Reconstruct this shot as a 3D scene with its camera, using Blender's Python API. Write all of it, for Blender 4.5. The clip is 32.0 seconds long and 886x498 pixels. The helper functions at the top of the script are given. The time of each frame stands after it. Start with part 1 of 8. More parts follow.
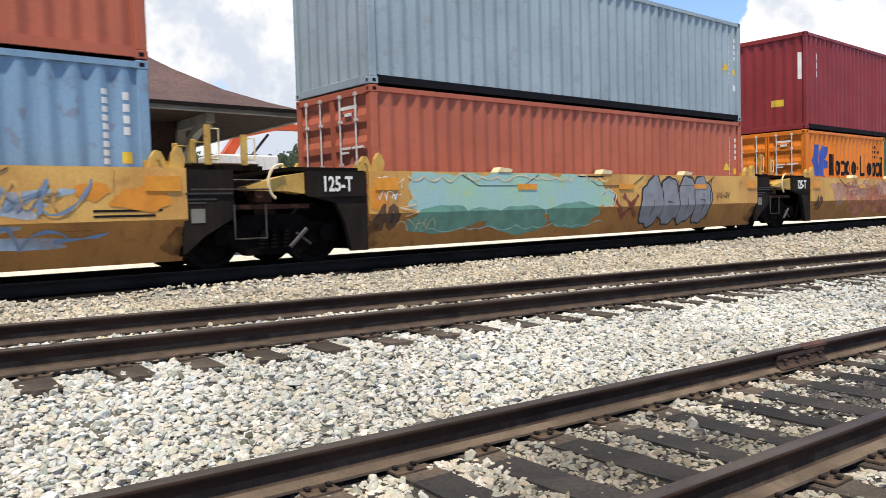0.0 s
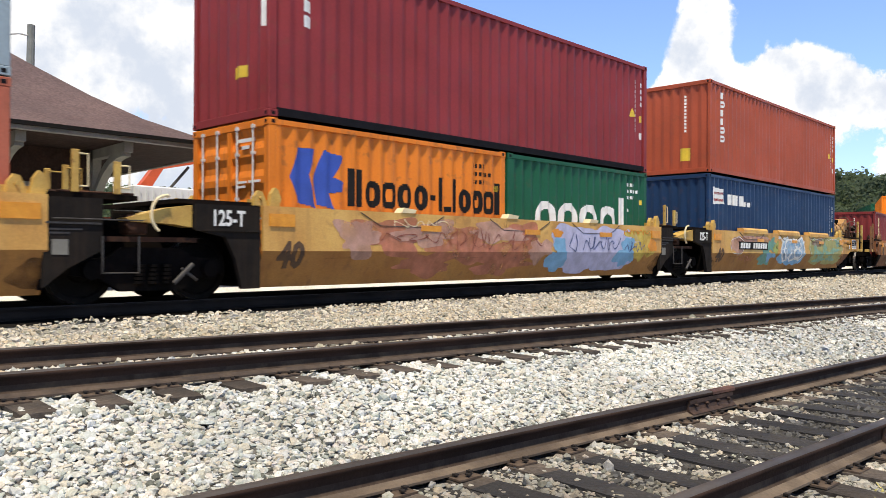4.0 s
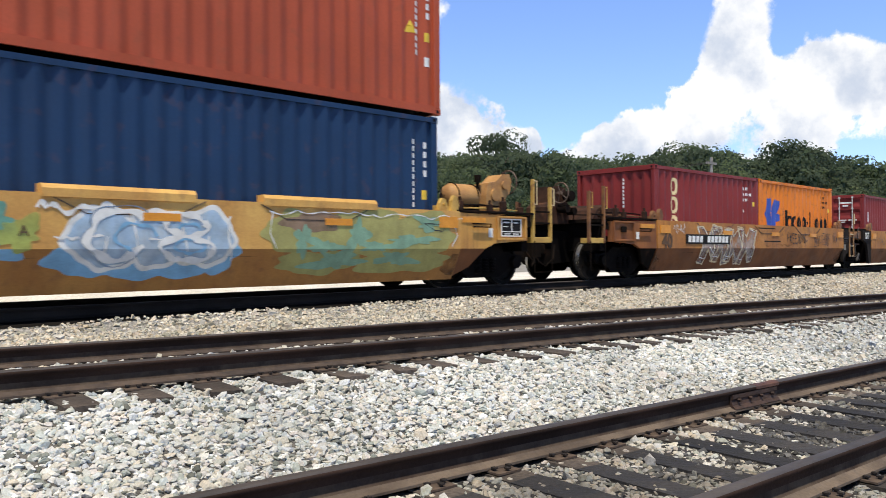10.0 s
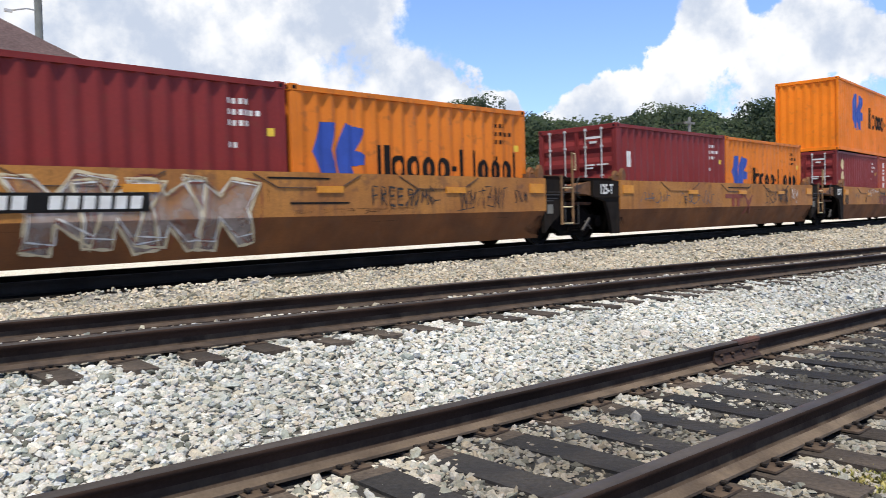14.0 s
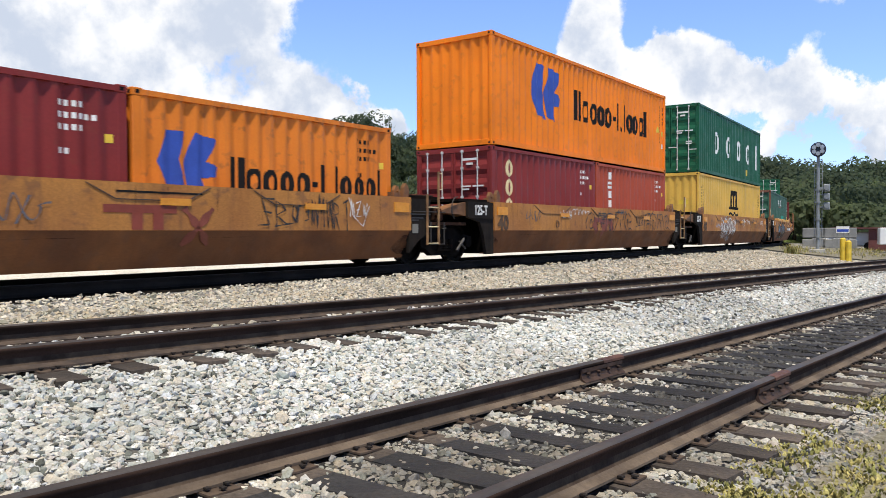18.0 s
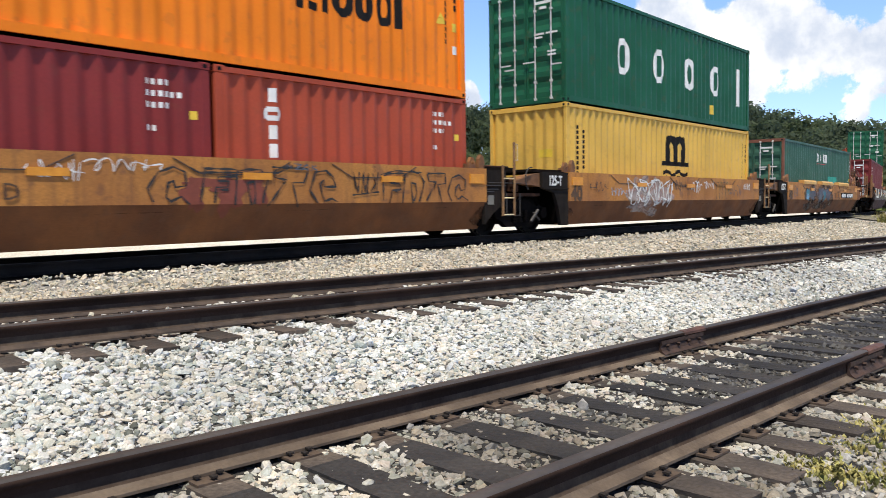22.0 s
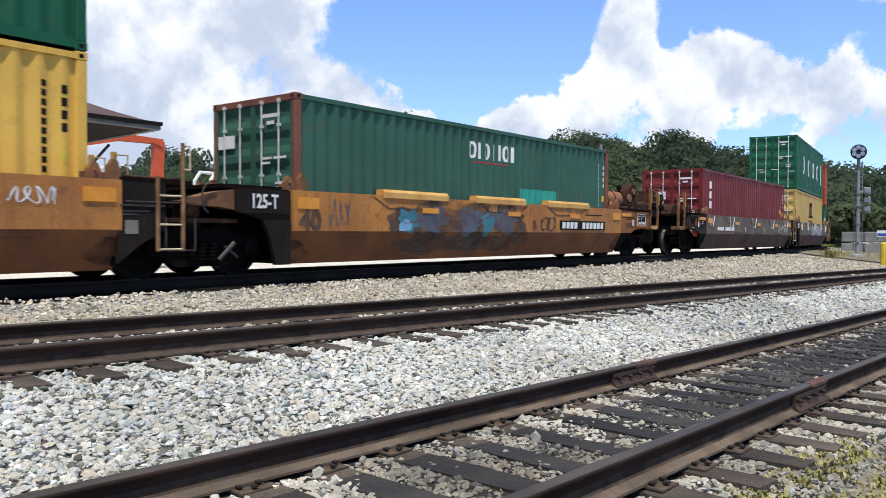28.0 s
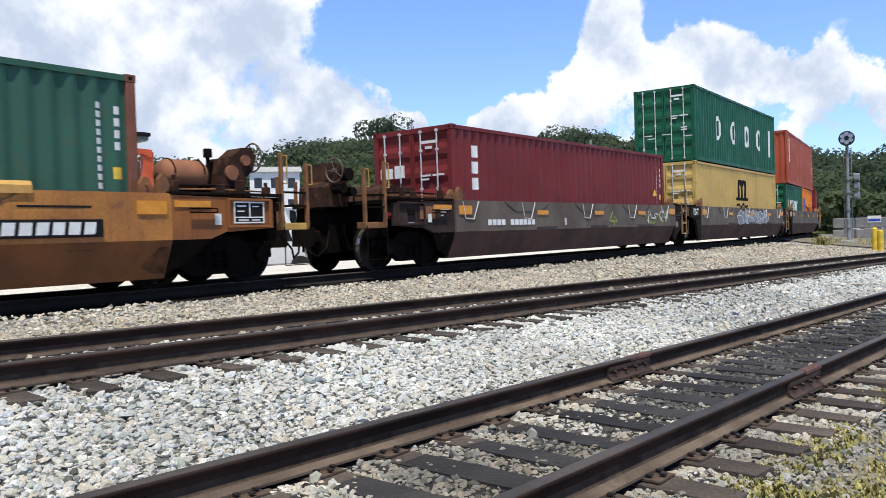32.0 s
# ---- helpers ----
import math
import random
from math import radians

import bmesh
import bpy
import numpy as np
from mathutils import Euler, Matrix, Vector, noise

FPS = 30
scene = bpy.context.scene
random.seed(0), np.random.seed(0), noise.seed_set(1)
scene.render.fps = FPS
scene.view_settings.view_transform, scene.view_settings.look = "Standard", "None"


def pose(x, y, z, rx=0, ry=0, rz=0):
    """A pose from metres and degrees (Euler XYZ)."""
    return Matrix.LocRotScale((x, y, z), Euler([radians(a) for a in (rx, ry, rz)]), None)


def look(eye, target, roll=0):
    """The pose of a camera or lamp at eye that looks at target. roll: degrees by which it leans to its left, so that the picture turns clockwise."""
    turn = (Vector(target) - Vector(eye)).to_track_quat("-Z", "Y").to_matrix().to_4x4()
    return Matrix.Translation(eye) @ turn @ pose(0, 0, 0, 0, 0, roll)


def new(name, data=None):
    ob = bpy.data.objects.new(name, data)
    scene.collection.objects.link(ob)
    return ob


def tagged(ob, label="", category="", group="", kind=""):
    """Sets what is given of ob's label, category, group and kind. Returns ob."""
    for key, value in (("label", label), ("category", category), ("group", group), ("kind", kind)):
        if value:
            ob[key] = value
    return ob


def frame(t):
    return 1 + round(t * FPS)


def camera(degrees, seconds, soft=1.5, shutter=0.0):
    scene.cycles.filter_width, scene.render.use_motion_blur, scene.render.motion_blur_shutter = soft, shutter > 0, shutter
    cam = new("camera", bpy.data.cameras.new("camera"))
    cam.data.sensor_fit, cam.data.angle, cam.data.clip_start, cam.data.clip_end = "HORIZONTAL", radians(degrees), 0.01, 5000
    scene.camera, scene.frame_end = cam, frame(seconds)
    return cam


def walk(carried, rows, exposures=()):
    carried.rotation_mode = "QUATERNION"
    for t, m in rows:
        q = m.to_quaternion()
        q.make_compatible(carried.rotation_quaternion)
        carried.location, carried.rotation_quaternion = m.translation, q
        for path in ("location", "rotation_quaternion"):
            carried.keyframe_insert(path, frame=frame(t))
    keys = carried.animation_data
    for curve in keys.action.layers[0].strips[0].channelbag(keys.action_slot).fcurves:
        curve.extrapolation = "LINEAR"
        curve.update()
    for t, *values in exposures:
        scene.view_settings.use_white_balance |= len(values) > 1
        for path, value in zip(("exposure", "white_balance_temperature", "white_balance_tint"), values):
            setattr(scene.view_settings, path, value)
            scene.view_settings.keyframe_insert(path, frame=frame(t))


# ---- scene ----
# x runs along the tracks, y away from the camera, z up; the top of the nearest rails is z = 0
cam = camera(59.05, 32.0, soft=0.8, shutter=0.3)
ROWS = [  # seconds, x, y, z, yaw, pitch, roll
    (0.0, 0.004, -0.034, 1.152, -36.89, -2.21, 1.04),
    (0.5, -0.031, 0.014, 1.120, -34.65, -1.96, 1.34),
    (1.0, -0.012, 0.064, 1.104, -31.96, -1.44, 1.95),
    (1.5, -0.026, 0.052, 1.105, -29.85, 0.52, 1.68),
    (2.0, -0.016, 0.046, 1.104, -30.03, 0.60, 1.33),
    (2.5, -0.016, 0.024, 1.107, -32.59, -0.20, 0.34),
    (3.0, -0.029, -0.025, 1.124, -39.18, -0.58, -0.49),
    (3.5, -0.003, -0.024, 1.138, -43.03, 0.68, -0.65),
    (5.5, 0.001, 0.023, 1.097, -40.50, 1.72, -1.27),
    (6.0, -0.001, 0.024, 1.099, -42.83, 1.99, -1.86),
    (6.5, -0.005, 0.018, 1.103, -43.28, 2.16, -1.94),
    (7.0, -0.005, 0.014, 1.102, -43.53, 2.36, -1.88),
    (7.5, -0.005, 0.001, 1.098, -43.59, 1.89, -1.63),
    (8.0, -0.001, 0.023, 1.101, -42.18, 1.36, -1.24),
    (8.5, 0.003, 0.036, 1.096, -41.25, 1.20, -0.51),
    (9.0, 0.013, 0.044, 1.086, -39.98, 0.24, -0.49),
    (9.5, 0.012, 0.026, 1.095, -38.88, 0.93, -0.56),
    (10.0, 0.012, 0.017, 1.088, -40.11, 0.77, -0.26),
    (10.5, 0.009, 0.021, 1.089, -40.84, 0.21, 0.10),
    (11.0, 0.010, 0.043, 1.087, -40.05, -1.07, 0.34),
    (11.5, 0.021, 0.051, 1.083, -40.04, -0.85, 0.29),
    (12.0, 0.019, 0.055, 1.088, -39.67, 0.23, 0.13),
    (12.5, 0.016, 0.059, 1.078, -38.78, -0.28, 0.51),
    (13.0, 0.015, 0.066, 1.074, -38.11, -0.73, 0.35),
    (13.5, -0.012, 0.052, 1.068, -38.33, -1.54, 0.30),
    (14.0, 0.013, 0.049, 1.074, -41.50, -1.75, 1.06),
    (14.5, 0.018, 0.023, 1.081, -43.97, -1.67, 1.85),
    (15.0, 0.014, -0.000, 1.092, -46.86, -0.89, 0.76),
    (15.5, 0.010, -0.015, 1.090, -48.30, -1.08, 0.93),
    (17.5, -0.010, -0.027, 1.094, -50.56, -0.07, -0.09),
    (18.0, -0.009, -0.031, 1.091, -50.01, -0.53, -0.22),
    (18.5, -0.006, -0.028, 1.094, -51.18, -0.85, 0.16),
    (19.0, -0.006, -0.025, 1.093, -51.40, -1.71, -0.06),
    (19.5, -0.008, -0.035, 1.091, -52.02, -0.93, -0.16),
    (20.0, -0.005, -0.019, 1.090, -48.39, -1.04, -0.39),
    (20.5, -0.003, -0.015, 1.089, -47.17, -1.36, -0.12),
    (21.0, -0.012, -0.010, 1.082, -44.78, -1.39, 0.43),
    (21.5, 0.015, 0.001, 1.082, -43.96, -2.19, 0.28),
    (22.0, 0.002, -0.012, 1.079, -44.56, -2.57, 0.28),
    (22.5, -0.007, -0.014, 1.084, -46.50, -2.30, 0.21),
    (23.0, -0.003, -0.016, 1.082, -46.37, -2.36, 0.30),
    (23.5, 0.035, 0.000, 1.076, -46.65, -2.64, 0.03),
    (24.0, -0.004, -0.020, 1.078, -45.96, -2.99, 0.08),
    (24.5, -0.006, -0.019, 1.082, -45.89, -2.90, -0.15),
    (26.5, 0.003, -0.032, 1.091, -44.48, -1.83, 0.18),
    (27.0, -0.002, -0.037, 1.095, -46.24, -1.24, -0.05),
    (27.5, -0.010, -0.031, 1.098, -47.64, -0.92, -0.49),
    (28.0, -0.011, -0.035, 1.100, -47.69, -0.47, -0.66),
    (28.5, -0.009, -0.038, 1.099, -48.22, -0.73, 0.51),
    (29.0, -0.014, -0.039, 1.101, -48.67, -0.86, 0.63),
    (29.5, 0.048, -0.028, 1.094, -47.93, -1.35, 0.72),
    (30.0, 0.011, -0.047, 1.098, -48.63, -1.11, 1.12),
    (30.5, 0.006, -0.054, 1.097, -49.42, -1.00, 1.43),
    (31.0, 0.007, -0.047, 1.097, -49.15, -0.86, 1.27),
    (31.5, 0.003, -0.055, 1.096, -48.85, -0.56, 1.20),
    (32.0, 0.002, -0.057, 1.096, -48.14, -0.42, 1.38),
]
EXPOSE = [(0, 0.04, 6950, 10), (3, 0.08, 6950, 10), (6, 0.04, 6900, 10), (9, -0.05, 6700, 10), (13, -0.12, 6500, 10), (18, -0.08, 6600, 10), (22, 0.0, 6600, 10), (24, -0.1, 6400, 10), (28, -0.14, 6250, 10), (32, -0.12, 6250, 10)]
walk(cam, [(t, pose(x, y, z, 90 + pitch, 0, yaw) @ pose(0, 0, 0, 0, 0, -roll)) for t, x, y, z, yaw, pitch, roll in ROWS], EXPOSE)
SUN_POWER, CLOUD = 5.5, 1.0
SKY_PATCHES = [  # azimuth, elevation, size, more or less cloud
    (44, 15.5, 0.09, -0.30), (40, 17.5, 0.10, -0.30), (37, 14.5, 0.07, -0.28), (42, 11.0, 0.05, -0.24), (50, 15, 0.05, -0.20), (34, 17, 0.05, -0.20), (23, 17.5, 0.06, -0.26), (18, 14.5, 0.05, -0.22), (11, 13.0, 0.05, -0.22), (25, 21, 0.09, -0.3), (36, 21, 0.12, -0.3), (21, 7.2, 0.05, -0.16), (60, 9, 0.06, -0.10), (66, 15, 0.05, -0.14),
    (29.5, 14.5, 0.055, 0.23), (28.5, 18.5, 0.04, 0.20), (34, 10.0, 0.06, 0.10), (25, 11.0, 0.06, 0.10), (17, 10, 0.07, 0.10), (20, 11.2, 0.05, 0.17), (22.6, 12.6, 0.045, 0.13), (26.5, 14.5, 0.02, -0.16), (33, 13.6, 0.025, -0.16), (38.5, 7.6, 0.045, 0.20), (43.5, 8.6, 0.022, 0.24), (57, 13, 0.20, 0.13), (70, 14, 0.25, 0.17), (14, 17.2, 0.035, 0.22), (52, 17, 0.05, 0.10), (49, 9.5, 0.05, 0.10)]

# ---------------------------------------------------------------- light
SUN_AZ, SUN_EL = radians(226), radians(68)   # azimuth from +x, counter-clockwise
world = bpy.data.worlds.new("world")
scene.world = world
world.use_nodes = True
wt = world.node_tree
wt.nodes.clear()


def wmath(op, a, b=None, c=None):
    n = wt.nodes.new("ShaderNodeMath")
    n.operation = op
    for i, v in enumerate((a, b, c)):
        if v is None: continue
        if isinstance(v, (int, float)): n.inputs[i].default_value = v
        else: wt.links.new(v, n.inputs[i])
    return n.outputs[0]


def wvdist(p, d):
    n = wt.nodes.new("ShaderNodeVectorMath")
    n.operation = "DISTANCE"
    wt.links.new(p, n.inputs[0])
    n.inputs[1].default_value = d
    return n.outputs["Value"]


def wnoise(p, scale, detail, rough=0.55, off=(0, 0, 0)):
    m = wt.nodes.new("ShaderNodeVectorMath")
    m.operation = "ADD"
    wt.links.new(p, m.inputs[0])
    m.inputs[1].default_value = off
    n = wt.nodes.new("ShaderNodeTexNoise")
    n.inputs["Scale"].default_value, n.inputs["Detail"].default_value, n.inputs["Roughness"].default_value = scale, detail, rough
    wt.links.new(m.outputs[0], n.inputs["Vector"])
    return n.outputs["Fac"]


def ramp01(v, a, b):
    n = wt.nodes.new("ShaderNodeMapRange")
    n.interpolation_type = "SMOOTHSTEP"
    wt.links.new(v, n.inputs[0])
    n.inputs[1].default_value, n.inputs[2].default_value = a, b
    return n.outputs[0]


def direction(az, el):
    a, e = radians(az), radians(el)
    return (math.cos(a) * math.cos(e), math.sin(a) * math.cos(e), math.sin(e))


sky = wt.nodes.new("ShaderNodeTexSky")
sky.sky_type, sky.sun_disc = "NISHITA", False
sky.sun_elevation, sky.sun_rotation = SUN_EL, radians(90) - SUN_AZ
sky.air_density, sky.dust_density, sky.ozone_density = 1.0, 0.6, 1.4
coord = wt.nodes.new("ShaderNodeTexCoord").outputs["Generated"]
# cumulus cover: broken noise, with open blue patches and heaped banks
n1 = wnoise(coord, 5.0, 9, 0.56, (3.1, 1.7, 0.4))
n2 = wnoise(coord, 13.0, 7, 0.6, (0.3, 5.2, 2.2))
n3 = wnoise(coord, 34.0, 5, 0.6, (4.4, 0.2, 7.2))
cover = wmath("ADD", wmath("ADD", wmath("MULTIPLY", n1, 0.66), wmath("MULTIPLY", n2, 0.50)), wmath("MULTIPLY", n3, 0.22))
for az, el, r, amount in SKY_PATCHES:
    d = wvdist(coord, direction(az, el))
    cover = wmath("ADD", cover, wmath("MULTIPLY", ramp01(d, r * 1.5, 0.0), amount))
# overhead and behind, unseen, the sky is left open blue to lower fill light
sep = wt.nodes.new("ShaderNodeSeparateXYZ")
wt.links.new(coord, sep.inputs[0])
cover = wmath("SUBTRACT", cover, wmath("MULTIPLY", ramp01(sep.outputs["Z"], 0.42, 0.70), 0.30))
cover = wmath("SUBTRACT", cover, wmath("MULTIPLY", ramp01(sep.outputs["Y"], 0.05, -0.25), 0.30))
wisp = wmath("ADD", 0.715, wmath("MULTIPLY", ramp01(wnoise(coord, 6.0, 3, 0.5, (7.7, 3.3, 1.1)), 0.42, 0.62), 0.075))
soft_edge = wt.nodes.new("ShaderNodeMapRange")
soft_edge.interpolation_type = "SMOOTHSTEP"
wt.links.new(cover, soft_edge.inputs[0])
soft_edge.inputs[1].default_value = 0.665
wt.links.new(wisp, soft_edge.inputs[2])
fac = soft_edge.outputs[0]
# the heaps are lit from above: bright where the cover thins upwards, blue-grey at their feet
up1, up2 = wnoise(coord, 5.0, 5, 0.56, (3.1, 1.7, 0.436)), wnoise(coord, 13.0, 6, 0.6, (0.3, 5.2, 2.236))
rise = wmath("ADD", wmath("MULTIPLY", wmath("SUBTRACT", n1, up1), 0.8), wmath("MULTIPLY", wmath("SUBTRACT", n2, up2), 0.5))
thick = wmath("MULTIPLY", wmath("SUBTRACT", cover, 0.70), 0.30)
body = ramp01(wmath("SUBTRACT", wmath("ADD", rise, wmath("MULTIPLY", wmath("SUBTRACT", wnoise(coord, 7.0, 7, 0.55, (9.0, 2.0, 1.0)), 0.5), 0.35)), wmath("ADD", thick, wmath("MULTIPLY", ramp01(sep.outputs["Z"], 0.19, 0.09), 0.085))), -0.17, 0.11)
tint = wt.nodes.new("ShaderNodeMix")
tint.data_type = "RGBA"
wt.links.new(body, tint.inputs["Factor"])
tint.inputs["A"].default_value = (0.66, 0.745, 0.90, 1)
tint.inputs["B"].default_value = (1.22, 1.22, 1.22, 1)
sk = wt.nodes.new("ShaderNodeVectorMath")
sk.operation = "MULTIPLY"
wt.links.new(sky.outputs[0], sk.inputs[0])
# the unseen overhead sky is also dimmed to deepen the shade below
zen = ramp01(sep.outputs["Z"], 0.36, 0.66)
dim = wmath("SUBTRACT", 1.0, wmath("MULTIPLY", zen, 0.86))
sk.inputs[1].default_value = (0.165, 0.188, 0.25)
sk2 = wt.nodes.new("ShaderNodeVectorMath")
sk2.operation = "SCALE"
wt.links.new(sk.outputs[0], sk2.inputs[0])
wt.links.new(dim, sk2.inputs["Scale"])
cl = wt.nodes.new("ShaderNodeVectorMath")
cl.operation = "SCALE"
wt.links.new(tint.outputs["Result"], cl.inputs[0])
cl.inputs["Scale"].default_value = CLOUD
mix = wt.nodes.new("ShaderNodeMix")
mix.data_type = "RGBA"
wt.links.new(fac, mix.inputs["Factor"])
wt.links.new(sk2.outputs[0], mix.inputs["A"])
wt.links.new(cl.outputs[0], mix.inputs["B"])
bg = wt.nodes.new("ShaderNodeBackground")
wt.links.new(mix.outputs["Result"], bg.inputs["Color"])
bg.inputs["Strength"].default_value = 1.0
wo = wt.nodes.new("ShaderNodeOutputWorld")
wt.links.new(bg.outputs[0], wo.inputs["Surface"])

sun = new("sun", bpy.data.lights.new("sun", "SUN"))
sun.data.energy, sun.data.angle, sun.data.color = SUN_POWER, radians(0.55), (1.0, 0.94, 0.83)
sun.matrix_world = look(Vector(direction(math.degrees(SUN_AZ), math.degrees(SUN_EL))) * 60, (0, 0, 0))


# ---------------------------------------------------------------- materials
def mat(name, col, col2=None, scale=3.0, rough=0.6, metal=0.0, bump=0.15, bscale=40.0, fine=0.12, streak=0.0,
        streak_col=(0.12, 0.06, 0.03), rnd=0.0, island=0.0, hues=(), wear=0.0, wear_col=(0.16, 0.07, 0.035), spec=0.4, world_space=False):
    """A surface with two scales of colour change, vertical streaks, worn spots and fine relief."""
    m = bpy.data.materials.new(name)
    m.use_nodes = True
    nt = m.node_tree
    b = nt.nodes["Principled BSDF"]
    b.inputs["Metallic"].default_value = metal
    b.inputs["Specular IOR Level"].default_value = spec
    tc = nt.nodes.new("ShaderNodeTexCoord")
    vec = tc.outputs["Object"]
    if world_space:
        vec = nt.nodes.new("ShaderNodeNewGeometry").outputs["Position"]

    def noise_tex(sc, detail=4, stretch=None):
        v = vec
        if stretch:
            mp = nt.nodes.new("ShaderNodeMapping")
            mp.inputs["Scale"].default_value = stretch
            nt.links.new(vec, mp.inputs["Vector"])
            v = mp.outputs[0]
        n = nt.nodes.new("ShaderNodeTexNoise")
        n.inputs["Scale"].default_value, n.inputs["Detail"].default_value = sc, detail
        nt.links.new(v, n.inputs["Vector"])
        return n.outputs["Fac"]

    def rng(v, a, b_, lo=0.0, hi=1.0):
        n = nt.nodes.new("ShaderNodeMapRange")
        nt.links.new(v, n.inputs[0])
        for i, x in enumerate((a, b_, lo, hi)):
            n.inputs[i + 1].default_value = x
        return n.outputs[0]

    def mixc(f, a, c, blend="MIX"):
        n = nt.nodes.new("ShaderNodeMix")
        n.data_type, n.blend_type = "RGBA", blend
        for v, k in ((f, "Factor"), (a, "A"), (c, "B")):
            if isinstance(v, (int, float)): n.inputs[k].default_value = v
            elif isinstance(v, tuple): n.inputs[k].default_value = (*v, 1)
            else: nt.links.new(v, n.inputs[k])
        return n.outputs["Result"]

    col2 = col2 or tuple(c * 0.78 for c in col)
    c = mixc(rng(noise_tex(scale, 5), 0.36, 0.64), col, col2)
    c = mixc(fine, c, mixc(rng(noise_tex(bscale, 3), 0.3, 0.7), (0.1, 0.1, 0.1), (1, 1, 1)), "OVERLAY")
    if rnd:
        oi = nt.nodes.new("ShaderNodeObjectInfo").outputs["Random"]
        c = mixc(1.0, c, mixc(oi, (1 - rnd,) * 3, (1 + rnd,) * 3), "MULTIPLY")
    if island:
        ri = nt.nodes.new("ShaderNodeNewGeometry").outputs["Random Per Island"]
        cr = nt.nodes.new("ShaderNodeValToRGB")
        els = cr.color_ramp.elements
        els[0].color, els[1].color = (1 - 1.4 * island, 1 - 1.4 * island, 1 - 1.45 * island, 1), (1 + island * 0.55, 1 + island * 0.55, 1 + island * 0.55, 1)
        e = els.new(0.3)
        e.color = (1.0 - 0.28 * island, 0.98 - 0.32 * island, 0.94 - 0.42 * island, 1)
        e = els.new(0.75)
        e.color = (0.9, 0.92, 0.95, 1)
        for at, hue in hues:
            e = els.new(at)
            e.color = (*hue, 1)
        nt.links.new(ri, cr.inputs[0])
        c = mixc(1.0, c, cr.outputs[0], "MULTIPLY")
    if streak:
        c = mixc(rng(noise_tex(1.0, 5, (9, 9, 0.55)), 0.52, 0.78, 0, streak), c, streak_col)
    if wear:
        c = mixc(rng(noise_tex(4.5, 8), 0.60, 0.68, 0, wear), c, wear_col)
    nt.links.new(c, b.inputs["Base Color"])
    nt.links.new(rng(noise_tex(scale * 2.3, 3), 0.3, 0.7, max(rough - 0.1, 0.05), min(rough + 0.12, 1)), b.inputs["Roughness"])
    if bump:
        bn = nt.nodes.new("ShaderNodeBump")
        bn.inputs["Strength"].default_value, bn.inputs["Distance"].default_value = bump, 0.02
        nt.links.new(noise_tex(bscale * 0.7, 5), bn.inputs["Height"])
        nt.links.new(bn.outputs[0], b.inputs["Normal"])
    return m


def plain(name, col, rough=0.6, metal=0.0):
    return mat(name, col, rough=rough, metal=metal, bump=0.05, fine=0.06)


M = {}
M["ballast"] = mat("ballast", (0.26, 0.245, 0.22), (0.18, 0.17, 0.155), scale=0.9, rough=0.9, bump=1.0, bscale=26, fine=0.75, world_space=True)
HUES = ((0.12, (0.66, 0.70, 0.64)), (0.20, (0.98, 0.86, 0.70)), (0.40, (0.82, 0.88, 0.86)), (0.52, (1.04, 0.93, 0.86)), (0.63, (0.80, 0.80, 0.74)), (0.88, (1.12, 1.06, 0.93)))
# dark tone stands in for shade between the stones
M["stone_gap"] = mat("stone_gap_shadow", (0.105, 0.098, 0.088), (0.065, 0.060, 0.055), scale=1.5, rough=0.95, bump=1.0, bscale=30, fine=0.5, world_space=True)
M["stone"] = mat("ballast_stone", (0.59, 0.60, 0.59), (0.42, 0.425, 0.415), scale=0.5, rough=0.9, bump=0.3, bscale=70, fine=0.22, island=0.60, hues=HUES, world_space=True)
M["stone_dirty"] = mat("dusty_ballast_stone", (0.53, 0.51, 0.465), (0.19, 0.178, 0.16), scale=1.1, rough=0.95, bump=0.3, bscale=70, fine=0.2, island=0.5, hues=HUES, world_space=True)
M["stone_oily"] = mat("oil_stained_ballast_stone", (0.115, 0.112, 0.108), (0.045, 0.044, 0.043), scale=2.2, rough=0.8, bump=0.3, bscale=70, fine=0.2, island=0.5, world_space=True)
M["stone_far"] = mat("ballast_stone_tan", (0.545, 0.50, 0.425), (0.41, 0.375, 0.31), scale=0.8, rough=0.9, bump=0.3, bscale=70, fine=0.18, island=0.48, hues=HUES, world_space=True)
M["tie"] = mat("creosoted_tie", (0.048, 0.039, 0.033), (0.095, 0.074, 0.058), scale=2.5, rough=0.85, bump=0.5, bscale=34, fine=0.35, rnd=0.35)
M["tie_oily"] = mat("oil_soaked_tie", (0.020, 0.019, 0.019), (0.034, 0.031, 0.029), scale=2.5, rough=0.75, bump=0.5, bscale=34, fine=0.35, rnd=0.35)
M["rail"] = mat("rusty_rail_steel", (0.052, 0.031, 0.023), (0.026, 0.017, 0.013), scale=1.5, rough=0.9, metal=0.0, spec=0.08, bump=0.15, bscale=60)
M["railhead"] = mat("dull_rail_head", (0.082, 0.070, 0.064), (0.046, 0.040, 0.038), scale=1.2, rough=0.55, spec=0.25, bump=0.04)
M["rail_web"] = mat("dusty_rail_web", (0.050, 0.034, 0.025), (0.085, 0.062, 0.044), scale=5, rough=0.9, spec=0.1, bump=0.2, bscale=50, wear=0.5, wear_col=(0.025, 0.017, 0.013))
# darker copy of the rail steel with the train's shade in its colour
M["rail_shaded"] = mat("shade_black_rail_side", (0.030, 0.023, 0.019), (0.018, 0.014, 0.012), scale=1.5, rough=0.85, spec=0.15, bump=0.15, bscale=60)
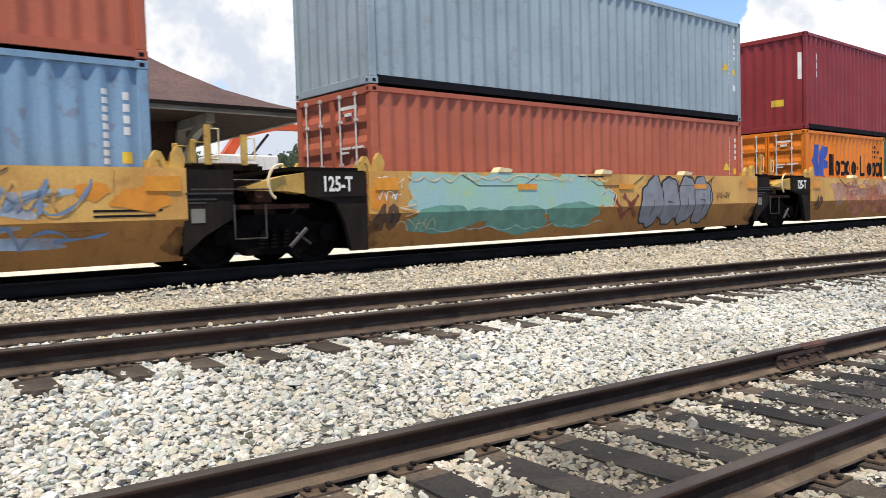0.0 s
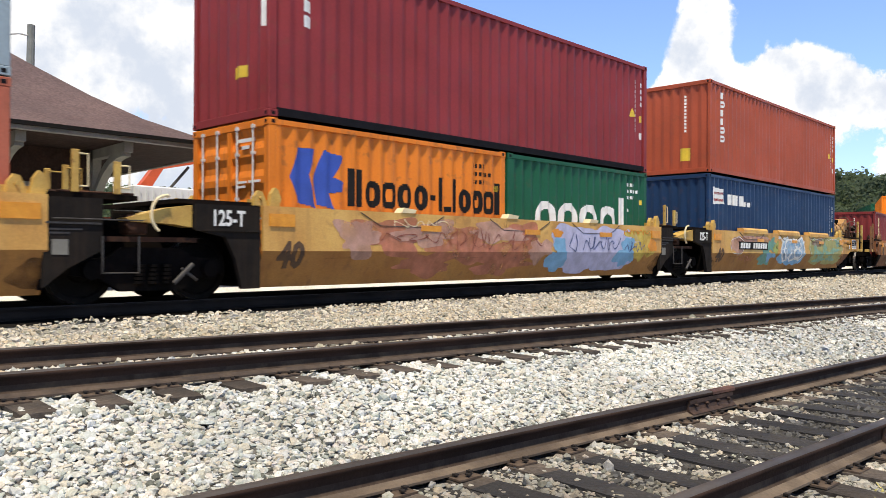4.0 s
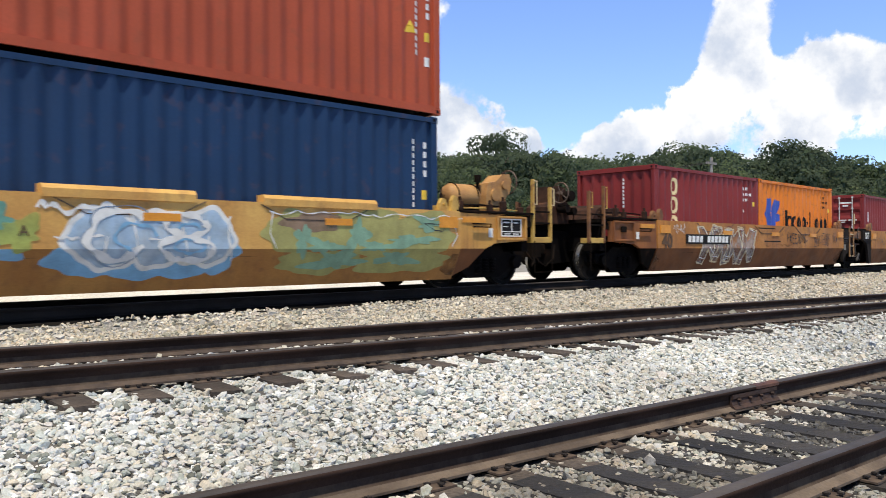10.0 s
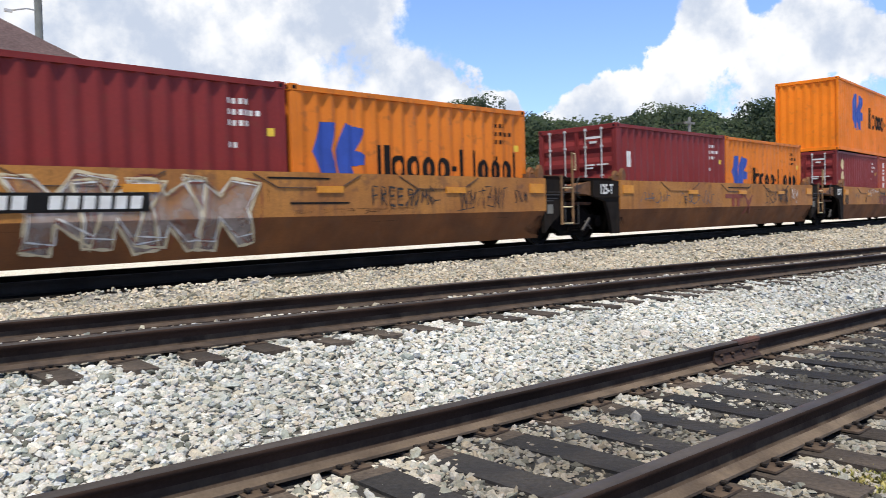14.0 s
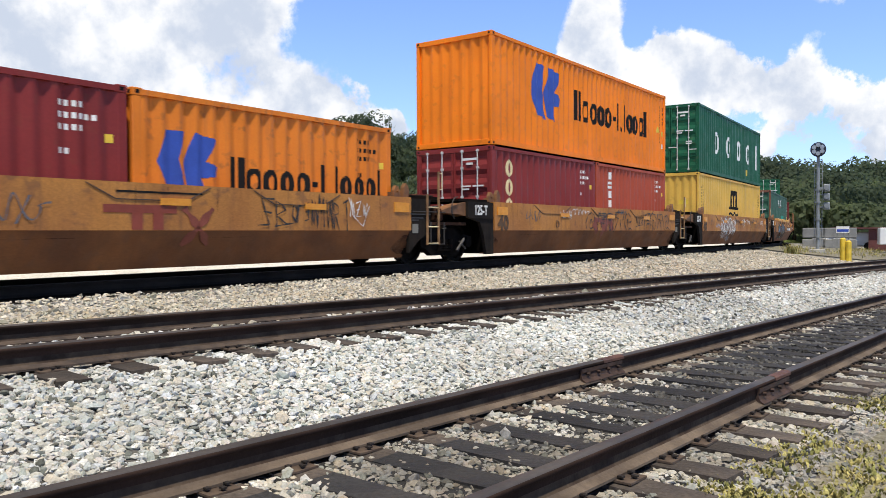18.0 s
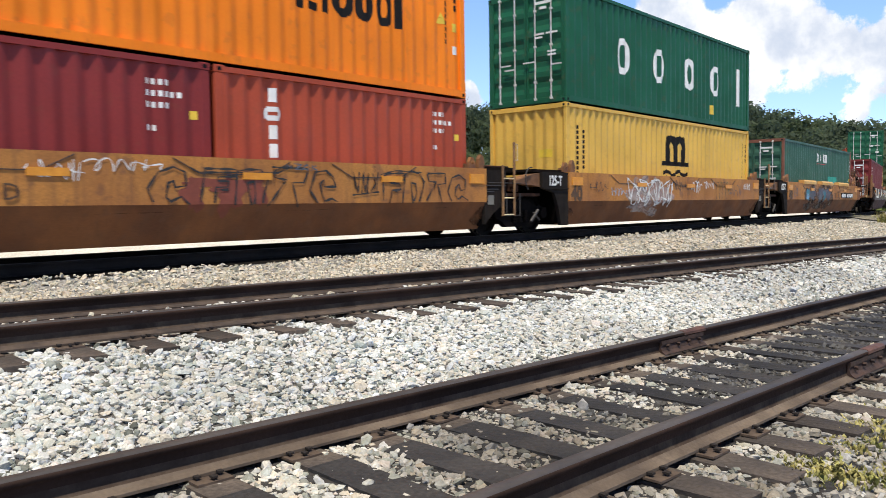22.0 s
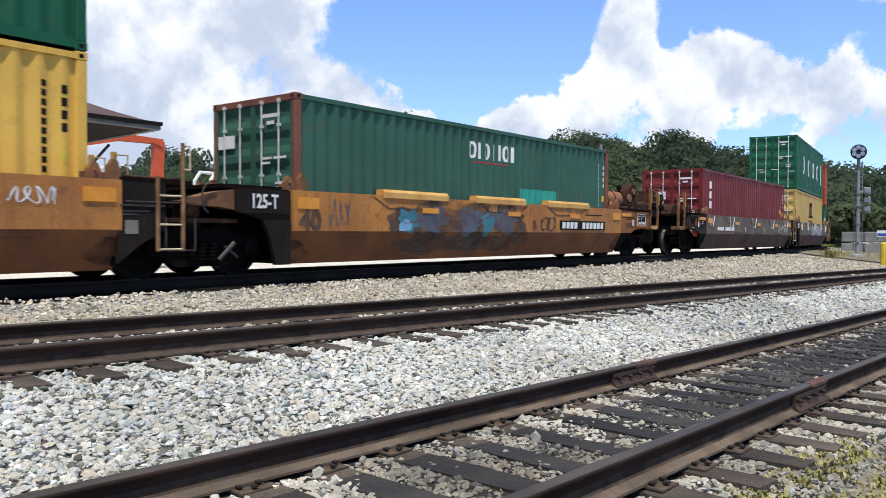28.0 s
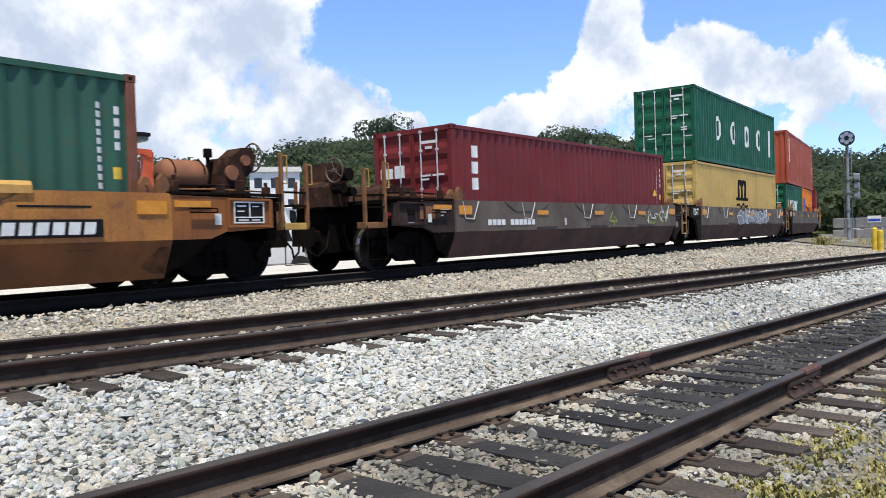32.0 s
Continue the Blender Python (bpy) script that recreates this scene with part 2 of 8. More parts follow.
M["rail_foot"] = mat("dusty_rail_foot", (0.150, 0.112, 0.080), (0.080, 0.058, 0.042), scale=2.5, wear=0.35, wear_col=(0.05, 0.034, 0.026), rough=0.9, bump=0.2, bscale=50)
M["cinders"] = mat("dark_cinders", (0.040, 0.036, 0.033), (0.018, 0.017, 0.016), scale=1.2, rough=0.95, bump=1.0, bscale=26, fine=0.5, world_space=True)
M["spike"] = mat("dark_spike_iron", (0.022, 0.016, 0.013), scale=9, rough=0.8)
M["plate"] = mat("dusty_tie_plate", (0.135, 0.096, 0.068), (0.070, 0.048, 0.036), scale=6, rough=0.8, metal=0.2)
M["mid_foot"] = mat("dark_dusty_rail_foot", (0.085, 0.060, 0.044), (0.044, 0.032, 0.026), scale=6, rough=0.85)
M["joint"] = mat("rusty_joint_bar", (0.070, 0.040, 0.029), (0.036, 0.023, 0.018), scale=6, rough=0.8, metal=0.2)
M["joint_head"] = mat("red_brown_rail_end", (0.150, 0.070, 0.046), (0.085, 0.043, 0.032), scale=5, rough=0.6, metal=0.2)
M["soil"] = mat("gravelly_soil", (0.22, 0.195, 0.14), (0.13, 0.12, 0.08), scale=0.5, rough=0.95, bump=0.8, bscale=24, fine=0.5, world_space=True)
M["grass"] = mat("grass", (0.10, 0.15, 0.035), (0.16, 0.19, 0.055), scale=0.4, rough=0.9, bump=0.8, bscale=30, fine=0.4, world_space=True)
M["weed"] = mat("weed_leaf", (0.20, 0.205, 0.050), (0.40, 0.34, 0.12), scale=5, rough=0.7, bump=0.1, island=0.5)
M["well_yellow"] = mat("faded_yellow_paint", (0.48, 0.205, 0.042), (0.33, 0.13, 0.032), scale=0.8, rough=0.65, bump=0.08, fine=0.2, streak=0.75, streak_col=(0.16, 0.07, 0.03), wear=0.55)
# lower faces slope inward; these darker paints hold their shade and grime
M["well_grimy_shade"] = mat("shaded_grimy_lower_yellow_paint", (0.225, 0.082, 0.024), (0.135, 0.049, 0.017), scale=1.3, rough=0.75, bump=0.1, streak=0.5, streak_col=(0.12, 0.05, 0.02), wear=0.4)
M["well_grimy_shade_pale"] = mat("shaded_dusty_lower_yellow_paint", (0.42, 0.20, 0.05), (0.32, 0.14, 0.036), scale=1.3, rough=0.75, bump=0.1, streak=0.5, streak_col=(0.18, 0.085, 0.03), wear=0.35)
M["well_pale"] = mat("pale_yellow_paint", (0.66, 0.39, 0.11), (0.52, 0.27, 0.07), scale=1.1, rough=0.6, bump=0.08, streak=0.4, streak_col=(0.27, 0.15, 0.05), wear=0.25)
M["well_grey"] = mat("weathered_brown_grey_paint", (0.14, 0.115, 0.085), (0.095, 0.07, 0.055), scale=1.1, rough=0.7, bump=0.08, streak=0.5, wear=0.3)
M["black"] = mat("sooty_black_steel", (0.010, 0.0085, 0.008), (0.018, 0.014, 0.011), scale=2, rough=0.9, metal=0.0, spec=0.15, streak=0.3, streak_col=(0.05, 0.03, 0.02))
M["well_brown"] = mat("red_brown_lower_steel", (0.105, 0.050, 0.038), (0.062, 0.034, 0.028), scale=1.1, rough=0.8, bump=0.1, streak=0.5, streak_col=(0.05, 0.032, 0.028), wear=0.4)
M["ladder_tan"] = mat("worn_tan_ladder_paint", (0.30, 0.165, 0.07), (0.16, 0.085, 0.04), scale=5, rough=0.75, wear=0.4)
M["end_brown"] = mat("sooty_brown_end_steel", (0.058, 0.038, 0.032), (0.026, 0.018, 0.016), scale=2, rough=0.85, spec=0.15, wear=0.45, wear_col=(0.12, 0.045, 0.02), streak=0.4, streak_col=(0.02, 0.014, 0.012))
M["well_end"] = mat("rust_brown_end_paint", (0.30, 0.108, 0.028), (0.19, 0.066, 0.021), scale=1.3, rough=0.75, bump=0.1, streak=0.5, streak_col=(0.12, 0.05, 0.02), wear=0.4)
# both steels taken near black: shade under the cars is in their colour
M["grime"] = mat("grimy_shade_brown_steel", (0.012, 0.008, 0.006), (0.006, 0.0048, 0.004), scale=2, rough=0.9, metal=0.0, spec=0.06, wear=0.35, wear_col=(0.05, 0.024, 0.014))
M["running_gear"] = mat("shade_black_running_gear", (0.0065, 0.005, 0.0045), (0.0035, 0.003, 0.003), scale=3, rough=0.85, spec=0.06, wear=0.25, wear_col=(0.03, 0.016, 0.011))
M["guide_yellow"] = mat("chipped_yellow_paint", (0.55, 0.36, 0.09), (0.42, 0.25, 0.06), scale=3, rough=0.55, wear=0.7)
M["hose"] = plain("pale_hose", (0.75, 0.62, 0.38))
M["rust_orange"] = mat("rust_orange_tank", (0.30, 0.12, 0.055), (0.20, 0.085, 0.045), scale=3, rough=0.7, wear=0.5)
M["end_pale"] = mat("yellow_end_paint", (0.56, 0.30, 0.070), (0.42, 0.19, 0.045), scale=1.4, rough=0.6, bump=0.08, streak=0.6, streak_col=(0.20, 0.10, 0.035), wear=0.4)
M["tank_tan"] = mat("tan_tank_paint", (0.46, 0.25, 0.085), (0.34, 0.17, 0.06), scale=3, rough=0.6, wear=0.45)
M["rust_brown"] = mat("dark_rusty_iron", (0.060, 0.027, 0.016), (0.026, 0.014, 0.010), scale=5, rough=0.85, spec=0.15, wear=0.5)
M["worn_wheel"] = mat("worn_hand_wheel", (0.16, 0.105, 0.070), (0.09, 0.06, 0.045), scale=9, rough=0.6)
M["post"] = mat("worn_orange_post_paint", (0.24, 0.105, 0.035), (0.13, 0.062, 0.028), scale=4, rough=0.65, wear=0.6)
# near-black ballast tone that stands in for the shade under the train
M["bed_shade"] = mat("shade_dark_ballast", (0.014, 0.0125, 0.011), (0.008, 0.007, 0.0065), scale=1.4, rough=0.95, spec=0.02, bump=1.0, bscale=24, fine=0.4, world_space=True)
# pale tone carries the strong sunlight on the ground behind the train
M["pale_gravel"] = mat("sunlit_pale_gravel", (0.66, 0.64, 0.59), (0.54, 0.52, 0.47), scale=1.0, rough=0.95, bump=0.7, bscale=24, fine=0.35, world_space=True)
# wheel colour also takes in the shade under the cars
M["wheel"] = mat("oily_shaded_wheel_steel", (0.009, 0.007, 0.006), (0.005, 0.0045, 0.004), scale=4, rough=0.75, metal=0.0, spec=0.1)
M["tread"] = plain("bright_wheel_tread", (0.45, 0.43, 0.40), 0.3, 0.9)
M["white"] = mat("white_paint", (0.80, 0.80, 0.77), (0.70, 0.69, 0.65), scale=6, rough=0.5, bump=0.03, fine=0.08)
M["dull_plate"] = plain("dull_cream_plate", (0.20, 0.19, 0.16), 0.7)
M["ink"] = mat("black_paint", (0.016, 0.015, 0.015), rough=0.7, spec=0.1, bump=0.05, fine=0.06)
M["tag_ink"] = plain("black_spray_paint", (0.05, 0.04, 0.04), 0.6)
M["reflector"] = mat("orange_reflective_tape", (0.72, 0.30, 0.03), (0.62, 0.24, 0.02), scale=6, rough=0.4, bump=0.02)
M["label_yellow"] = plain("yellow_label", (0.80, 0.55, 0.05), 0.45)
M["label_orange"] = plain("orange_label", (0.75, 0.33, 0.04), 0.45)
M["rod"] = mat("galvanised_rod", (0.70, 0.69, 0.66), (0.52, 0.50, 0.46), scale=8, rough=0.5, metal=0.1)
M["rod_dark"] = mat("grey_worn_rod", (0.060, 0.054, 0.050), (0.030, 0.027, 0.026), scale=6, rough=0.6, metal=0.2)
M["pole_grey"] = mat("weathered_grey_pole", (0.24, 0.24, 0.23), (0.17, 0.17, 0.16), scale=3, rough=0.85)
M["logo_blue"] = plain("blue_emblem", (0.035, 0.085, 0.42), 0.5)
M["logo_red"] = plain("red_emblem", (0.55, 0.035, 0.04), 0.5)
M["gold"] = plain("cream_lettering", (0.78, 0.66, 0.36), 0.5)
M["dark_red"] = plain("dark_red_paint", (0.25, 0.05, 0.03), 0.6)


def paint(name, col, rust=0.35, rough=0.5):
    return mat(name, col, tuple(c * 0.82 for c in col), scale=0.7, rough=rough, bump=0.05, bscale=26, fine=0.07, spec=0.22, streak=rust, streak_col=tuple(0.45 * c + 0.03 for c in col), wear=rust * 0.7)


C = {
    "grey": paint("pale_grey_blue_container_paint", (0.32, 0.40, 0.45), 0.22),
    "sky": paint("light_blue_container_paint", (0.20, 0.33, 0.47), 0.5),
    "red": paint("brick_red_container_paint", (0.44, 0.125, 0.075), 0.25),
    "rust": paint("rust_red_container_paint", (0.42, 0.084, 0.038), 0.25),
    "dark_red": paint("dark_red_container_paint", (0.235, 0.031, 0.029), 0.2),
    "wine": paint("wine_red_container_paint", (0.178, 0.025, 0.024), 0.2),
    "red_oxide": paint("red_oxide_container_paint", (0.41, 0.071, 0.033), 0.25),
    "maroon": paint("maroon_container_paint", (0.265, 0.035, 0.038), 0.25),
    "orange": paint("orange_container_paint", (0.95, 0.238, 0.010), 0.25),
    "orange_old": paint("weathered_orange_container_paint", (0.78, 0.215, 0.022), 0.6),
    "green": paint("green_container_paint", (0.010, 0.100, 0.048), 0.2),
    "teal": paint("dark_green_container_paint", (0.040, 0.116, 0.077), 0.25),
    "blue": paint("navy_container_paint", (0.012, 0.040, 0.104), 0.2),
    "yellow": paint("yellow_container_paint", (0.74, 0.45, 0.085), 0.2),
    # the far container's yellow is paler, with distance haze in the colour
    "pale_yellow": paint("haze_pale_yellow_container_paint", (0.60, 0.40, 0.12), 0.25),
}
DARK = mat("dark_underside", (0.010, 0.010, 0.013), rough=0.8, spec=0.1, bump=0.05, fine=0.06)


# ---------------------------------------------------------------- mesh helpers
def box(bm, x0, x1, y0, y1, z0, z1, bevel=0.0):
    vs = [bm.verts.new(p) for p in ((x0, y0, z0), (x1, y0, z0), (x1, y1, z0), (x0, y1, z0), (x0, y0, z1), (x1, y0, z1), (x1, y1, z1), (x0, y1, z1))]
    fs = [bm.faces.new([vs[i] for i in f]) for f in ((3, 2, 1, 0), (4, 5, 6, 7), (0, 1, 5, 4), (1, 2, 6, 5), (2, 3, 7, 6), (3, 0, 4, 7))]
    if bevel:
        bmesh.ops.bevel(bm, geom=list({e for f in fs for e in f.edges}), offset=bevel, segments=1, affect="EDGES")
    return vs


def cyl(bm, p, q, r, n=10, r2=None):
    p, q = Vector(p), Vector(q)
    d = (q - p)
    u = d.orthogonal().normalized()
    v = d.normalized().cross(u)
    r2 = r if r2 is None else r2
    a = [bm.verts.new(p + (u * math.cos(t) + v * math.sin(t)) * r) for t in [2 * math.pi * i / n for i in range(n)]]
    b = [bm.verts.new(q + (u * math.cos(t) + v * math.sin(t)) * r2) for t in [2 * math.pi * i / n for i in range(n)]]
    for i in range(n):
        bm.faces.new((a[i], a[(i + 1) % n], b[(i + 1) % n], b[i]))
    bm.faces.new(a[::-1])
    bm.faces.new(b)


def tube(bm, pts, r, n=6):
    """One bent round bar through the points."""
    ps = [Vector(p) for p in pts]
    ds = [(b - a).normalized() for a, b in zip(ps, ps[1:])]
    u = ds[0].orthogonal().normalized()
    rings = []
    for i, p in enumerate(ps):
        d = (ds[max(i - 1, 0)] + ds[min(i, len(ds) - 1)])
        d = d.normalized() if d.length > 1e-4 else ds[min(i, len(ds) - 1)]
        u = (u - d * u.dot(d)).normalized() if (u - d * u.dot(d)).length > 1e-4 else d.orthogonal().normalized()
        v = d.cross(u)
        rings.append([bm.verts.new(p + (u * math.cos(t) + v * math.sin(t)) * r) for t in [2 * math.pi * k / n for k in range(n)]])
    for a, b in zip(rings, rings[1:]):
        for k in range(n): bm.faces.new((a[k], a[(k + 1) % n], b[(k + 1) % n], b[k]))
    if (ps[0] - ps[-1]).length > 1e-4:
        bm.faces.new(rings[0][::-1])
        bm.faces.new(rings[-1])


def prism(bm, outline, axis, a, b):
    """A closed outline (pairs) swept from a to b along axis 0 (pairs are y, z), 1 (x, z) or 2 (x, y)."""
    def put(u, v, w):
        return (w, u, v) if axis == 0 else (u, w, v) if axis == 1 else (u, v, w)
    p = [bm.verts.new(put(u, v, a)) for u, v in outline]
    q = [bm.verts.new(put(u, v, b)) for u, v in outline]
    n = len(p)
    for i in range(n):
        bm.faces.new((p[i], p[(i + 1) % n], q[(i + 1) % n], q[i]))
    bm.faces.new(p[::-1])
    bm.faces.new(q)


def mesh_of(bm, name, material):
    bmesh.ops.recalc_face_normals(bm, faces=bm.faces)
    me = bpy.data.meshes.new(name)
    bm.to_mesh(me)
    bm.free()
    for m in (material if isinstance(material, (list, tuple)) else [material]):
        me.materials.append(m)
    return me


def part(name, bm, material, parent, label=""):
    ob = new(name, mesh_of(bm, name, material))
    ob.parent = parent
    if label: tagged(ob, label)
    return ob


def one(name, material, parent, label="", *boxes, bevel=0.0):
    bm = bmesh.new()
    for b in boxes: box(bm, *b, bevel=bevel)
    return part(name, bm, material, parent, label)


def shared(name, me, parent, m):
    ob = new(name, me)
    ob.parent = parent
    ob.matrix_basis = m
    return ob


def text_mesh(body, size, material, depth=0.003, bold=0.0):
    cu = bpy.data.curves.new("lettering", "FONT")
    cu.body, cu.size, cu.extrude, cu.resolution_u, cu.align_x = body, size, depth, 2, "CENTER"
    cu.offset = bold
    ob = bpy.data.objects.new("lettering", cu)
    me = bpy.data.meshes.new_from_object(ob)
    bpy.data.objects.remove(ob)
    me.materials.clear()
    me.materials.append(material)
    return me


# ---------------------------------------------------------------- the lie of the land
RAIL_A, RAIL_B, RAIL_C, RAIL_D = 3.525, 2.020, 5.840, 7.345   # rail head centres
MID_Z = 0.343                                                   # rail top of the middle track
LINE_Y, LINE_HEAD, LINE_GRADE, LINE_Z, CURVE_S, CURVE_K = 11.972, 0.0655, 0.01403, 0.40, 26.87, 0.005878
FAR_GRADE = 0.010575                                             # the climb eases in the curve


def line(s):
    """Place and heading of the through track's centre line, s metres along it."""
    u, ls = max(s - CURVE_S, 0.0), 5.36
    n = max(int(abs(s) / 1.0), 1)
    x, y, d = 0.0, LINE_Y, s / n
    for i in range(n):
        w = max((i + 0.5) * d - CURVE_S, 0.0)
        th = LINE_HEAD + (CURVE_K * w * w / (2 * ls) if w < ls else CURVE_K * (w - ls / 2))
        x, y = x + math.cos(th) * d, y + math.sin(th) * d
    th = LINE_HEAD + (CURVE_K * u * u / (2 * ls) if u < ls else CURVE_K * (u - ls / 2))
    return x, y, LINE_Z + LINE_GRADE * min(s, CURVE_S) + FAR_GRADE * u, th


LINE = [line(s) for s in range(-60, 301)]


def on_line(s):
    i = min(max(int(math.floor(s)) + 60, 0), 359)
    f = s + 60 - i
    return tuple(a + (b - a) * f for a, b in zip(LINE[i], LINE[i + 1]))


LX = np.array([p[0] for p in LINE]); LYY = np.array([p[1] for p in LINE]); LZZ = np.array([p[2] for p in LINE])
keep = np.concatenate([[True], np.diff(LX) > 0.05])
LX, LYY, LZZ = LX[keep], LYY[keep], LZZ[keep]


def ground_z(x, y):
    """Height of the ground: ballast shoulders from track to track, level beyond."""
    ly, lr = np.interp(x, LX, LYY), np.minimum(np.interp(x, LX, LZZ), 1.8)
    lz = lr - 0.31
    ys = [-60.0, 0.6, 1.3, 4.15, 5.3, 5.9, 6.05, 7.15, 7.3, 8.2]
    zs = [-0.34, -0.30, -0.235, -0.215, 0.11, 0.115, 0.152, 0.152, 0.12, 0.125]
    z = np.interp(y, ys, zs)
    f = np.clip((y - 8.2) / np.maximum(ly - 1.9 - 8.2, 0.5), 0, 1)
    z = np.where(y > 8.2, 0.125 + (lz - 0.125) * f, z)
    z = np.where(y > ly - 1.9, lr - 0.31 + 0.125 * np.clip((y - ly + 1.9) / 0.6, 0, 1), z)
    far = np.clip((y - ly - 1.9) / 1.6, 0, 1)
    z = np.where(y > ly + 1.9, lr - 0.185 - 0.36 * far, z)
    return z


def grid_mesh(name, xs, ys, material):
    X, Y = np.meshgrid(xs, ys, indexing="ij")
    Z = ground_z(X.ravel(), Y.ravel())
    v = np.stack([X.ravel(), Y.ravel(), Z], 1)
    nx, ny = len(xs), len(ys)
    i, j = np.meshgrid(np.arange(nx - 1), np.arange(ny - 1), indexing="ij")
    a = (i * ny + j).ravel()
    f = np.stack([a, a + ny, a + ny + 1, a + 1], 1)
    me = bpy.data.meshes.new(name)
    me.from_pydata(v.tolist(), [], f.tolist())
    me.materials.append(material)
    return new(name, me)


xs = np.concatenate([np.linspace(-1500, -60, 8), np.linspace(-40, 120, 81), np.linspace(160, 1500, 8)])
ys = np.concatenate([np.linspace(-300, -10, 5), np.array([-4, 0, 0.6, 1.3, 2.7, 4.15, 4.5, 4.9, 5.3, 5.9, 6.05, 6.6, 7.15, 7.3, 8.2]), np.linspace(8.5, 16, 31), np.linspace(17, 60, 44), np.linspace(80, 1500, 10)])
ground = tagged(grid_mesh("ground", xs, ys, M["ballast"]), "pale crushed stone ballast over the whole rail yard", "ground", kind="structure")


# ---------------------------------------------------------------- tracks
def rail_outline():
    h, r = 0.038, 0.18
    return [(-h, 0.0), (h, 0.0), (h, -0.035), (0.020, -0.047), (0.012, -0.055), (0.009, -0.088), (0.010, -0.125), (0.018, -0.142), (0.036, -0.153), (0.076, -0.165), (0.076, -r), (-0.076, -r), (-0.076, -0.165), (-0.036, -0.153), (-0.018, -0.142), (-0.010, -0.125), (-0.009, -0.088), (-0.012, -0.055), (-0.020, -0.047), (-h, -0.035)]


def sweep_rail(bm, pts, bev=0.008):
    o = rail_outline()
    o = [(-0.038, -0.010), (-0.024, 0.0), (0.024, 0.0), (0.038, -0.010)] + o[2:]
    rings = []
    for x, y, z, th in pts:
        rings.append([bm.verts.new((x - math.sin(th) * u, y + math.cos(th) * u, z + w)) for u, w in o])
    n = len(o)
    for a, b in zip(rings, rings[1:]):
        for i in range(n):
            f = bm.faces.new((a[i], a[(i + 1) % n], b[(i + 1) % n], b[i]))
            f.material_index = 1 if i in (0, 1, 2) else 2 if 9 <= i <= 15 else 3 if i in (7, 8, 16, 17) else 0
            f.smooth = not 10 <= i <= 14


def tie_mesh(rng):
    bm = bmesh.new()
    vs = box(bm, -0.115, 0.115, -1.3, 1.3, -0.18, 0.0)
    bmesh.ops.subdivide_edges(bm, edges=[e for e in bm.edges if abs(e.verts[0].co.y - e.verts[1].co.y) > 1], cuts=5)
    for v in bm.verts:
        v.co += Vector((rng.uniform(-0.009, 0.009), rng.uniform(-0.02, 0.02), rng.uniform(-0.007, 0.006)))
    for f in bm.faces: f.material_index = 1 if abs(f.calc_center_median().y) < 0.5 else 0
    return mesh_of(bm, "tie", [M["tie"], M["tie_oily"]])


def plate_mesh():
    bm = bmesh.new()
    box(bm, -0.095, 0.095, -0.17, 0.17, 0.0, 0.012)
    for x, y in ((-0.06, -0.095), (0.06, -0.095), (-0.05, 0.095), (0.06, 0.095), (0.0, -0.145)):
        box(bm, x - 0.008, x + 0.008, y - 0.008, y + 0.008, 0.01, 0.024)
        box(bm, x - 0.014, x + 0.014, y - 0.017, y + 0.017, 0.023, 0.033)
    for f in bm.faces: f.material_index = 1 if f.calc_center_median().z > 0.0145 else 0
    return mesh_of(bm, "tie_plate", [M["plate"], M["spike"]])


tie_rng = random.Random(5)
TIES = [tie_mesh(tie_rng) for _ in range(6)]
PLATE = plate_mesh()
tie_places = []


def track(name, label, pts, rails, ties, side="rail", foot="rail_foot"):
    """pts: centre line (x, y, z, heading); rails: lateral offsets; ties: poses on the centre line."""
    t = tagged(new(name), label, "railway track", kind="structure")
    for off in rails:
        bm = bmesh.new()
        sweep_rail(bm, [(x - math.sin(h) * off, y + math.cos(h) * off, z, h) for x, y, z, h in pts])
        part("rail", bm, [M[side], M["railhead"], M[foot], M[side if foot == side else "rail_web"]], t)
    for k, (x, y, z, h, plated) in enumerate(ties):
        j = tie_rng
        m = pose(x + j.uniform(-0.05, 0.05), y + j.uniform(-0.06, 0.06), z - 0.194 + j.uniform(-0.006, 0.002), 0, 0, math.degrees(h) + j.uniform(-1.6, 1.6))
        shared("tie", TIES[k % 6], t, m)
        tie_places.append((x, y, math.degrees(h)))
        if plated:
            for off in rails:
                shared("tie_plate", PLATE, t, pose(x - math.sin(h) * off, y + math.cos(h) * off, z - 0.194, 0, 0, math.degrees(h)))
    return t


YN, YM = (RAIL_A + RAIL_B) / 2, (RAIL_C + RAIL_D) / 2
near_pts = [(x, YN, 0.0, 0.0) for x in (-60, -20, 0, 20, 60, 200, 400)]
mid_pts = [(x, YM, MID_Z, 0.0) for x in (-60, -20, 0, 20, 60, 200, 400)]
near_track = track("track_1", "siding with rusty rails on dark timber ties in pale ballast", near_pts, (-0.7525, 0.7525),
                   [(-6 + 0.52 * k, YN, 0, 0, 0 < k < 70) for k in range(115)])
mid_track = track("track_2", "siding with rusty rails on dark timber ties, partly buried in ballast", mid_pts, (-0.7525, 0.7525),
                  [(-10 + 0.52 * k, YM, MID_Z, 0, 8 < k < 80) for k in range(115)], foot="mid_foot")
# rails under the train use the shade-dark copy of the steel
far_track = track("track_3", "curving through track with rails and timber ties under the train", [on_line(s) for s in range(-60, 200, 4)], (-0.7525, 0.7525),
                  [(*on_line(-10 + 0.55 * k), False) for k in range(120)], "rail_shaded", "rail_shaded")


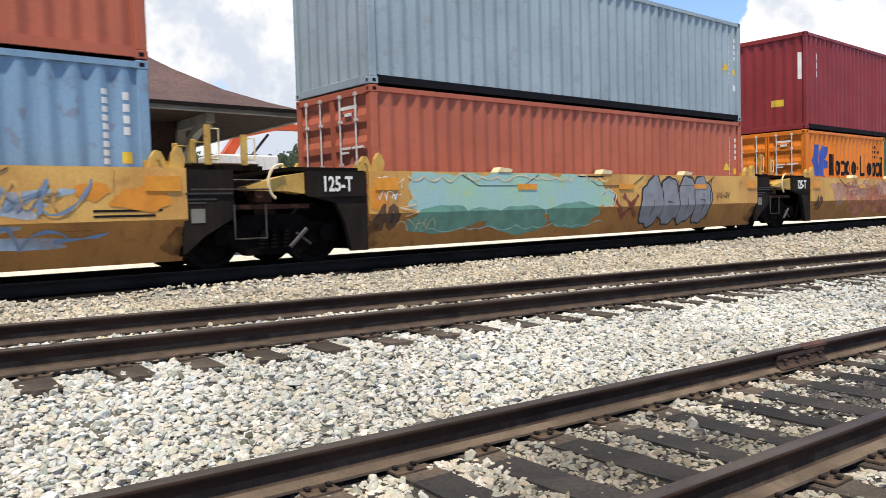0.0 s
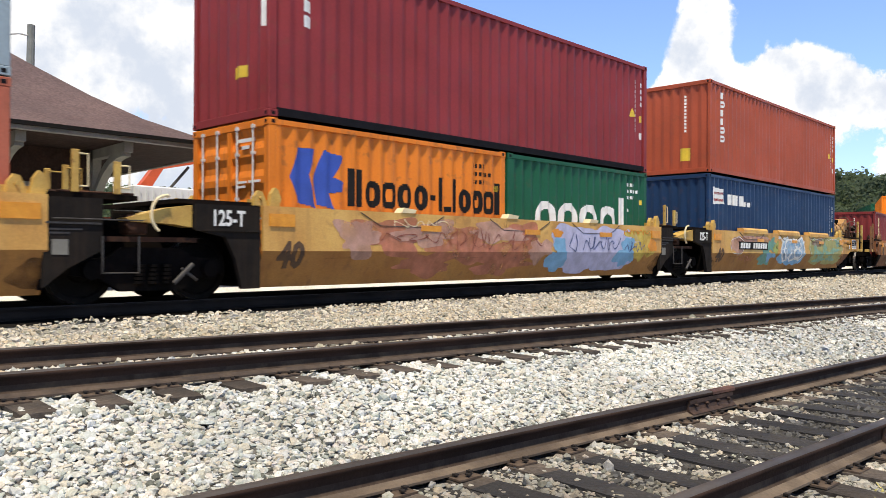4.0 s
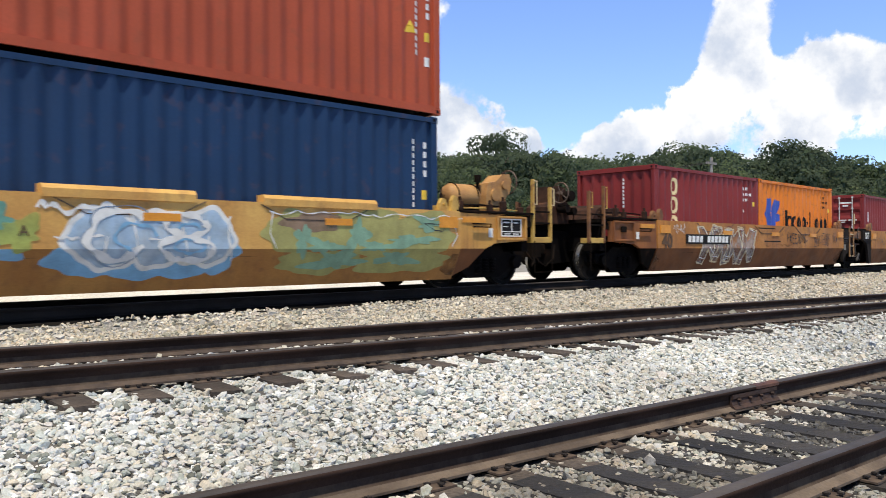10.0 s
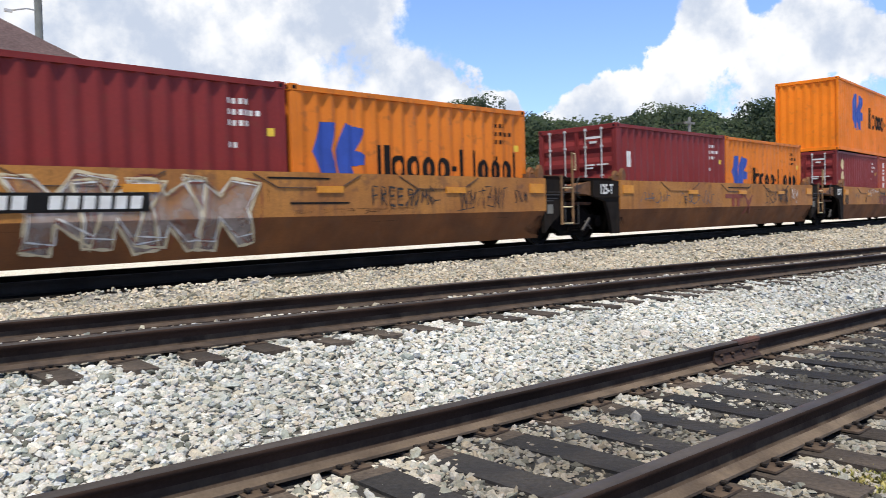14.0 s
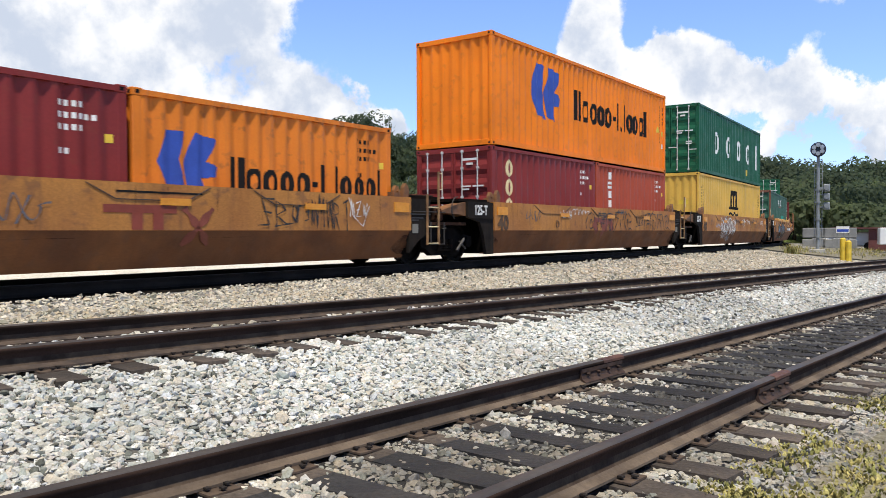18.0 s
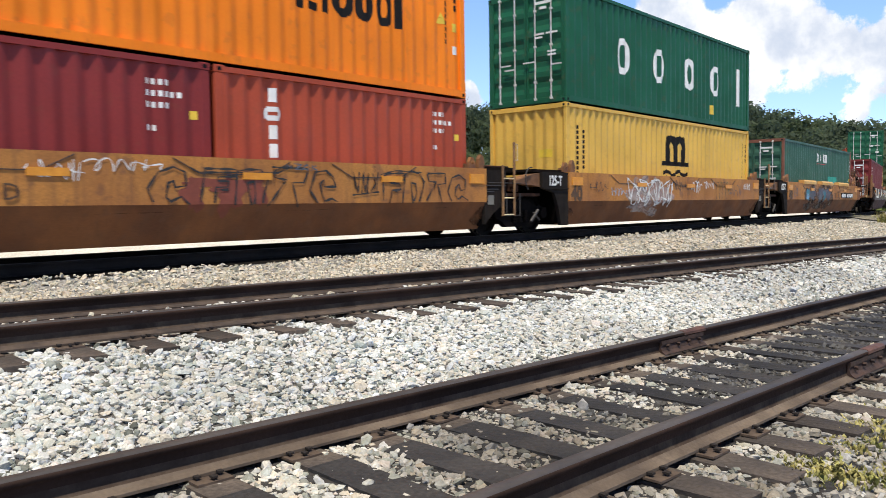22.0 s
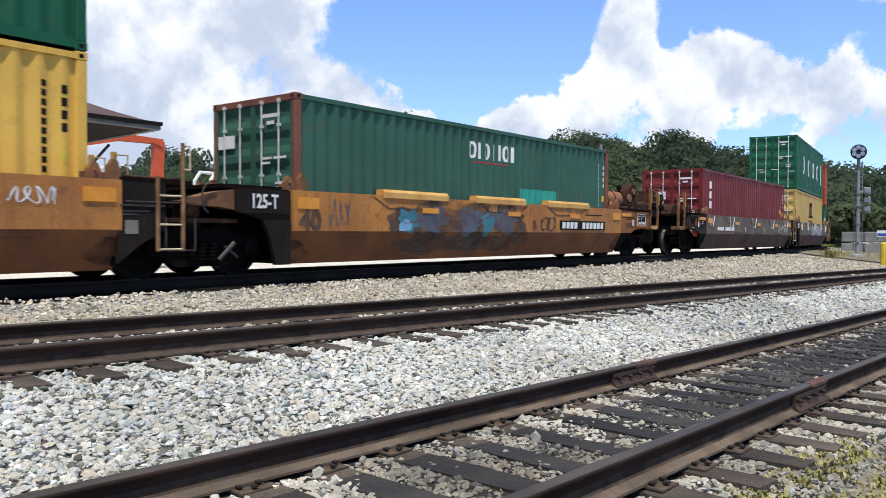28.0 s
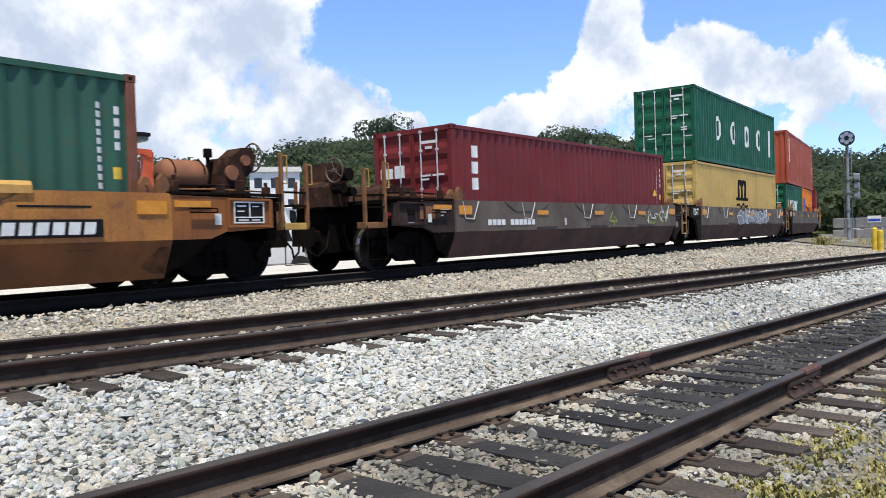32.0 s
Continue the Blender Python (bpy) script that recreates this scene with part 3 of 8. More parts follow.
def joint_bar(parent, x, y, z):
    bm = bmesh.new()
    for s in (-1, 1):
        prism(bm, [(y + s * 0.014, z - 0.048), (y + s * 0.042, z - 0.042), (y + s * 0.042, z - 0.075), (y + s * 0.030, z - 0.09), (y + s * 0.042, z - 0.13), (y + s * 0.078, z - 0.158), (y + s * 0.014, z - 0.14)], 0, x - 0.38, x + 0.38)
        for k in range(4):
            cyl(bm, (x - 0.285 + 0.19 * k, y + s * 0.03, z - 0.092), (x - 0.285 + 0.19 * k, y + s * 0.066, z - 0.092), 0.016, 6)
    bar_ = part("joint_bar", bm, M["joint"], parent, "rust-brown bolted rail joint bar")
    bm = bmesh.new()
    prism(bm, [(y - 0.041, z - 0.034), (y - 0.041, z - 0.010), (y - 0.026, z + 0.003), (y + 0.026, z + 0.003), (y + 0.041, z - 0.010), (y + 0.041, z - 0.034)], 0, x + 0.02, x + 0.42)
    part("welded_head", bm, M["joint_head"], bar_, "red-brown worn rail head at the joint")


joint_bar(near_track, 6.5, RAIL_A, 0.0)
joint_bar(near_track, 6.6, RAIL_B, 0.0)


def along_line(name, label, a, b, lift, material):
    """A strip of ground beside the through track, from offset a to b."""
    bm = bmesh.new()
    rows = []
    for s in range(-50, 181, 2):
        x, y, z, h = on_line(s)
        row = []
        for k in range(13):
            o = a + (b - a) * k / 12
            px, py = x - math.sin(h) * o, y + math.cos(h) * o
            rise = 0.40 * min(max((o - 3.0) / 1.6, 0.0), 1.0) * min(max((9.0 - o) / 0.4, 0.0), 1.0)
            row.append(bm.verts.new((px, py, float(ground_z(np.array([px]), np.array([py]))[0]) + lift + rise)))
        rows.append(row)
    for p, q in zip(rows, rows[1:]):
        for i in range(12): bm.faces.new((p[i], q[i], q[i + 1], p[i + 1]))
    return tagged(new(name, mesh_of(bm, name, material)), label, "ground", kind="structure")


# this strip paints the train's shade onto the ballast
along_line("track_bed", "dark strip between the rails of the through track, the train's shade in its colour", -1.42, 1.7, 0.012, M["bed_shade"])
# bank added to close the view under the cars, brightened as if sunlit
along_line("far_gravel", "added low bank behind the through track, sunlight in its pale gravel colour", 1.9, 9.0, 0.02, M["pale_gravel"])

bm = bmesh.new()
rows = []
for i in range(61):
    x = -10 + i
    rows.append([bm.verts.new((x, y, float(ground_z(np.array([x]), np.array([y]))[0]) + 0.010)) for y in (1.3 + 0.06 * math.sin(i * 1.3), 2.0, 2.8, 3.5, 4.1 + 0.07 * math.sin(i * 1.9))])
for p, q in zip(rows, rows[1:]):
    for i in range(4): bm.faces.new((p[i], q[i], q[i + 1], p[i + 1]))
tagged(new("siding_bed", mesh_of(bm, "siding_bed", M["cinders"])), "dark cinders and dust between the siding's ties", "ground", kind="structure")


# ---------------------------------------------------------------- containers
W = 2.438
PITCH, DEEP = 0.318, 0.048


def rib(x, a):
    """How far the corrugated wall stands back at x, from the outer ribs."""
    u = ((x - a) % PITCH) / PITCH
    if u < 0.24: return 0.0
    if u < 0.44: return DEEP * (u - 0.24) / 0.20
    if u < 0.70: return DEEP
    return DEEP * (1 - (u - 0.70) / 0.30)


def rib_stops(a, b):
    out = [a, b]
    k = math.floor(a / PITCH) - 1
    while k * PITCH < b + PITCH:
        for u in (0, 0.24, 0.44, 0.70):
            x = (k + u) * PITCH
            if a + 0.003 < x < b - 0.003: out.append(x)
        k += 1
    return sorted(out)


def ribbed(bm, a, b, z0, z1, place, proud=0.0, back=None):
    """A corrugated strip from a to b; place(u, depth, z) lays it on a wall."""
    low, high = [], []
    for x in rib_stops(a, b):
        d = rib(x, 0) - proud
        low.append(bm.verts.new(place(x, d, z0)))
        high.append(bm.verts.new(place(x, d, z1)))
    for i in range(len(low) - 1):
        bm.faces.new((low[i], low[i + 1], high[i + 1], high[i])).smooth = True


def near_wall(u, d, z): return (u, -W / 2 + 0.012 + d, z)
def far_wall(u, d, z): return (u, W / 2 - 0.012 - d, z)




def casting_mesh():
    bm = bmesh.new()
    box(bm, -0.09, 0.09, -0.081, 0.081, -0.059, 0.059, 0.008)
    for s in (-1, 1):
        prism(bm, [(-0.035, -0.028), (0.035, -0.028), (0.035, 0.028), (-0.035, 0.028)], 1, s * 0.0805, s * 0.0825)
        prism(bm, [(-0.028, -0.028), (0.028, -0.028), (0.028, 0.028), (-0.028, 0.028)], 0, s * 0.0895, s * 0.0915)
    for f in bm.faces:
        c = f.calc_center_median()
        if abs(c.x) > 0.091 or abs(c.y) > 0.082: f.material_index = 1
    return bm


def bar(ob, mtl, u0, u1, z0, z1, name="lettering", wall="near", label=""):
    """Painted bars that follow the ribs; u0..z1 may be lists of boxes."""
    bm = bmesh.new()
    many = isinstance(u0, list)
    if many and name == "brand_bars":
        for q in zip(u0, u1, z0, z1): bar(ob, mtl, *q, "brand_bar", wall, label)
        bm.free()
        return None
    for a, b, c, d in (zip(u0, u1, z0, z1) if many else [(u0, u1, z0, z1)]):
        if wall == "near": ribbed(bm, a, b, c, d, near_wall, 0.004)
        elif wall == "end": ribbed(bm, a, b, c, d, lambda u, dd, z: (-ob["len"] / 2 + 0.03 + dd, u, z), 0.004)
        else: box(bm, -ob["len"] / 2 + 0.005, -ob["len"] / 2 + 0.024, a, b, c, d)
    p = part(name, bm, mtl, ob, label)
    return tagged(p, kind="stuff") if many else p


def shape(ob, mtl, outlines, name="emblem", label=""):
    """Painted outlines on the near wall (x, z), clipped to the ribs by fine slices."""
    bm = bmesh.new()
    for o in outlines:
        zs = [p[1] for p in o]
        n = max(int((max(zs) - min(zs)) / 0.02), 4)
        for k in range(n):
            za = min(zs) + (max(zs) - min(zs)) * k / n
            zb = min(zs) + (max(zs) - min(zs)) * (k + 1) / n
            zc = (za + zb) / 2
            cuts = sorted(p[0] + (zc - p[1]) / (q[1] - p[1]) * (q[0] - p[0]) for p, q in zip(o, o[1:] + o[:1]) if (p[1] <= zc) != (q[1] <= zc))
            for a, b in zip(cuts[::2], cuts[1::2]):
                if b - a > 0.01: ribbed(bm, a, b, za, zb, near_wall, 0.004)
    bmesh.ops.remove_doubles(bm, verts=bm.verts, dist=0.002)
    return part(name, bm, mtl, ob, label)


def digits(ob, mtl, x, z0, z1, n, w=0.08, name="code_column", wall="near"):
    """An upright column of unreadable characters as small bars."""
    st = (z1 - z0) / n
    zs = [z0 + st * k for k in range(n)]
    bar(ob, mtl, [x] * n, [x + w] * n, [z + st * 0.12 for z in zs], [z + st * 0.80 for z in zs], name, wall)


def container(label, colour, length=12.19, h=2.59, front="blind", rail=None, end_colour=None, dark_base=False):
    paint_, rail_ = C[colour], rail or C[colour]
    c = tagged(new("shipping_container"), label, "shipping container", "containers on the train")
    c["len"] = length
    l2, w2 = length / 2, W / 2
    for s, f in ((-1, near_wall), (1, far_wall)):
        bm = bmesh.new()
        ribbed(bm, -l2 + 0.13, l2 - 0.13, 0.15, h - 0.10, f)
        part("side_wall", bm, paint_, c)
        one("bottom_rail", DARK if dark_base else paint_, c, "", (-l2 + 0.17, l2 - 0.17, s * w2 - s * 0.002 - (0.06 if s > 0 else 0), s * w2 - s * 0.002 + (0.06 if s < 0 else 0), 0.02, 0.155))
        one("top_rail", paint_, c, "", (-l2 + 0.17, l2 - 0.17, s * w2 - (0.065 if s > 0 else 0), s * w2 + (0.065 if s < 0 else 0), h - 0.105, h - 0.02))
    bm = bmesh.new()
    n = int(length / 0.42)
    for k in range(n):
        a = -l2 + 0.2 + (length - 0.4) * k / n
        b = a + (length - 0.4) / n
        q = [bm.verts.new(p) for p in ((a, -w2 + 0.05, h - 0.03), (a + 0.2, -w2 + 0.05, h - 0.012), (b, -w2 + 0.05, h - 0.03), (b, w2 - 0.05, h - 0.03), (a + 0.2, w2 - 0.05, h - 0.012), (a, w2 - 0.05, h - 0.03))]
        bm.faces.new((q[0], q[1], q[4], q[5]))
        bm.faces.new((q[1], q[2], q[3], q[4]))
    part("roof", bm, paint_, c)
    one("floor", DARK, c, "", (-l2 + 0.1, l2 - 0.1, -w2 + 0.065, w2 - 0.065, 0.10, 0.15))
    for sx in (-1, 1):
        for sy in (-1, 1):
            bm = bmesh.new()
            a, b = sorted((sx * l2 - sx * 0.008, sx * l2 - sx * 0.16))
            e, f = sorted((sy * w2 - sy * 0.004, sy * w2 - sy * 0.10))
            box(bm, a, b, e, f, 0.115, h - 0.115, 0.012)
            part("corner_post", bm, rail_, c)
            for z in (0.059, h - 0.059):
                shared("corner_casting", CAST[0 if rail is None else 1].setdefault((rail or C[colour]).name, mesh_of(casting_mesh(), "corner_casting", [rail or C[colour], DARK])), c,
                       pose(sx * (l2 - 0.09), sy * (w2 - 0.081), z))
    # the far end stays plain; the near end is a ribbed wall or a pair of doors
    for sx, kind in ((-1, front), (1, "blind" if front == "doors" else "doors")):
        ex = sx * l2
        one("end_header", rail_, c, "", (min(ex - sx * 0.01, ex - sx * 0.1), max(ex - sx * 0.01, ex - sx * 0.1), -w2 + 0.1, w2 - 0.1, h - 0.13, h - 0.005), bevel=0.006)
        one("end_sill", rail_, c, "", (min(ex - sx * 0.01, ex - sx * 0.1), max(ex - sx * 0.01, ex - sx * 0.1), -w2 + 0.1, w2 - 0.1, 0.01, 0.15), bevel=0.006)
        if kind == "blind":
            bm = bmesh.new()
            ribbed(bm, -w2 + 0.1, w2 - 0.1, 0.15, h - 0.13, lambda u, d, z: (ex - sx * (0.03 + d), u, z))
            part("end_wall", bm, paint_, c)
        elif sx < 0:
            for side in (-1, 1):
                y0, y1 = sorted((side * 0.012, side * (w2 - 0.105)))
                bm = bmesh.new()
                zz = [0.155 + (h - 0.29) * k / 20 for k in range(21)]
                prof = [0.0 if k % 4 in (0, 1) else 0.035 for k in range(21)]
                prof[0] = prof[-1] = 0.0
                va = [bm.verts.new((ex + 0.03 + p, y0 + 0.05, z)) for p, z in zip(prof, zz)]
                vb = [bm.verts.new((ex + 0.03 + p, y1 - 0.05, z)) for p, z in zip(prof, zz)]
                for k in range(20): bm.faces.new((va[k], vb[k], vb[k + 1], va[k + 1]))
                box(bm, ex + 0.015, ex + 0.07, y0, y0 + 0.05, 0.155, h - 0.135)
                box(bm, ex + 0.015, ex + 0.07, y1 - 0.05, y1, 0.155, h - 0.135)
                bmesh.ops.recalc_face_normals(bm, faces=bm.faces)
                me = mesh_of(bm, "door", C[end_colour or colour])
                d = new("door", me)
                d.parent = c
                for k in (0.30, 0.74):
                    y = y0 + (y1 - y0) * k
                    bm = bmesh.new()
                    cyl(bm, (ex - 0.012, y, 0.08), (ex - 0.012, y, h - 0.07), 0.017, 8)
                    for z in (0.12, 0.55, h * 0.5, h - 0.55, h - 0.11):
                        box(bm, ex - 0.033, ex + 0.02, y - 0.034, y + 0.034, z - 0.026, z + 0.026)
                    z = 0.95 + 0.12 * (k > 0.5)
                    box(bm, ex - 0.036, ex - 0.020, min(y, y - side * 0.02 + 0.34 * (1 if k < 0.5 else -1) * side), max(y, y - side * 0.02 + 0.34 * (1 if k < 0.5 else -1) * side), z - 0.018, z + 0.018)
                    part("lock_rod", bm, M["rod"], d, "pale galvanised lock rod with handle")
        else:
            one("end_wall", paint_, c, "", (ex - 0.06, ex - 0.03, -w2 + 0.1, w2 - 0.1, 0.15, h - 0.13))
    return c


CAST = [{}, {}]


def plates(c, seed, col="white", h=2.59, end=True):
    """The usual small marks: code column at the right of the side, data lines, warning labels."""
    r = random.Random(seed)
    l2 = c["len"] / 2
    if c["len"] < 7:
        for z, n in ((0.84, 4), (0.775, 6), (0.71, 4), (0.58, 2)):
            bar(c, M[col], [l2 - 1.05 + 0.10 * k for k in range(n)], [l2 - 0.99 + 0.10 * k for k in range(n)], [h * z] * n, [h * z + 0.085] * n, "code_column")
        bar(c, M["label_yellow"], l2 - 0.34, l2 - 0.22, h * 0.66, h * 0.71, "warning_label")
        return
    digits(c, M[col], l2 - 0.64, h * 0.36, h * 0.85, 11, 0.09)
    digits(c, M[col], l2 - 0.37, h * 0.60, h * 0.84, 4, 0.09)
    bar(c, M["label_yellow"], l2 - 0.40, l2 - 0.26, h * 0.46, h * 0.52, "warning_label")
    if r.random() < 0.6: bar(c, M["white"], l2 - 0.40, l2 - 0.28, h * 0.30, h * 0.36, "data_label")
    if r.random() < 0.7: shape(c, M["label_yellow"], [[(l2 - 0.86, h * 0.50), (l2 - 0.62, h * 0.50), (l2 - 0.74, h * 0.58)]], "warning_label", "yellow warning triangle")


def door_marks(c, h, seed):
    r = random.Random(seed)
    rows = [(0.30, 0.78, 0.865, 0.888), (0.42, 0.62, 0.82, 0.842), (0.25, 0.55, 0.60, 0.615), (0.62, 0.95, 0.60, 0.615), (0.30, 0.50, 0.57, 0.585), (0.66, 0.90, 0.44, 0.455), (0.66, 0.90, 0.41, 0.425)]
    for a, b, z0, z1 in rows: bar(c, M["white"], -b, -a, z0 * h, z1 * h, "data_line", "door")


# ---------------------------------------------------------------- the well cars
SILL_TOP, SILL_BEND, SILL_LOW = 1.57, 0.86, 0.275
HALF = 1.46


def guide(bm, x, y, s):
    t = SILL_TOP + 0.004
    prism(bm, [(x - 0.26, t), (x - 0.03, t), (x - 0.05, t + 0.12), (x - 0.10, t + 0.22), (x - 0.17, t + 0.24), (x - 0.24, t + 0.14)], 1, y - 0.05, y + 0.04)
    prism(bm, [(x + 0.02, t), (x + 0.20, t), (x + 0.23, t + 0.12), (x + 0.18, t + 0.26), (x + 0.12, t + 0.30), (x + 0.05, t + 0.20)], 1, y - 0.08, y + 0.02)
    box(bm, x - 0.30, x + 0.26, y + 0.03, y + 0.09, t, t + 0.10)
    cyl(bm, (x - 0.14, y - 0.09, t + 0.12), (x - 0.14, y + 0.02, t + 0.12), 0.028, 8)


def well_unit(label, body="well_yellow", left="joint", right="joint", plate=True):
    """One well of an articulated car. Origin: rail level, middle of the well; the near side is -y."""
    u = tagged(new("well_car"), label, "freight car", "well cars of the train")
    bm_len = (-6.35, 6.45)
    for s in (-1, 1):
        bm = bmesh.new()
        prism(bm, [(s * HALF, SILL_BEND), (s * HALF, SILL_TOP), (s * 1.27, SILL_TOP), (s * 1.27, SILL_TOP - 0.12), (s * 1.40, SILL_TOP - 0.14), (s * 1.40, SILL_BEND)], 0, *bm_len)
        part("side_sill", bm, M[body], u)
        # yellow cars' lower sills get paint darkened for their shade
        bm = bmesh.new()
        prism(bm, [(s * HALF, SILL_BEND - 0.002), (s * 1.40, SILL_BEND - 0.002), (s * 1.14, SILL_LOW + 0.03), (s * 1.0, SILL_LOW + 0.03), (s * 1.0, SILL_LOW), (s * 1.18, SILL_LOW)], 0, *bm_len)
        part("lower_sill", bm, M[{"well_yellow": "well_grimy_shade", "well_pale": "well_grimy_shade_pale", "well_grey": "well_brown"}.get(body, body)], u)
    one("well_floor", M["grime"], u, "", (-6.3, 6.4, -0.95, 0.95, SILL_LOW, SILL_LOW + 0.05))
    for k in range(5):
        one("cross_beam", M["grime"], u, "", (-5.9 + 2.9 * k, -5.5 + 2.9 * k, -0.95, 0.95, SILL_LOW + 0.054, SILL_LOW + 0.22))
    for x in (-6.2, 6.25):
        for s in (-1, 1):
            bm = bmesh.new()
            guide(bm, x, s * 1.31, s)
            part("container_guide", bm, M["guide_yellow"] if body == "well_pale" else M["post"], u, "yellow forked container guide" if body == "well_pale" else "brown forked container guide")
    # side trim: fold-line flap braces along the top chord
    for k, x in enumerate((-3.3, 0.2, 3.2)):
        bm = bmesh.new()
        zt = SILL_TOP - 0.03
        pts = [(x - 1.05, -HALF - 0.006, zt), (x - 0.6, -HALF - 0.006, zt - 0.22), (x + 0.6, -HALF - 0.006, zt - 0.22), (x + 1.05, -HALF - 0.006, zt)]
        tube(bm, pts, 0.009, 4)
        part("flap_seam", bm, M["tag_ink"], u)
    for x in (-6.0, -2.6, 0.6, 3.6, 6.12):
        w, h, zr = (0.24, 0.20, SILL_TOP - 0.22) if abs(x) > 5.5 else (0.27, 0.11, SILL_TOP - 0.27)
        one("reflector_strip", M["reflector"], u, "orange reflective strip", (x - w, x + w, -HALF - 0.021, -HALF + 0.01, zr - h / 2, zr + h / 2))
    ends(u, -1, left, body, plate)
    ends(u, 1, right, body, plate)
    return u


def post(bm, x, y, z0, z1):
    box(bm, x - 0.045, x + 0.045, y - 0.03, y + 0.03, z0, z1, 0.008)


def grab(bm, x, y, z0, z1, w=0.22):
    tube(bm, [(x, y, z0), (x + w, y, z0), (x + w, y, z1), (x, y, z1)], 0.014, 6)


def ends(u, sx, kind, body, plate):
    e = 6.40 * sx
    X = lambda a: e + sx * a
    if kind == "joint":
        lng = 1.1 if sx < 0 else 0.75
        for s in (-1, 1):
            bm = bmesh.new()
            y0, y1 = sorted((s * HALF - s * 0.01, s * 1.36))
            a, b = sorted((X(0.0), X(lng)))
            prism(bm, [(a, SILL_TOP - 0.02), (b, SILL_TOP - 0.02), (b, 0.86), (X(0.60), 0.78), (X(0.30), 0.62), (X(0.0), SILL_LOW + 0.1)] if sx > 0 else
                  [(X(1.1), SILL_TOP - 0.02), (X(0), SILL_TOP - 0.02), (X(0), SILL_LOW), (X(0.32), SILL_LOW), (X(0.44), 0.75), (X(0.60), 1.06), (X(1.1), 1.17)], 1, y0, y1)
            part("end_sheet", bm, M["black"], u, "sooty black end sheet over the truck")
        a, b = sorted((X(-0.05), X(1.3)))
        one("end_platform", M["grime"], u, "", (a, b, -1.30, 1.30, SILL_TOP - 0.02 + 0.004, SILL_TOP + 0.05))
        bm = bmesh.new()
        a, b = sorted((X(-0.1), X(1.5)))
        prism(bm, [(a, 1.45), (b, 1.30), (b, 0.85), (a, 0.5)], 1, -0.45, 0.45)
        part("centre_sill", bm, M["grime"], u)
        # near-black plate added to close the view below the deck
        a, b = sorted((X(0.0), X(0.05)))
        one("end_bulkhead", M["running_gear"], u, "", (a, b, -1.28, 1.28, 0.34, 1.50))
        if sx < 0:
            if plate:
                me = text_mesh("125-T", 0.33, M["white"], bold=0.008)
                t = shared("load_mark", me, u, pose(X(0.56), -HALF + 0.004, SILL_TOP - 0.33, 90, 0, 0))
                t.scale = (0.72, 1.0, 1.0)
            one("sheet_rib", M["black"], u, "", (X(1.1), X(0.02), -HALF - 0.02, -HALF + 0.006, 1.15, 1.18))
            bm = bmesh.new()
            prism(bm, [(X(1.12), 1.53), (X(1.12), 1.20), (X(1.40), 1.24), (X(2.05), 1.26), (X(2.1), 1.31), (X(1.5), 1.47)], 1, -1.38, -1.05)
            part("draft_arm", bm, M["guide_yellow"] if body == "well_pale" else M["post"], u, "wedge bracket beside the joint")
            bm = bmesh.new()
            pts = [(X(1.55) + 0.22 * math.cos(t), -1.44, 1.37 + 0.27 * math.sin(t)) for t in [1.4 + 0.28 * k for k in range(11)]]
            tube(bm, pts, 0.024 if body == "well_pale" else 0.014, 6)
            part("air_hose", bm, M["hose"] if body == "well_pale" else M["rod_dark"], u, "pale curved air hose")
            bm = bmesh.new()
            box(bm, X(2.35), X(1.0), -1.30, -1.18, 0.98, 1.05)
            part("brake_beam", bm, M["rust_brown"], u)
            bm = bmesh.new()
            cyl(bm, (X(1.05), -1.28, 0.66), (X(1.35), -1.28, 0.38), 0.035, 8)
            cyl(bm, (X(0.98), -1.27, 0.42), (X(1.22), -1.27, 0.60), 0.022, 8)
            part("brake_lever", bm, M["rod_dark"], u)
        else:
            # hand posts on the platform, a stirrup step below
            for x, h in ((0.42, 0.62), (0.98, 0.50)) if body == "well_pale" else ():
                bm = bmesh.new()
                post(bm, X(x), -1.36, SILL_TOP + 0.054, SILL_TOP + h)
                p = part("hand_post", bm, M["guide_yellow"] if body == "well_pale" else M["post"], u, "worn grab post")
                bm = bmesh.new()
                grab(bm, X(x) + 0.04, -1.36, SILL_TOP + 0.14, SILL_TOP + h - 0.05, 0.13)
                part("grab_loop", bm, M["hose"] if body == "well_pale" else M["post"], p)
            for a, b, z in ((0.74, 1.24, 0.55),):
                bm = bmesh.new()
                tube(bm, [(X(a), -1.47, 1.05), (X(a), -1.47, z), (X(b), -1.47, z), (X(b), -1.47, 1.05)], 0.016, 6)
                part("stirrup_step", bm, M["rod_dark"], u)
            if body != "well_pale":
                for x, z1 in ((0.60, 1.66), (1.02, 2.18)):
                    bm = bmesh.new()
                    box(bm, X(x) - 0.026, X(x) + 0.026, -1.50, -1.46, 0.54, z1, 0.006)
                    p = part("ladder_rail", bm, M["ladder_tan"], u, "worn tan ladder rail")
                bm = bmesh.new()
                grab(bm, X(1.046), -1.48, 1.78, 2.14, 0.10)
                part("grab_loop", bm, M["hose"], p)
                for z in (0.57, 0.94, 1.37):
                    bm = bmesh.new()
                    cyl(bm, (X(0.60), -1.48, z), (X(1.02), -1.48, z), 0.015, 6)
                    part("ladder_rung", bm, M["hose"], u, "pale worn ladder rung")
            for z in (1.27,):
                bm = bmesh.new()
                cyl(bm, (X(0.1), -1.475, z), (X(1.3), -1.475, z), 0.012, 5)
                part("grab_iron", bm, M["rod_dark"], u)
            one("car_plate", M["dull_plate"], u, "small dull cream data plate", (X(0.10), X(0.30), -HALF + 0.002, -HALF + 0.012, 0.80, 1.00))
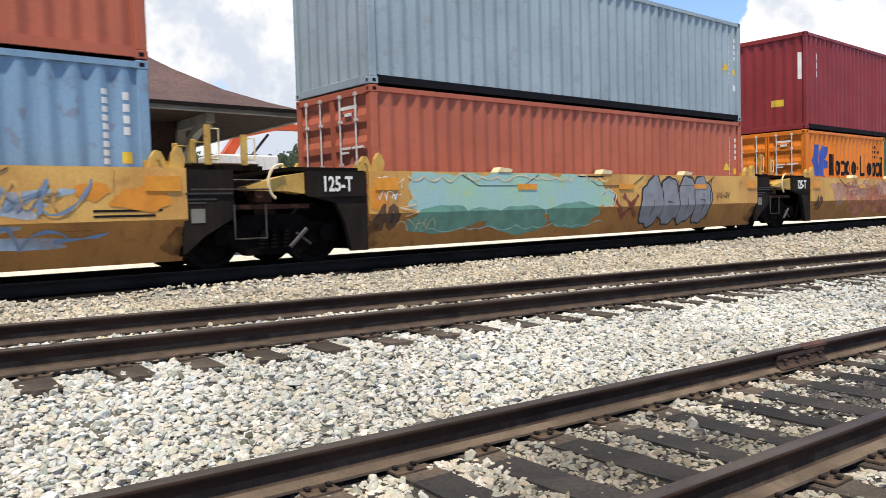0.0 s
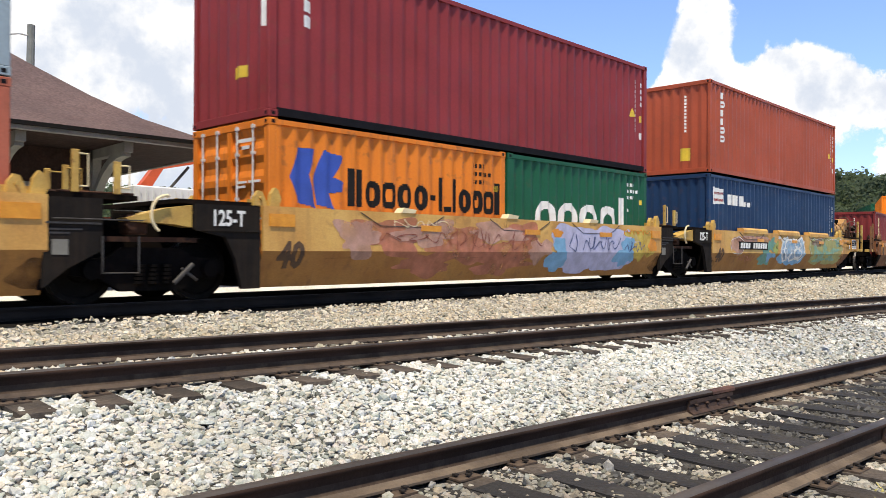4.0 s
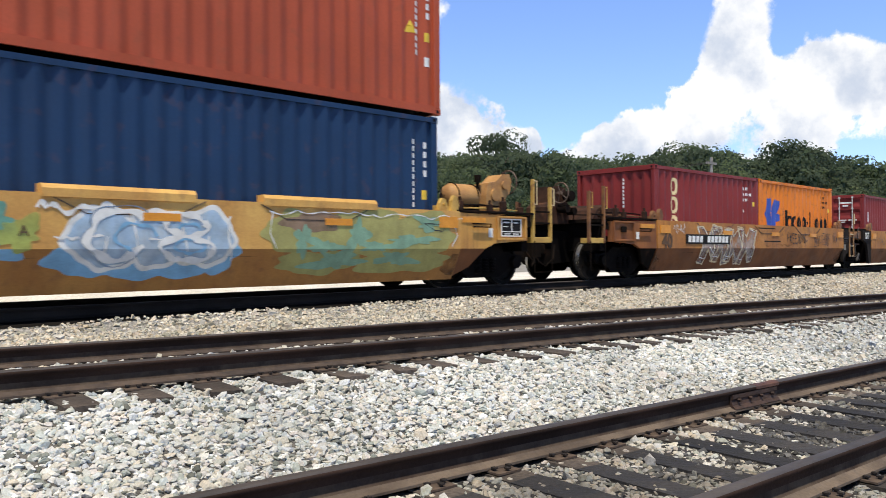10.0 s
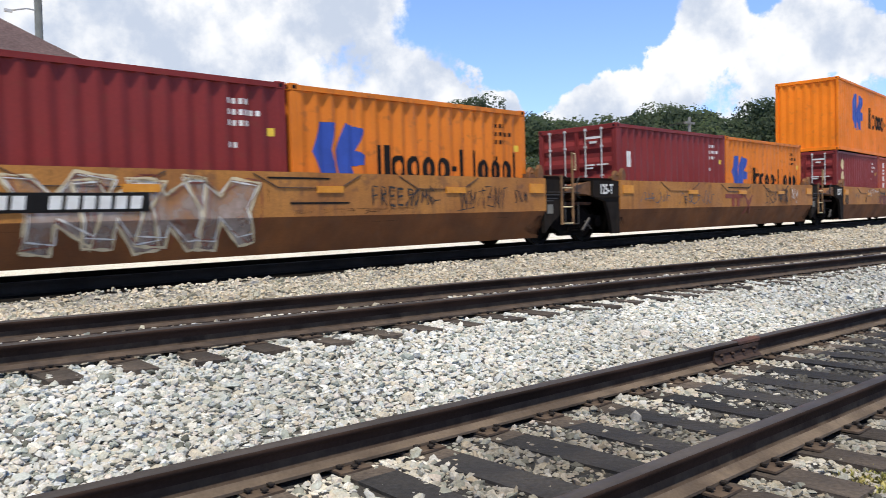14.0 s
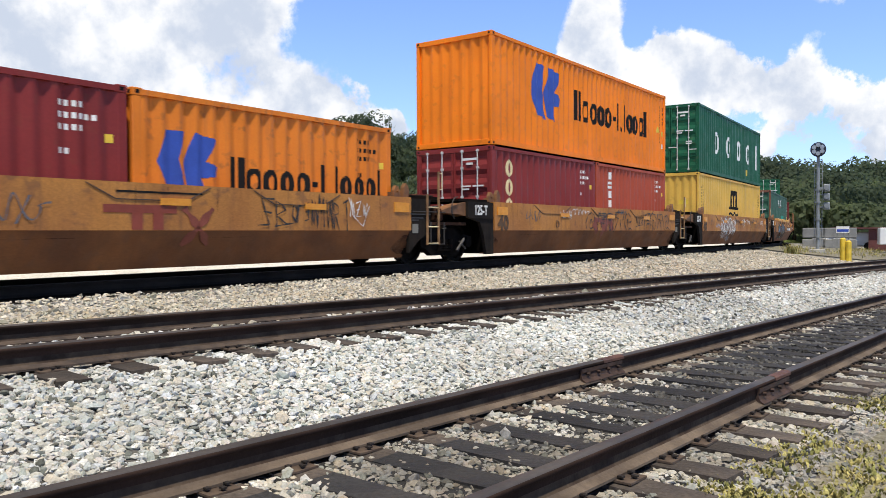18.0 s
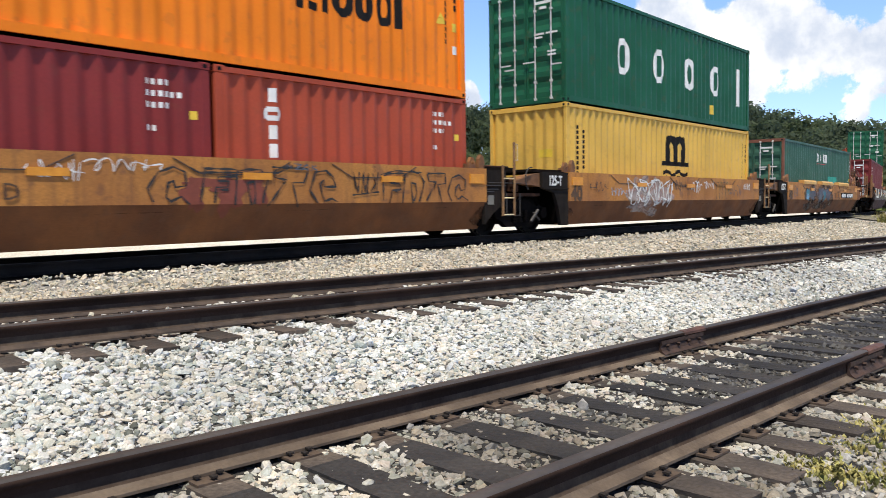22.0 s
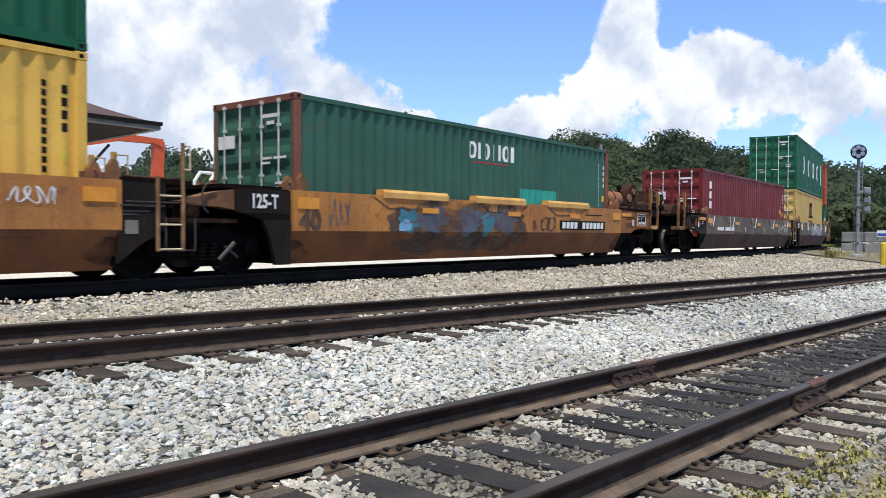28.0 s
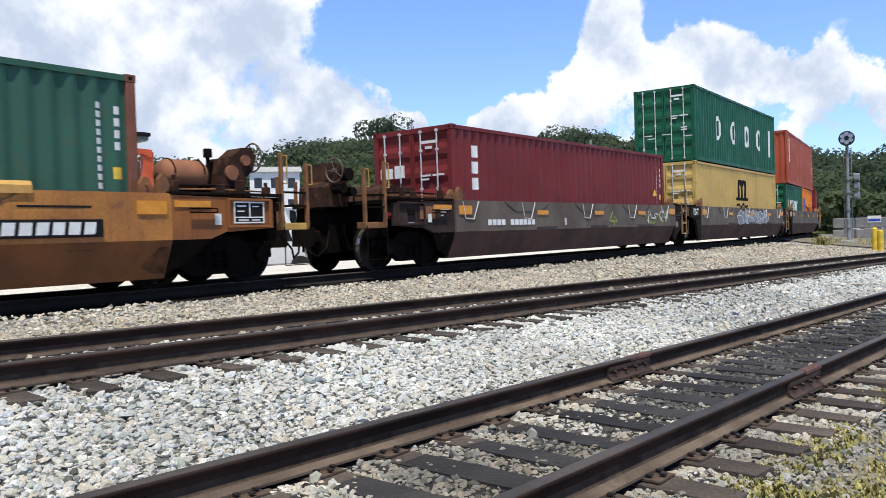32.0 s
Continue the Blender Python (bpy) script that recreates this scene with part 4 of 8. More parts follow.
            one("sheet_rib", M["rod_dark"], u, "", (X(0.02), X(0.72), -HALF - 0.015, -HALF + 0.006, 1.20, 1.225))
            for z, w in ((1.12, 0.42), (1.07, 0.26)): one("stencil_bar", M["rod_dark"], u, "", (X(0.06), X(0.06 + w), -HALF + 0.002, -HALF + 0.009, z, z + 0.025))
            bm = bmesh.new()
            cyl(bm, (X(0.3), -1.05, SILL_TOP + 0.08), (X(1.35), -1.05, SILL_TOP + 0.08), 0.025, 6)
            cyl(bm, (X(0.1), -0.6, SILL_TOP + 0.10), (X(1.5), -0.6, SILL_TOP + 0.10), 0.03, 6)
            part("brake_pipe", bm, M["rust_brown"], u)
            bm = bmesh.new()
            box(bm, X(1.15), X(1.45), -1.30, -1.02, 1.08, 1.36, 0.03)
            cyl(bm, (X(1.2), -1.36, 1.22), (X(1.2), -1.28, 1.22), 0.08, 10)
            part("articulation_cap", bm, M["rust_brown"], u, "rusty casting at the joint of two wells")
            for y in (0.5, 1.25):
                bm = bmesh.new()
                post(bm, X(1.0), y, SILL_TOP + 0.05, SILL_TOP + 0.6)
                grab(bm, X(1.0), y - 0.05, SILL_TOP + 0.12, SILL_TOP + 0.55)
                part("hand_post", bm, M["guide_yellow"], u, "yellow grab post")
    else:
        X = lambda a: e + sx * a * 0.68
        # the coupler end, with deck, brake gear, tank and steps
        pale, grey = body == "well_pale", body == "well_grey"
        col = M["guide_yellow"] if pale else M["post"]
        shell = M["end_pale"] if pale else M["end_brown"] if grey else M["well_end"]
        top = SILL_TOP - 0.02
        for s in (-1, 1):
            bm = bmesh.new()
            y0, y1 = sorted((s * HALF - s * 0.01, s * 1.36))
            prism(bm, [(X(0), top), (X(2.95), top - 0.05), (X(2.95), 1.02), (X(1.5), 0.96), (X(1.1), SILL_BEND), (X(0), SILL_BEND)], 1, y0, y1)
            part("end_side", bm, shell, u)
            # the folded-in plate has its shade in the darker colour
            bm = bmesh.new()
            low = [(X(0), SILL_BEND - 0.003), (X(1.1), SILL_BEND - 0.003), (X(0.62), 0.50), (X(0), SILL_LOW + 0.04)]
            inset = lambda z: (SILL_BEND - z) / (SILL_BEND - SILL_LOW) * 0.27
            outer = [bm.verts.new((x, s * (HALF - 0.012 - inset(z)), z)) for x, z in low]
            inner = [bm.verts.new((x, s * (HALF - 0.09 - inset(z)), z)) for x, z in low]
            bm.faces.new(outer)
            bm.faces.new(inner)
            for k in range(4): bm.faces.new((outer[k], outer[(k + 1) % 4], inner[(k + 1) % 4], inner[k]))
            part("end_gusset", bm, M["grime"] if not pale else M["well_grimy_shade"], u, "folded plate over the wheels, grime and shade in its dark colour")
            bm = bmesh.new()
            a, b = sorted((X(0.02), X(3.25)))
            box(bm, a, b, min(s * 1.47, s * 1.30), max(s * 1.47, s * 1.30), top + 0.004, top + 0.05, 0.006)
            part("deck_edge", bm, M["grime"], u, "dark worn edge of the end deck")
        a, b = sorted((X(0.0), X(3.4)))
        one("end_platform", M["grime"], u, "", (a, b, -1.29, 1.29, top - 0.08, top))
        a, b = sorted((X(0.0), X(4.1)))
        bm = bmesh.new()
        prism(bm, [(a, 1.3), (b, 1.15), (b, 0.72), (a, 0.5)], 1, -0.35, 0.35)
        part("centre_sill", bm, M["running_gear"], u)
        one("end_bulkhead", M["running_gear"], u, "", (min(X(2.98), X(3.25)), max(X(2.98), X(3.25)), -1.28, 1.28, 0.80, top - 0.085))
        # coupler
        bm = bmesh.new()
        a, b = sorted((X(4.05), X(4.75)))
        box(bm, a, b, -0.12, 0.12, 0.72, 0.98, 0.03)
        c0 = X(4.72)
        prism(bm, [(c0 - 0.16, -0.2), (c0 + 0.16, -0.2), (c0 + 0.16, 0.22), (c0 - 0.16, 0.12)], 2, 0.66, 1.04)
        part("coupler", bm, M["grime"], u, "rusty knuckle coupler")
        tank_paint = M["tank_tan"] if pale else M["rust_orange"]
        if sx > 0:
            # a round-ended tank on saddles, then a leaning brake stand with its wheel
            bm = bmesh.new()
            zt, y = top + 0.36, -0.85
            rings = []
            for q, r in ((0.30, 0.02), (0.32, 0.13), (0.40, 0.21), (0.52, 0.25), (1.38, 0.25), (1.50, 0.21), (1.58, 0.13), (1.60, 0.02)):
                rings.append([bm.verts.new((X(q), y + r * math.cos(t), zt + r * math.sin(t))) for t in [2 * math.pi * k / 18 for k in range(18)]])
            for p, q in zip(rings, rings[1:]):
                for k in range(18):
                    f = bm.faces.new((p[k], p[(k + 1) % 18], q[(k + 1) % 18], q[k]))
                    f.smooth = True
            part("air_reservoir", bm, tank_paint, u, "round-ended air reservoir tank")
            for x in (0.55, 1.35):
                bm = bmesh.new()
                box(bm, X(x) - 0.05, X(x) + 0.05, -1.08, -0.62, top + 0.004, top + 0.16)
                tube(bm, [(X(x), y + 0.262 * math.cos(t), zt + 0.262 * math.sin(t)) for t in [math.pi * k / 10 for k in range(11)]], 0.012, 4)
                part("tank_saddle", bm, M["grime"], u)
            bm = bmesh.new()
            prism(bm, [(X(1.80), top + 0.004), (X(2.62), top + 0.004), (X(2.64), top + 0.34), (X(2.88), top + 0.48), (X(2.98), top + 0.72), (X(2.86), top + 0.88), (X(2.55), top + 0.86), (X(2.25), top + 0.70), (X(1.92), top + 0.66), (X(1.82), top + 0.40)], 1, -1.02, -0.62)
            part("brake_stand", bm, tank_paint if pale else M["rust_brown"], u, "chunky steel brake stand")
            bm = bmesh.new()
            cyl(bm, (X(2.2), -1.06, top + 0.42), (X(2.2), -1.0, top + 0.42), 0.13, 14)
            cyl(bm, (X(2.62), -1.07, top + 0.64), (X(2.62), -1.0, top + 0.64), 0.09, 12)
            part("gear_cover", bm, tank_paint, u, "round bolted gear cover")
            for x, h in ((1.72, 0.82), (2.72, 0.40)):
                bm = bmesh.new()
                cyl(bm, (X(x), -0.84, top), (X(x), -0.84, top + h), 0.035, 8)
                cyl(bm, (X(x), -0.84, top + h - 0.14), (X(x), -0.84, top + h), 0.075, 10)
                part("brake_cylinder", bm, M["grime"], u)
            wx, wz, wy, wr = X(3.06), top + 0.72, -0.86, 0.25
        else:
            # rusty brake gear heaped over the coupler, low pipes and valves on the deck
            bm = bmesh.new()
            prism(bm, [(X(3.35), top - 0.1), (X(4.35), top - 0.1), (X(4.30), top + 0.30), (X(4.05), top + 0.42), (X(3.95), top + 0.80), (X(3.55), top + 0.74), (X(3.40), top + 0.3)], 1, -0.45, 0.35)
            part("brake_gear", bm, M["rust_brown"], u, "dark rusty brake gear on the end deck")
            for x, y, z, r, l in ((3.7, -0.52, 0.55, 0.13, 0.2), (4.0, -0.5, 0.25, 0.1, 0.25), (3.5, -0.50, 0.2, 0.09, 0.2)):
                bm = bmesh.new()
                cyl(bm, (X(x), y, top + z), (X(x), y - l, top + z), r, 12)
                part("brake_cylinder", bm, M["grime"], u)
            bm = bmesh.new()
            prism(bm, [(X(0.5), top), (X(2.5), top), (X(2.2), top + 0.26), (X(1.7), top + 0.40), (X(1.4), top + 0.30), (X(0.8), top + 0.34)], 1, -0.7, 0.5)
            part("valve_block", bm, M["rust_brown"], u, "low rusty valve block on the deck")
            wx, wz, wy, wr = X(4.15), top + 0.62, -0.6, 0.24
        bm = bmesh.new()
        tube(bm, [(wx, wy + wr * math.cos(t), wz + wr * math.sin(t)) for t in [2 * math.pi * k / 20 for k in range(21)]], 0.016, 6)
        for k in range(5):
            t = 2 * math.pi * k / 5
            cyl(bm, (wx, wy, wz), (wx, wy + wr * math.cos(t), wz + wr * math.sin(t)), 0.010, 5)
        cyl(bm, (wx - 0.05, wy, wz), (wx + 0.05, wy, wz), 0.045, 8)
        part("brake_wheel", bm, M["worn_wheel"], u, "spoked hand brake wheel")
        # pipes and small valves along the deck
        for k, (x0_, x1_, y, z) in enumerate(((0.15, 3.0, -1.18, 0.10), (0.3, 2.6, -1.10, 0.17), (0.9, 3.3, -0.55, 0.12))):
            bm = bmesh.new()
            tube(bm, [(X(x0_), y, top), (X(x0_), y, top + z), (X((x0_ + x1_) / 2), y, top + z + 0.02), (X(x1_), y, top + z), (X(x1_), y, top)], 0.018, 6)
            part("brake_pipe", bm, M["grime"] if k else col, u)
        for x, y, h in ((0.35, -1.25, 0.24), (1.65, -1.22, 0.20), (2.2, -1.24, 0.28), (3.05, -1.2, 0.18)):
            bm = bmesh.new()
            box(bm, X(x) - 0.07, X(x) + 0.07, y - 0.05, y + 0.05, top + 0.05, top + h, 0.015)
            cyl(bm, (X(x), y, top + h), (X(x), y, top + h + 0.08), 0.03, 8)
            part("valve", bm, M["rust_brown"], u, "small rusty valve")
        # the end ladder: two posts with grab loops, rungs, a step below
        for x, y, z0, h in ((3.30, -1.41, 0.98, 0.74), (4.15, -1.41, 0.98, 0.60), (3.35, 1.2, top, 0.5), (4.1, 1.2, 1.0, 0.6)):
            bm = bmesh.new()
            box(bm, X(x) - 0.028, X(x) + 0.028, y - 0.04, y + 0.04, z0, SILL_TOP + h, 0.008)
            p = part("corner_post", bm, col, u, "worn square ladder post")
            if y < 0:
                bm = bmesh.new()
                grab(bm, X(x) + 0.028, y, SILL_TOP + 0.22, SILL_TOP + h - 0.03, 0.11)
                part("grab_loop", bm, M["hose"] if pale else M["guide_yellow"], p)
        a, b = sorted((X(3.34), X(4.11)))
        one("step_plate", M["guide_yellow"] if not grey else M["post"], u, "yellow steel step plate", (a, b, -1.43, -1.15, 0.98, 1.10), bevel=0.01)
        for z in (1.38, 1.62):
            one("ladder_rung", M["grime"], u, "", (a, b, -1.43, -1.38, z, z + 0.035))
        bm = bmesh.new()
        tube(bm, [(X(3.30), -1.46, 1.02), (X(3.30), -1.46, 0.36), (X(4.15), -1.46, 0.36), (X(4.15), -1.46, 1.02)], 0.012, 6)
        part("stirrup_step", bm, M["grime"], u)
        bm = bmesh.new()
        tube(bm, [(X(4.3), -0.5, 0.95), (X(4.6), -0.62, 0.62), (X(4.8), -0.5, 0.45), (X(5.05), -0.45, 0.55), (X(5.15), -0.4, 0.7)], 0.022, 6)
        part("air_hose", bm, M["grime"], u, "hanging air hose")
        a, b = sorted((X(1.55), X(2.85)))
        bm = bmesh.new()
        for q in ((a, b, 1.03, 1.07), (a, b, 1.47, 1.51), (a, a + 0.04, 1.07, 1.47), (b - 0.04, b, 1.07, 1.47)):
            box(bm, q[0], q[1], -HALF - 0.04, -HALF + 0.004, q[2], q[3], 0.004)
        part("end_frame", bm, shell, u)
        cx = (a + b) / 2
        if sx > 0:
            one("data_panel_ground", M["ink"], u, "black data board", (cx - 0.30, cx + 0.30, -HALF - 0.004, -HALF + 0.004, 1.11, 1.45))
            bm = bmesh.new()
            for q in ((cx - 0.31, cx + 0.31, 1.10, 1.125), (cx - 0.31, cx + 0.31, 1.435, 1.46), (cx - 0.31, cx - 0.285, 1.125, 1.435), (cx + 0.285, cx + 0.31, 1.125, 1.435), (cx - 0.0, cx + 0.022, 1.21, 1.435), (cx - 0.285, cx + 0.285, 1.19, 1.21)):
                box(bm, q[0], q[1], -HALF - 0.012, -HALF - 0.002, q[2], q[3])
            part("data_panel", bm, M["white"], u, "white-lined data panel")
            for q in ((cx - 0.24, cx - 0.06, 1.37, 1.40), (cx - 0.24, cx - 0.10, 1.29, 1.31), (cx + 0.07, cx + 0.2, 1.37, 1.39), (cx - 0.22, cx - 0.02, 1.145, 1.165), (cx + 0.05, cx + 0.22, 1.145, 1.165)):
                one("data_bar", M["white"], u, "", (q[0], q[1], -HALF - 0.010, -HALF - 0.002, q[2], q[3]))
        else:
            one("latch_box", M["grime"], u, "", (cx - 0.12, cx + 0.10, -HALF - 0.035, -HALF + 0.004, 1.24, 1.38), bevel=0.01)
        one("hinge_box", M["grime"], u, "", (X(3.1) - 0.07, X(3.1) + 0.07, -1.42, -1.30, 1.30, 1.45), bevel=0.01)
        a, b = sorted((X(0.5), X(1.25)))
        bm = bmesh.new()
        grab(bm, a, -HALF - 0.05, 1.28, 1.34, 0.5)
        part("grab_iron", bm, M["grime"], u)
        one("end_reflector", M["reflector"], u, "orange reflective strip", (min(X(0.15), X(1.1)), max(X(0.15), X(1.1)), -HALF - 0.006, -HALF + 0.004, 1.36, 1.46))
        one("car_plate", M["white"], u, "small white data plate", (X(1.3) - 0.06, X(1.3) + 0.06, -HALF - 0.006, -HALF + 0.004, 1.08, 1.26))


def bend_y(z):
    """The near side's y at height z."""
    return -HALF if z >= SILL_BEND else -HALF + (SILL_BEND - z) / (SILL_BEND - SILL_LOW) * 0.28


def clip(pts, z, above):
    """The part of an outline (x, z) above or below a height."""
    out = []
    for p, q in zip(pts, pts[1:] + pts[:1]):
        a, b = (p[1] >= z) == above, (q[1] >= z) == above
        if a: out.append(p)
        if a != b: out.append((p[0] + (q[0] - p[0]) * (z - p[1]) / (q[1] - p[1]), z))
    return out


def outline_on_side(bm, pts, y):
    lo, hi = SILL_LOW + 0.03, SILL_TOP - 0.012
    pts = [(min(max(x, -6.33), 6.43), z) for x, z in pts]
    pts = clip(clip(pts, lo, True), hi, False)
    seen = {}
    for q in (clip(pts, SILL_BEND, True), clip(pts, SILL_BEND, False)):
        if len(q) < 3: continue
        vs = []
        for x, z in q:
            key = (round(x, 4), round(z, 4))
            if key not in seen: seen[key] = bm.verts.new((x, bend_y(z) - y, z))
            if not vs or vs[-1] is not seen[key]: vs.append(seen[key])
        if len(set(vs)) == len(vs) and len(vs) > 2: bm.faces.new(vs)


def blob(bm, cx, cz, rx, rz, seed, y=0.006, rough=0.16):
    """A wobbly patch of spray paint on the near side, bent at the fold."""
    r = random.Random(seed)
    ph = [r.uniform(0, 6.28) for _ in range(5)]
    def edge(t):
        return 1 + rough * (math.sin(2 * t + ph[0]) * 0.5 + math.sin(3 * t + ph[1]) * 0.6 + math.sin(5 * t + ph[2]) * 0.5 + math.sin(9 * t + ph[3]) * 0.35)
    outline_on_side(bm, [(cx + rx * edge(t) * math.cos(t), cz + rz * edge(t) * math.sin(t)) for t in [2 * math.pi * k / 60 for k in range(60)]], y)


def patch(u, colour, spots, name="graffiti_fill", label="", y=0.006, rough=0.16):
    for k, (cx, cz, rx, rz) in enumerate(spots):
        bm = bmesh.new()
        blob(bm, cx, cz, rx, rz, int(cx * 100 + cz * 1000) + k, y + 0.0004 * k, rough=rough)
        part(name, bm, SPRAY[colour], u, label)


SPRAY = {k: mat("spray_" + k, v, scale=4, rough=0.6, bump=0.03, fine=0.1, streak=0.15) for k, v in {
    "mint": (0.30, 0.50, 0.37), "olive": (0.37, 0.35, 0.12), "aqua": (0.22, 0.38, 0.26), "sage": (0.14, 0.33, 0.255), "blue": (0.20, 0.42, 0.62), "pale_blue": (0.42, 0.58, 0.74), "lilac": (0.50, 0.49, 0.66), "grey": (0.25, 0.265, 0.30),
    "faded_white": (0.55, 0.47, 0.42), "dark_wash": (0.085, 0.062, 0.048), "taupe": (0.30, 0.20, 0.13), "forest": (0.05, 0.11, 0.04), "slate_blue": (0.17, 0.25, 0.36), "well_tan": (0.60, 0.36, 0.11), "black": (0.03, 0.03, 0.03), "white": (0.78, 0.78, 0.74), "pink": (0.62, 0.36, 0.28), "salmon": (0.55, 0.20, 0.12), "orange": (0.72, 0.27, 0.03), "cream": (0.72, 0.60, 0.38),
    "dark_red": (0.24, 0.06, 0.035), "navy": (0.06, 0.09, 0.22), "teal": (0.06, 0.24, 0.30), "lime": (0.42, 0.48, 0.12), "slate": (0.11, 0.13, 0.16), "soot": (0.050, 0.028, 0.017), "yellow": (0.72, 0.52, 0.10)}.items()}


def thin_out(m, lo, hi):
    """Lets the surface below show through a stain in soft, broken spots."""
    nt = m.node_tree
    n = nt.nodes.new("ShaderNodeTexNoise")
    n.inputs["Scale"].default_value, n.inputs["Detail"].default_value = 2.6, 6
    nt.links.new(nt.nodes.new("ShaderNodeTexCoord").outputs["Object"], n.inputs["Vector"])
    r = nt.nodes.new("ShaderNodeMapRange")
    r.inputs[1].default_value, r.inputs[2].default_value, r.inputs[3].default_value, r.inputs[4].default_value = 0.35, 0.68, lo, hi
    nt.links.new(n.outputs["Fac"], r.inputs[0])
    mx, tp = nt.nodes.new("ShaderNodeMixShader"), nt.nodes.new("ShaderNodeBsdfTransparent")
    nt.links.new(r.outputs[0], mx.inputs[0])
    nt.links.new(tp.outputs[0], mx.inputs[1])
    nt.links.new(nt.nodes["Principled BSDF"].outputs[0], mx.inputs[2])
    nt.links.new(mx.outputs[0], nt.nodes["Material Output"].inputs["Surface"])


SPRAY["mint"] = mat("spray_mint_blend", (0.31, 0.52, 0.40), (0.30, 0.49, 0.50), scale=1.3, rough=0.6, bump=0.03, fine=0.1, streak=0.12, streak_col=(0.25, 0.42, 0.30), wear=0.55, wear_col=(0.40, 0.52, 0.16))
thin_out(SPRAY["soot"], 0.0, 0.65)
thin_out(SPRAY["dark_wash"], 0.25, 0.9)
thin_out(SPRAY["faded_white"], 0.1, 0.75)
thin_out(SPRAY["taupe"], 0.5, 1.0)
for k in ("salmon", "pink", "lime", "yellow", "pale_blue"): thin_out(SPRAY[k], 0.45, 1.0)
for k in ("teal", "slate"): thin_out(SPRAY[k], 0.7, 1.0)


def cover_flap(u, x0, x1):
    """A pale rolled flap on the top chord."""
    bm = bmesh.new()
    prism(bm, [(-HALF - 0.03, SILL_TOP - 0.05), (-HALF - 0.03, SILL_TOP + 0.06), (-HALF + 0.02, SILL_TOP + 0.12), (-1.26, SILL_TOP + 0.12), (-1.26, SILL_TOP + 0.003), (-HALF - 0.002, SILL_TOP + 0.003), (-HALF - 0.002, SILL_TOP - 0.05)], 0, x0, x1)
    part("top_flap", bm, M["well_pale"], u, "pale yellow folded flap")


# ---------------------------------------------------------------- trucks
def wheel_mesh():
    bm = bmesh.new()
    for s in (-1, 1):
        y = s * 0.7525
        prof = [(-0.07, 0.515), (-0.035, 0.515), (-0.03, 0.482), (0.07, 0.475), (0.07, 0.40), (0.02, 0.38), (0.01, 0.18), (0.06, 0.15), (0.06, 0.085)]
        back = [(-0.05, 0.085), (-0.05, 0.15), (-0.03, 0.18), (-0.02, 0.38), (-0.07, 0.40)]
        ring = prof + back
        n = 24
        rows = [[bm.verts.new((r * math.cos(2 * math.pi * k / n), y + s * d, r * math.sin(2 * math.pi * k / n))) for d, r in ring] for k in range(n)]
        m = len(ring)
        for k in range(n):
            a, b = rows[k], rows[(k + 1) % n]
            for i in range(m):
                f = bm.faces.new((a[i], a[(i + 1) % m], b[(i + 1) % m], b[i]))
                f.material_index = 1 if i in (2,) else 0
        for q in range(3):
            t = 2.1 * q
            cyl(bm, (0.28 * math.cos(t), y + s * 0.02, 0.28 * math.sin(t)), (0.28 * math.cos(t), y + s * 0.035, 0.28 * math.sin(t)), 0.035, 6)
    cyl(bm, (0, -1.05, 0), (0, 1.05, 0), 0.085, 10)
    return mesh_of(bm, "wheelset", [M["wheel"], M["tread"]])


WHEELS = None


def truck():
    global WHEELS
    if WHEELS is None: WHEELS = wheel_mesh()
    t = tagged(new("truck"), "grimy two-axle freight truck with brown steel wheels", "railway truck", "trucks under the train")
    t["axles"] = 2
    for s in (-1, 1):
        y0, y1 = sorted((s * 0.98, s * 1.14))
        bm = bmesh.new()
        prism(bm, [(-1.15, 0.62), (-0.65, 0.66), (-0.45, 0.80), (0.45, 0.80), (0.65, 0.66), (1.15, 0.62), (1.15, 0.42), (0.75, 0.36), (0.45, 0.18), (-0.45, 0.18), (-0.75, 0.36), (-1.15, 0.42)], 1, y0, y1)
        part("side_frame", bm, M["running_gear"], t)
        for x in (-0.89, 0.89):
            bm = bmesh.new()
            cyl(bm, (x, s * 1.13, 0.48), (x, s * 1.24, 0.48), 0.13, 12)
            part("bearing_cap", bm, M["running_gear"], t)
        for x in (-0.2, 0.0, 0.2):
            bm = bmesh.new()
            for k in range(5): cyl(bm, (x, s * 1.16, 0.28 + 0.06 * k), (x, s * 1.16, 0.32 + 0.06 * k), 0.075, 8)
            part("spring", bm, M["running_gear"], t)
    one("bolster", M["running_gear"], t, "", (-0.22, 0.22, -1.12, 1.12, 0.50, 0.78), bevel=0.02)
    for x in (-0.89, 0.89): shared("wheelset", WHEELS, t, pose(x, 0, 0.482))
    return t


# ---------------------------------------------------------------- the train, piece by piece
RIDE = []     # thing, place along the train, place in the car (height), base length for the heading
BASE = 0.34   # height of the container floor over the rail


def load(c, s, z=BASE):
    RIDE.append((c, s, z, 6.0))


def letters(c, mtl, x0, z0, z1, widths, gap, name="lettering", label=""):
    """A brand name as plain blocks, one a character."""
    u0, u1, lo, hi = [], [], [], []
    x = x0
    for w in widths:
        f = 1.0
        if isinstance(w, tuple): w, f = w
        u0.append(x); u1.append(x + w); lo.append(z0); hi.append(z0 + (z1 - z0) * f)
        x += w + gap
    bar(c, M[mtl], u0, u1, lo, hi, name, "near", label)


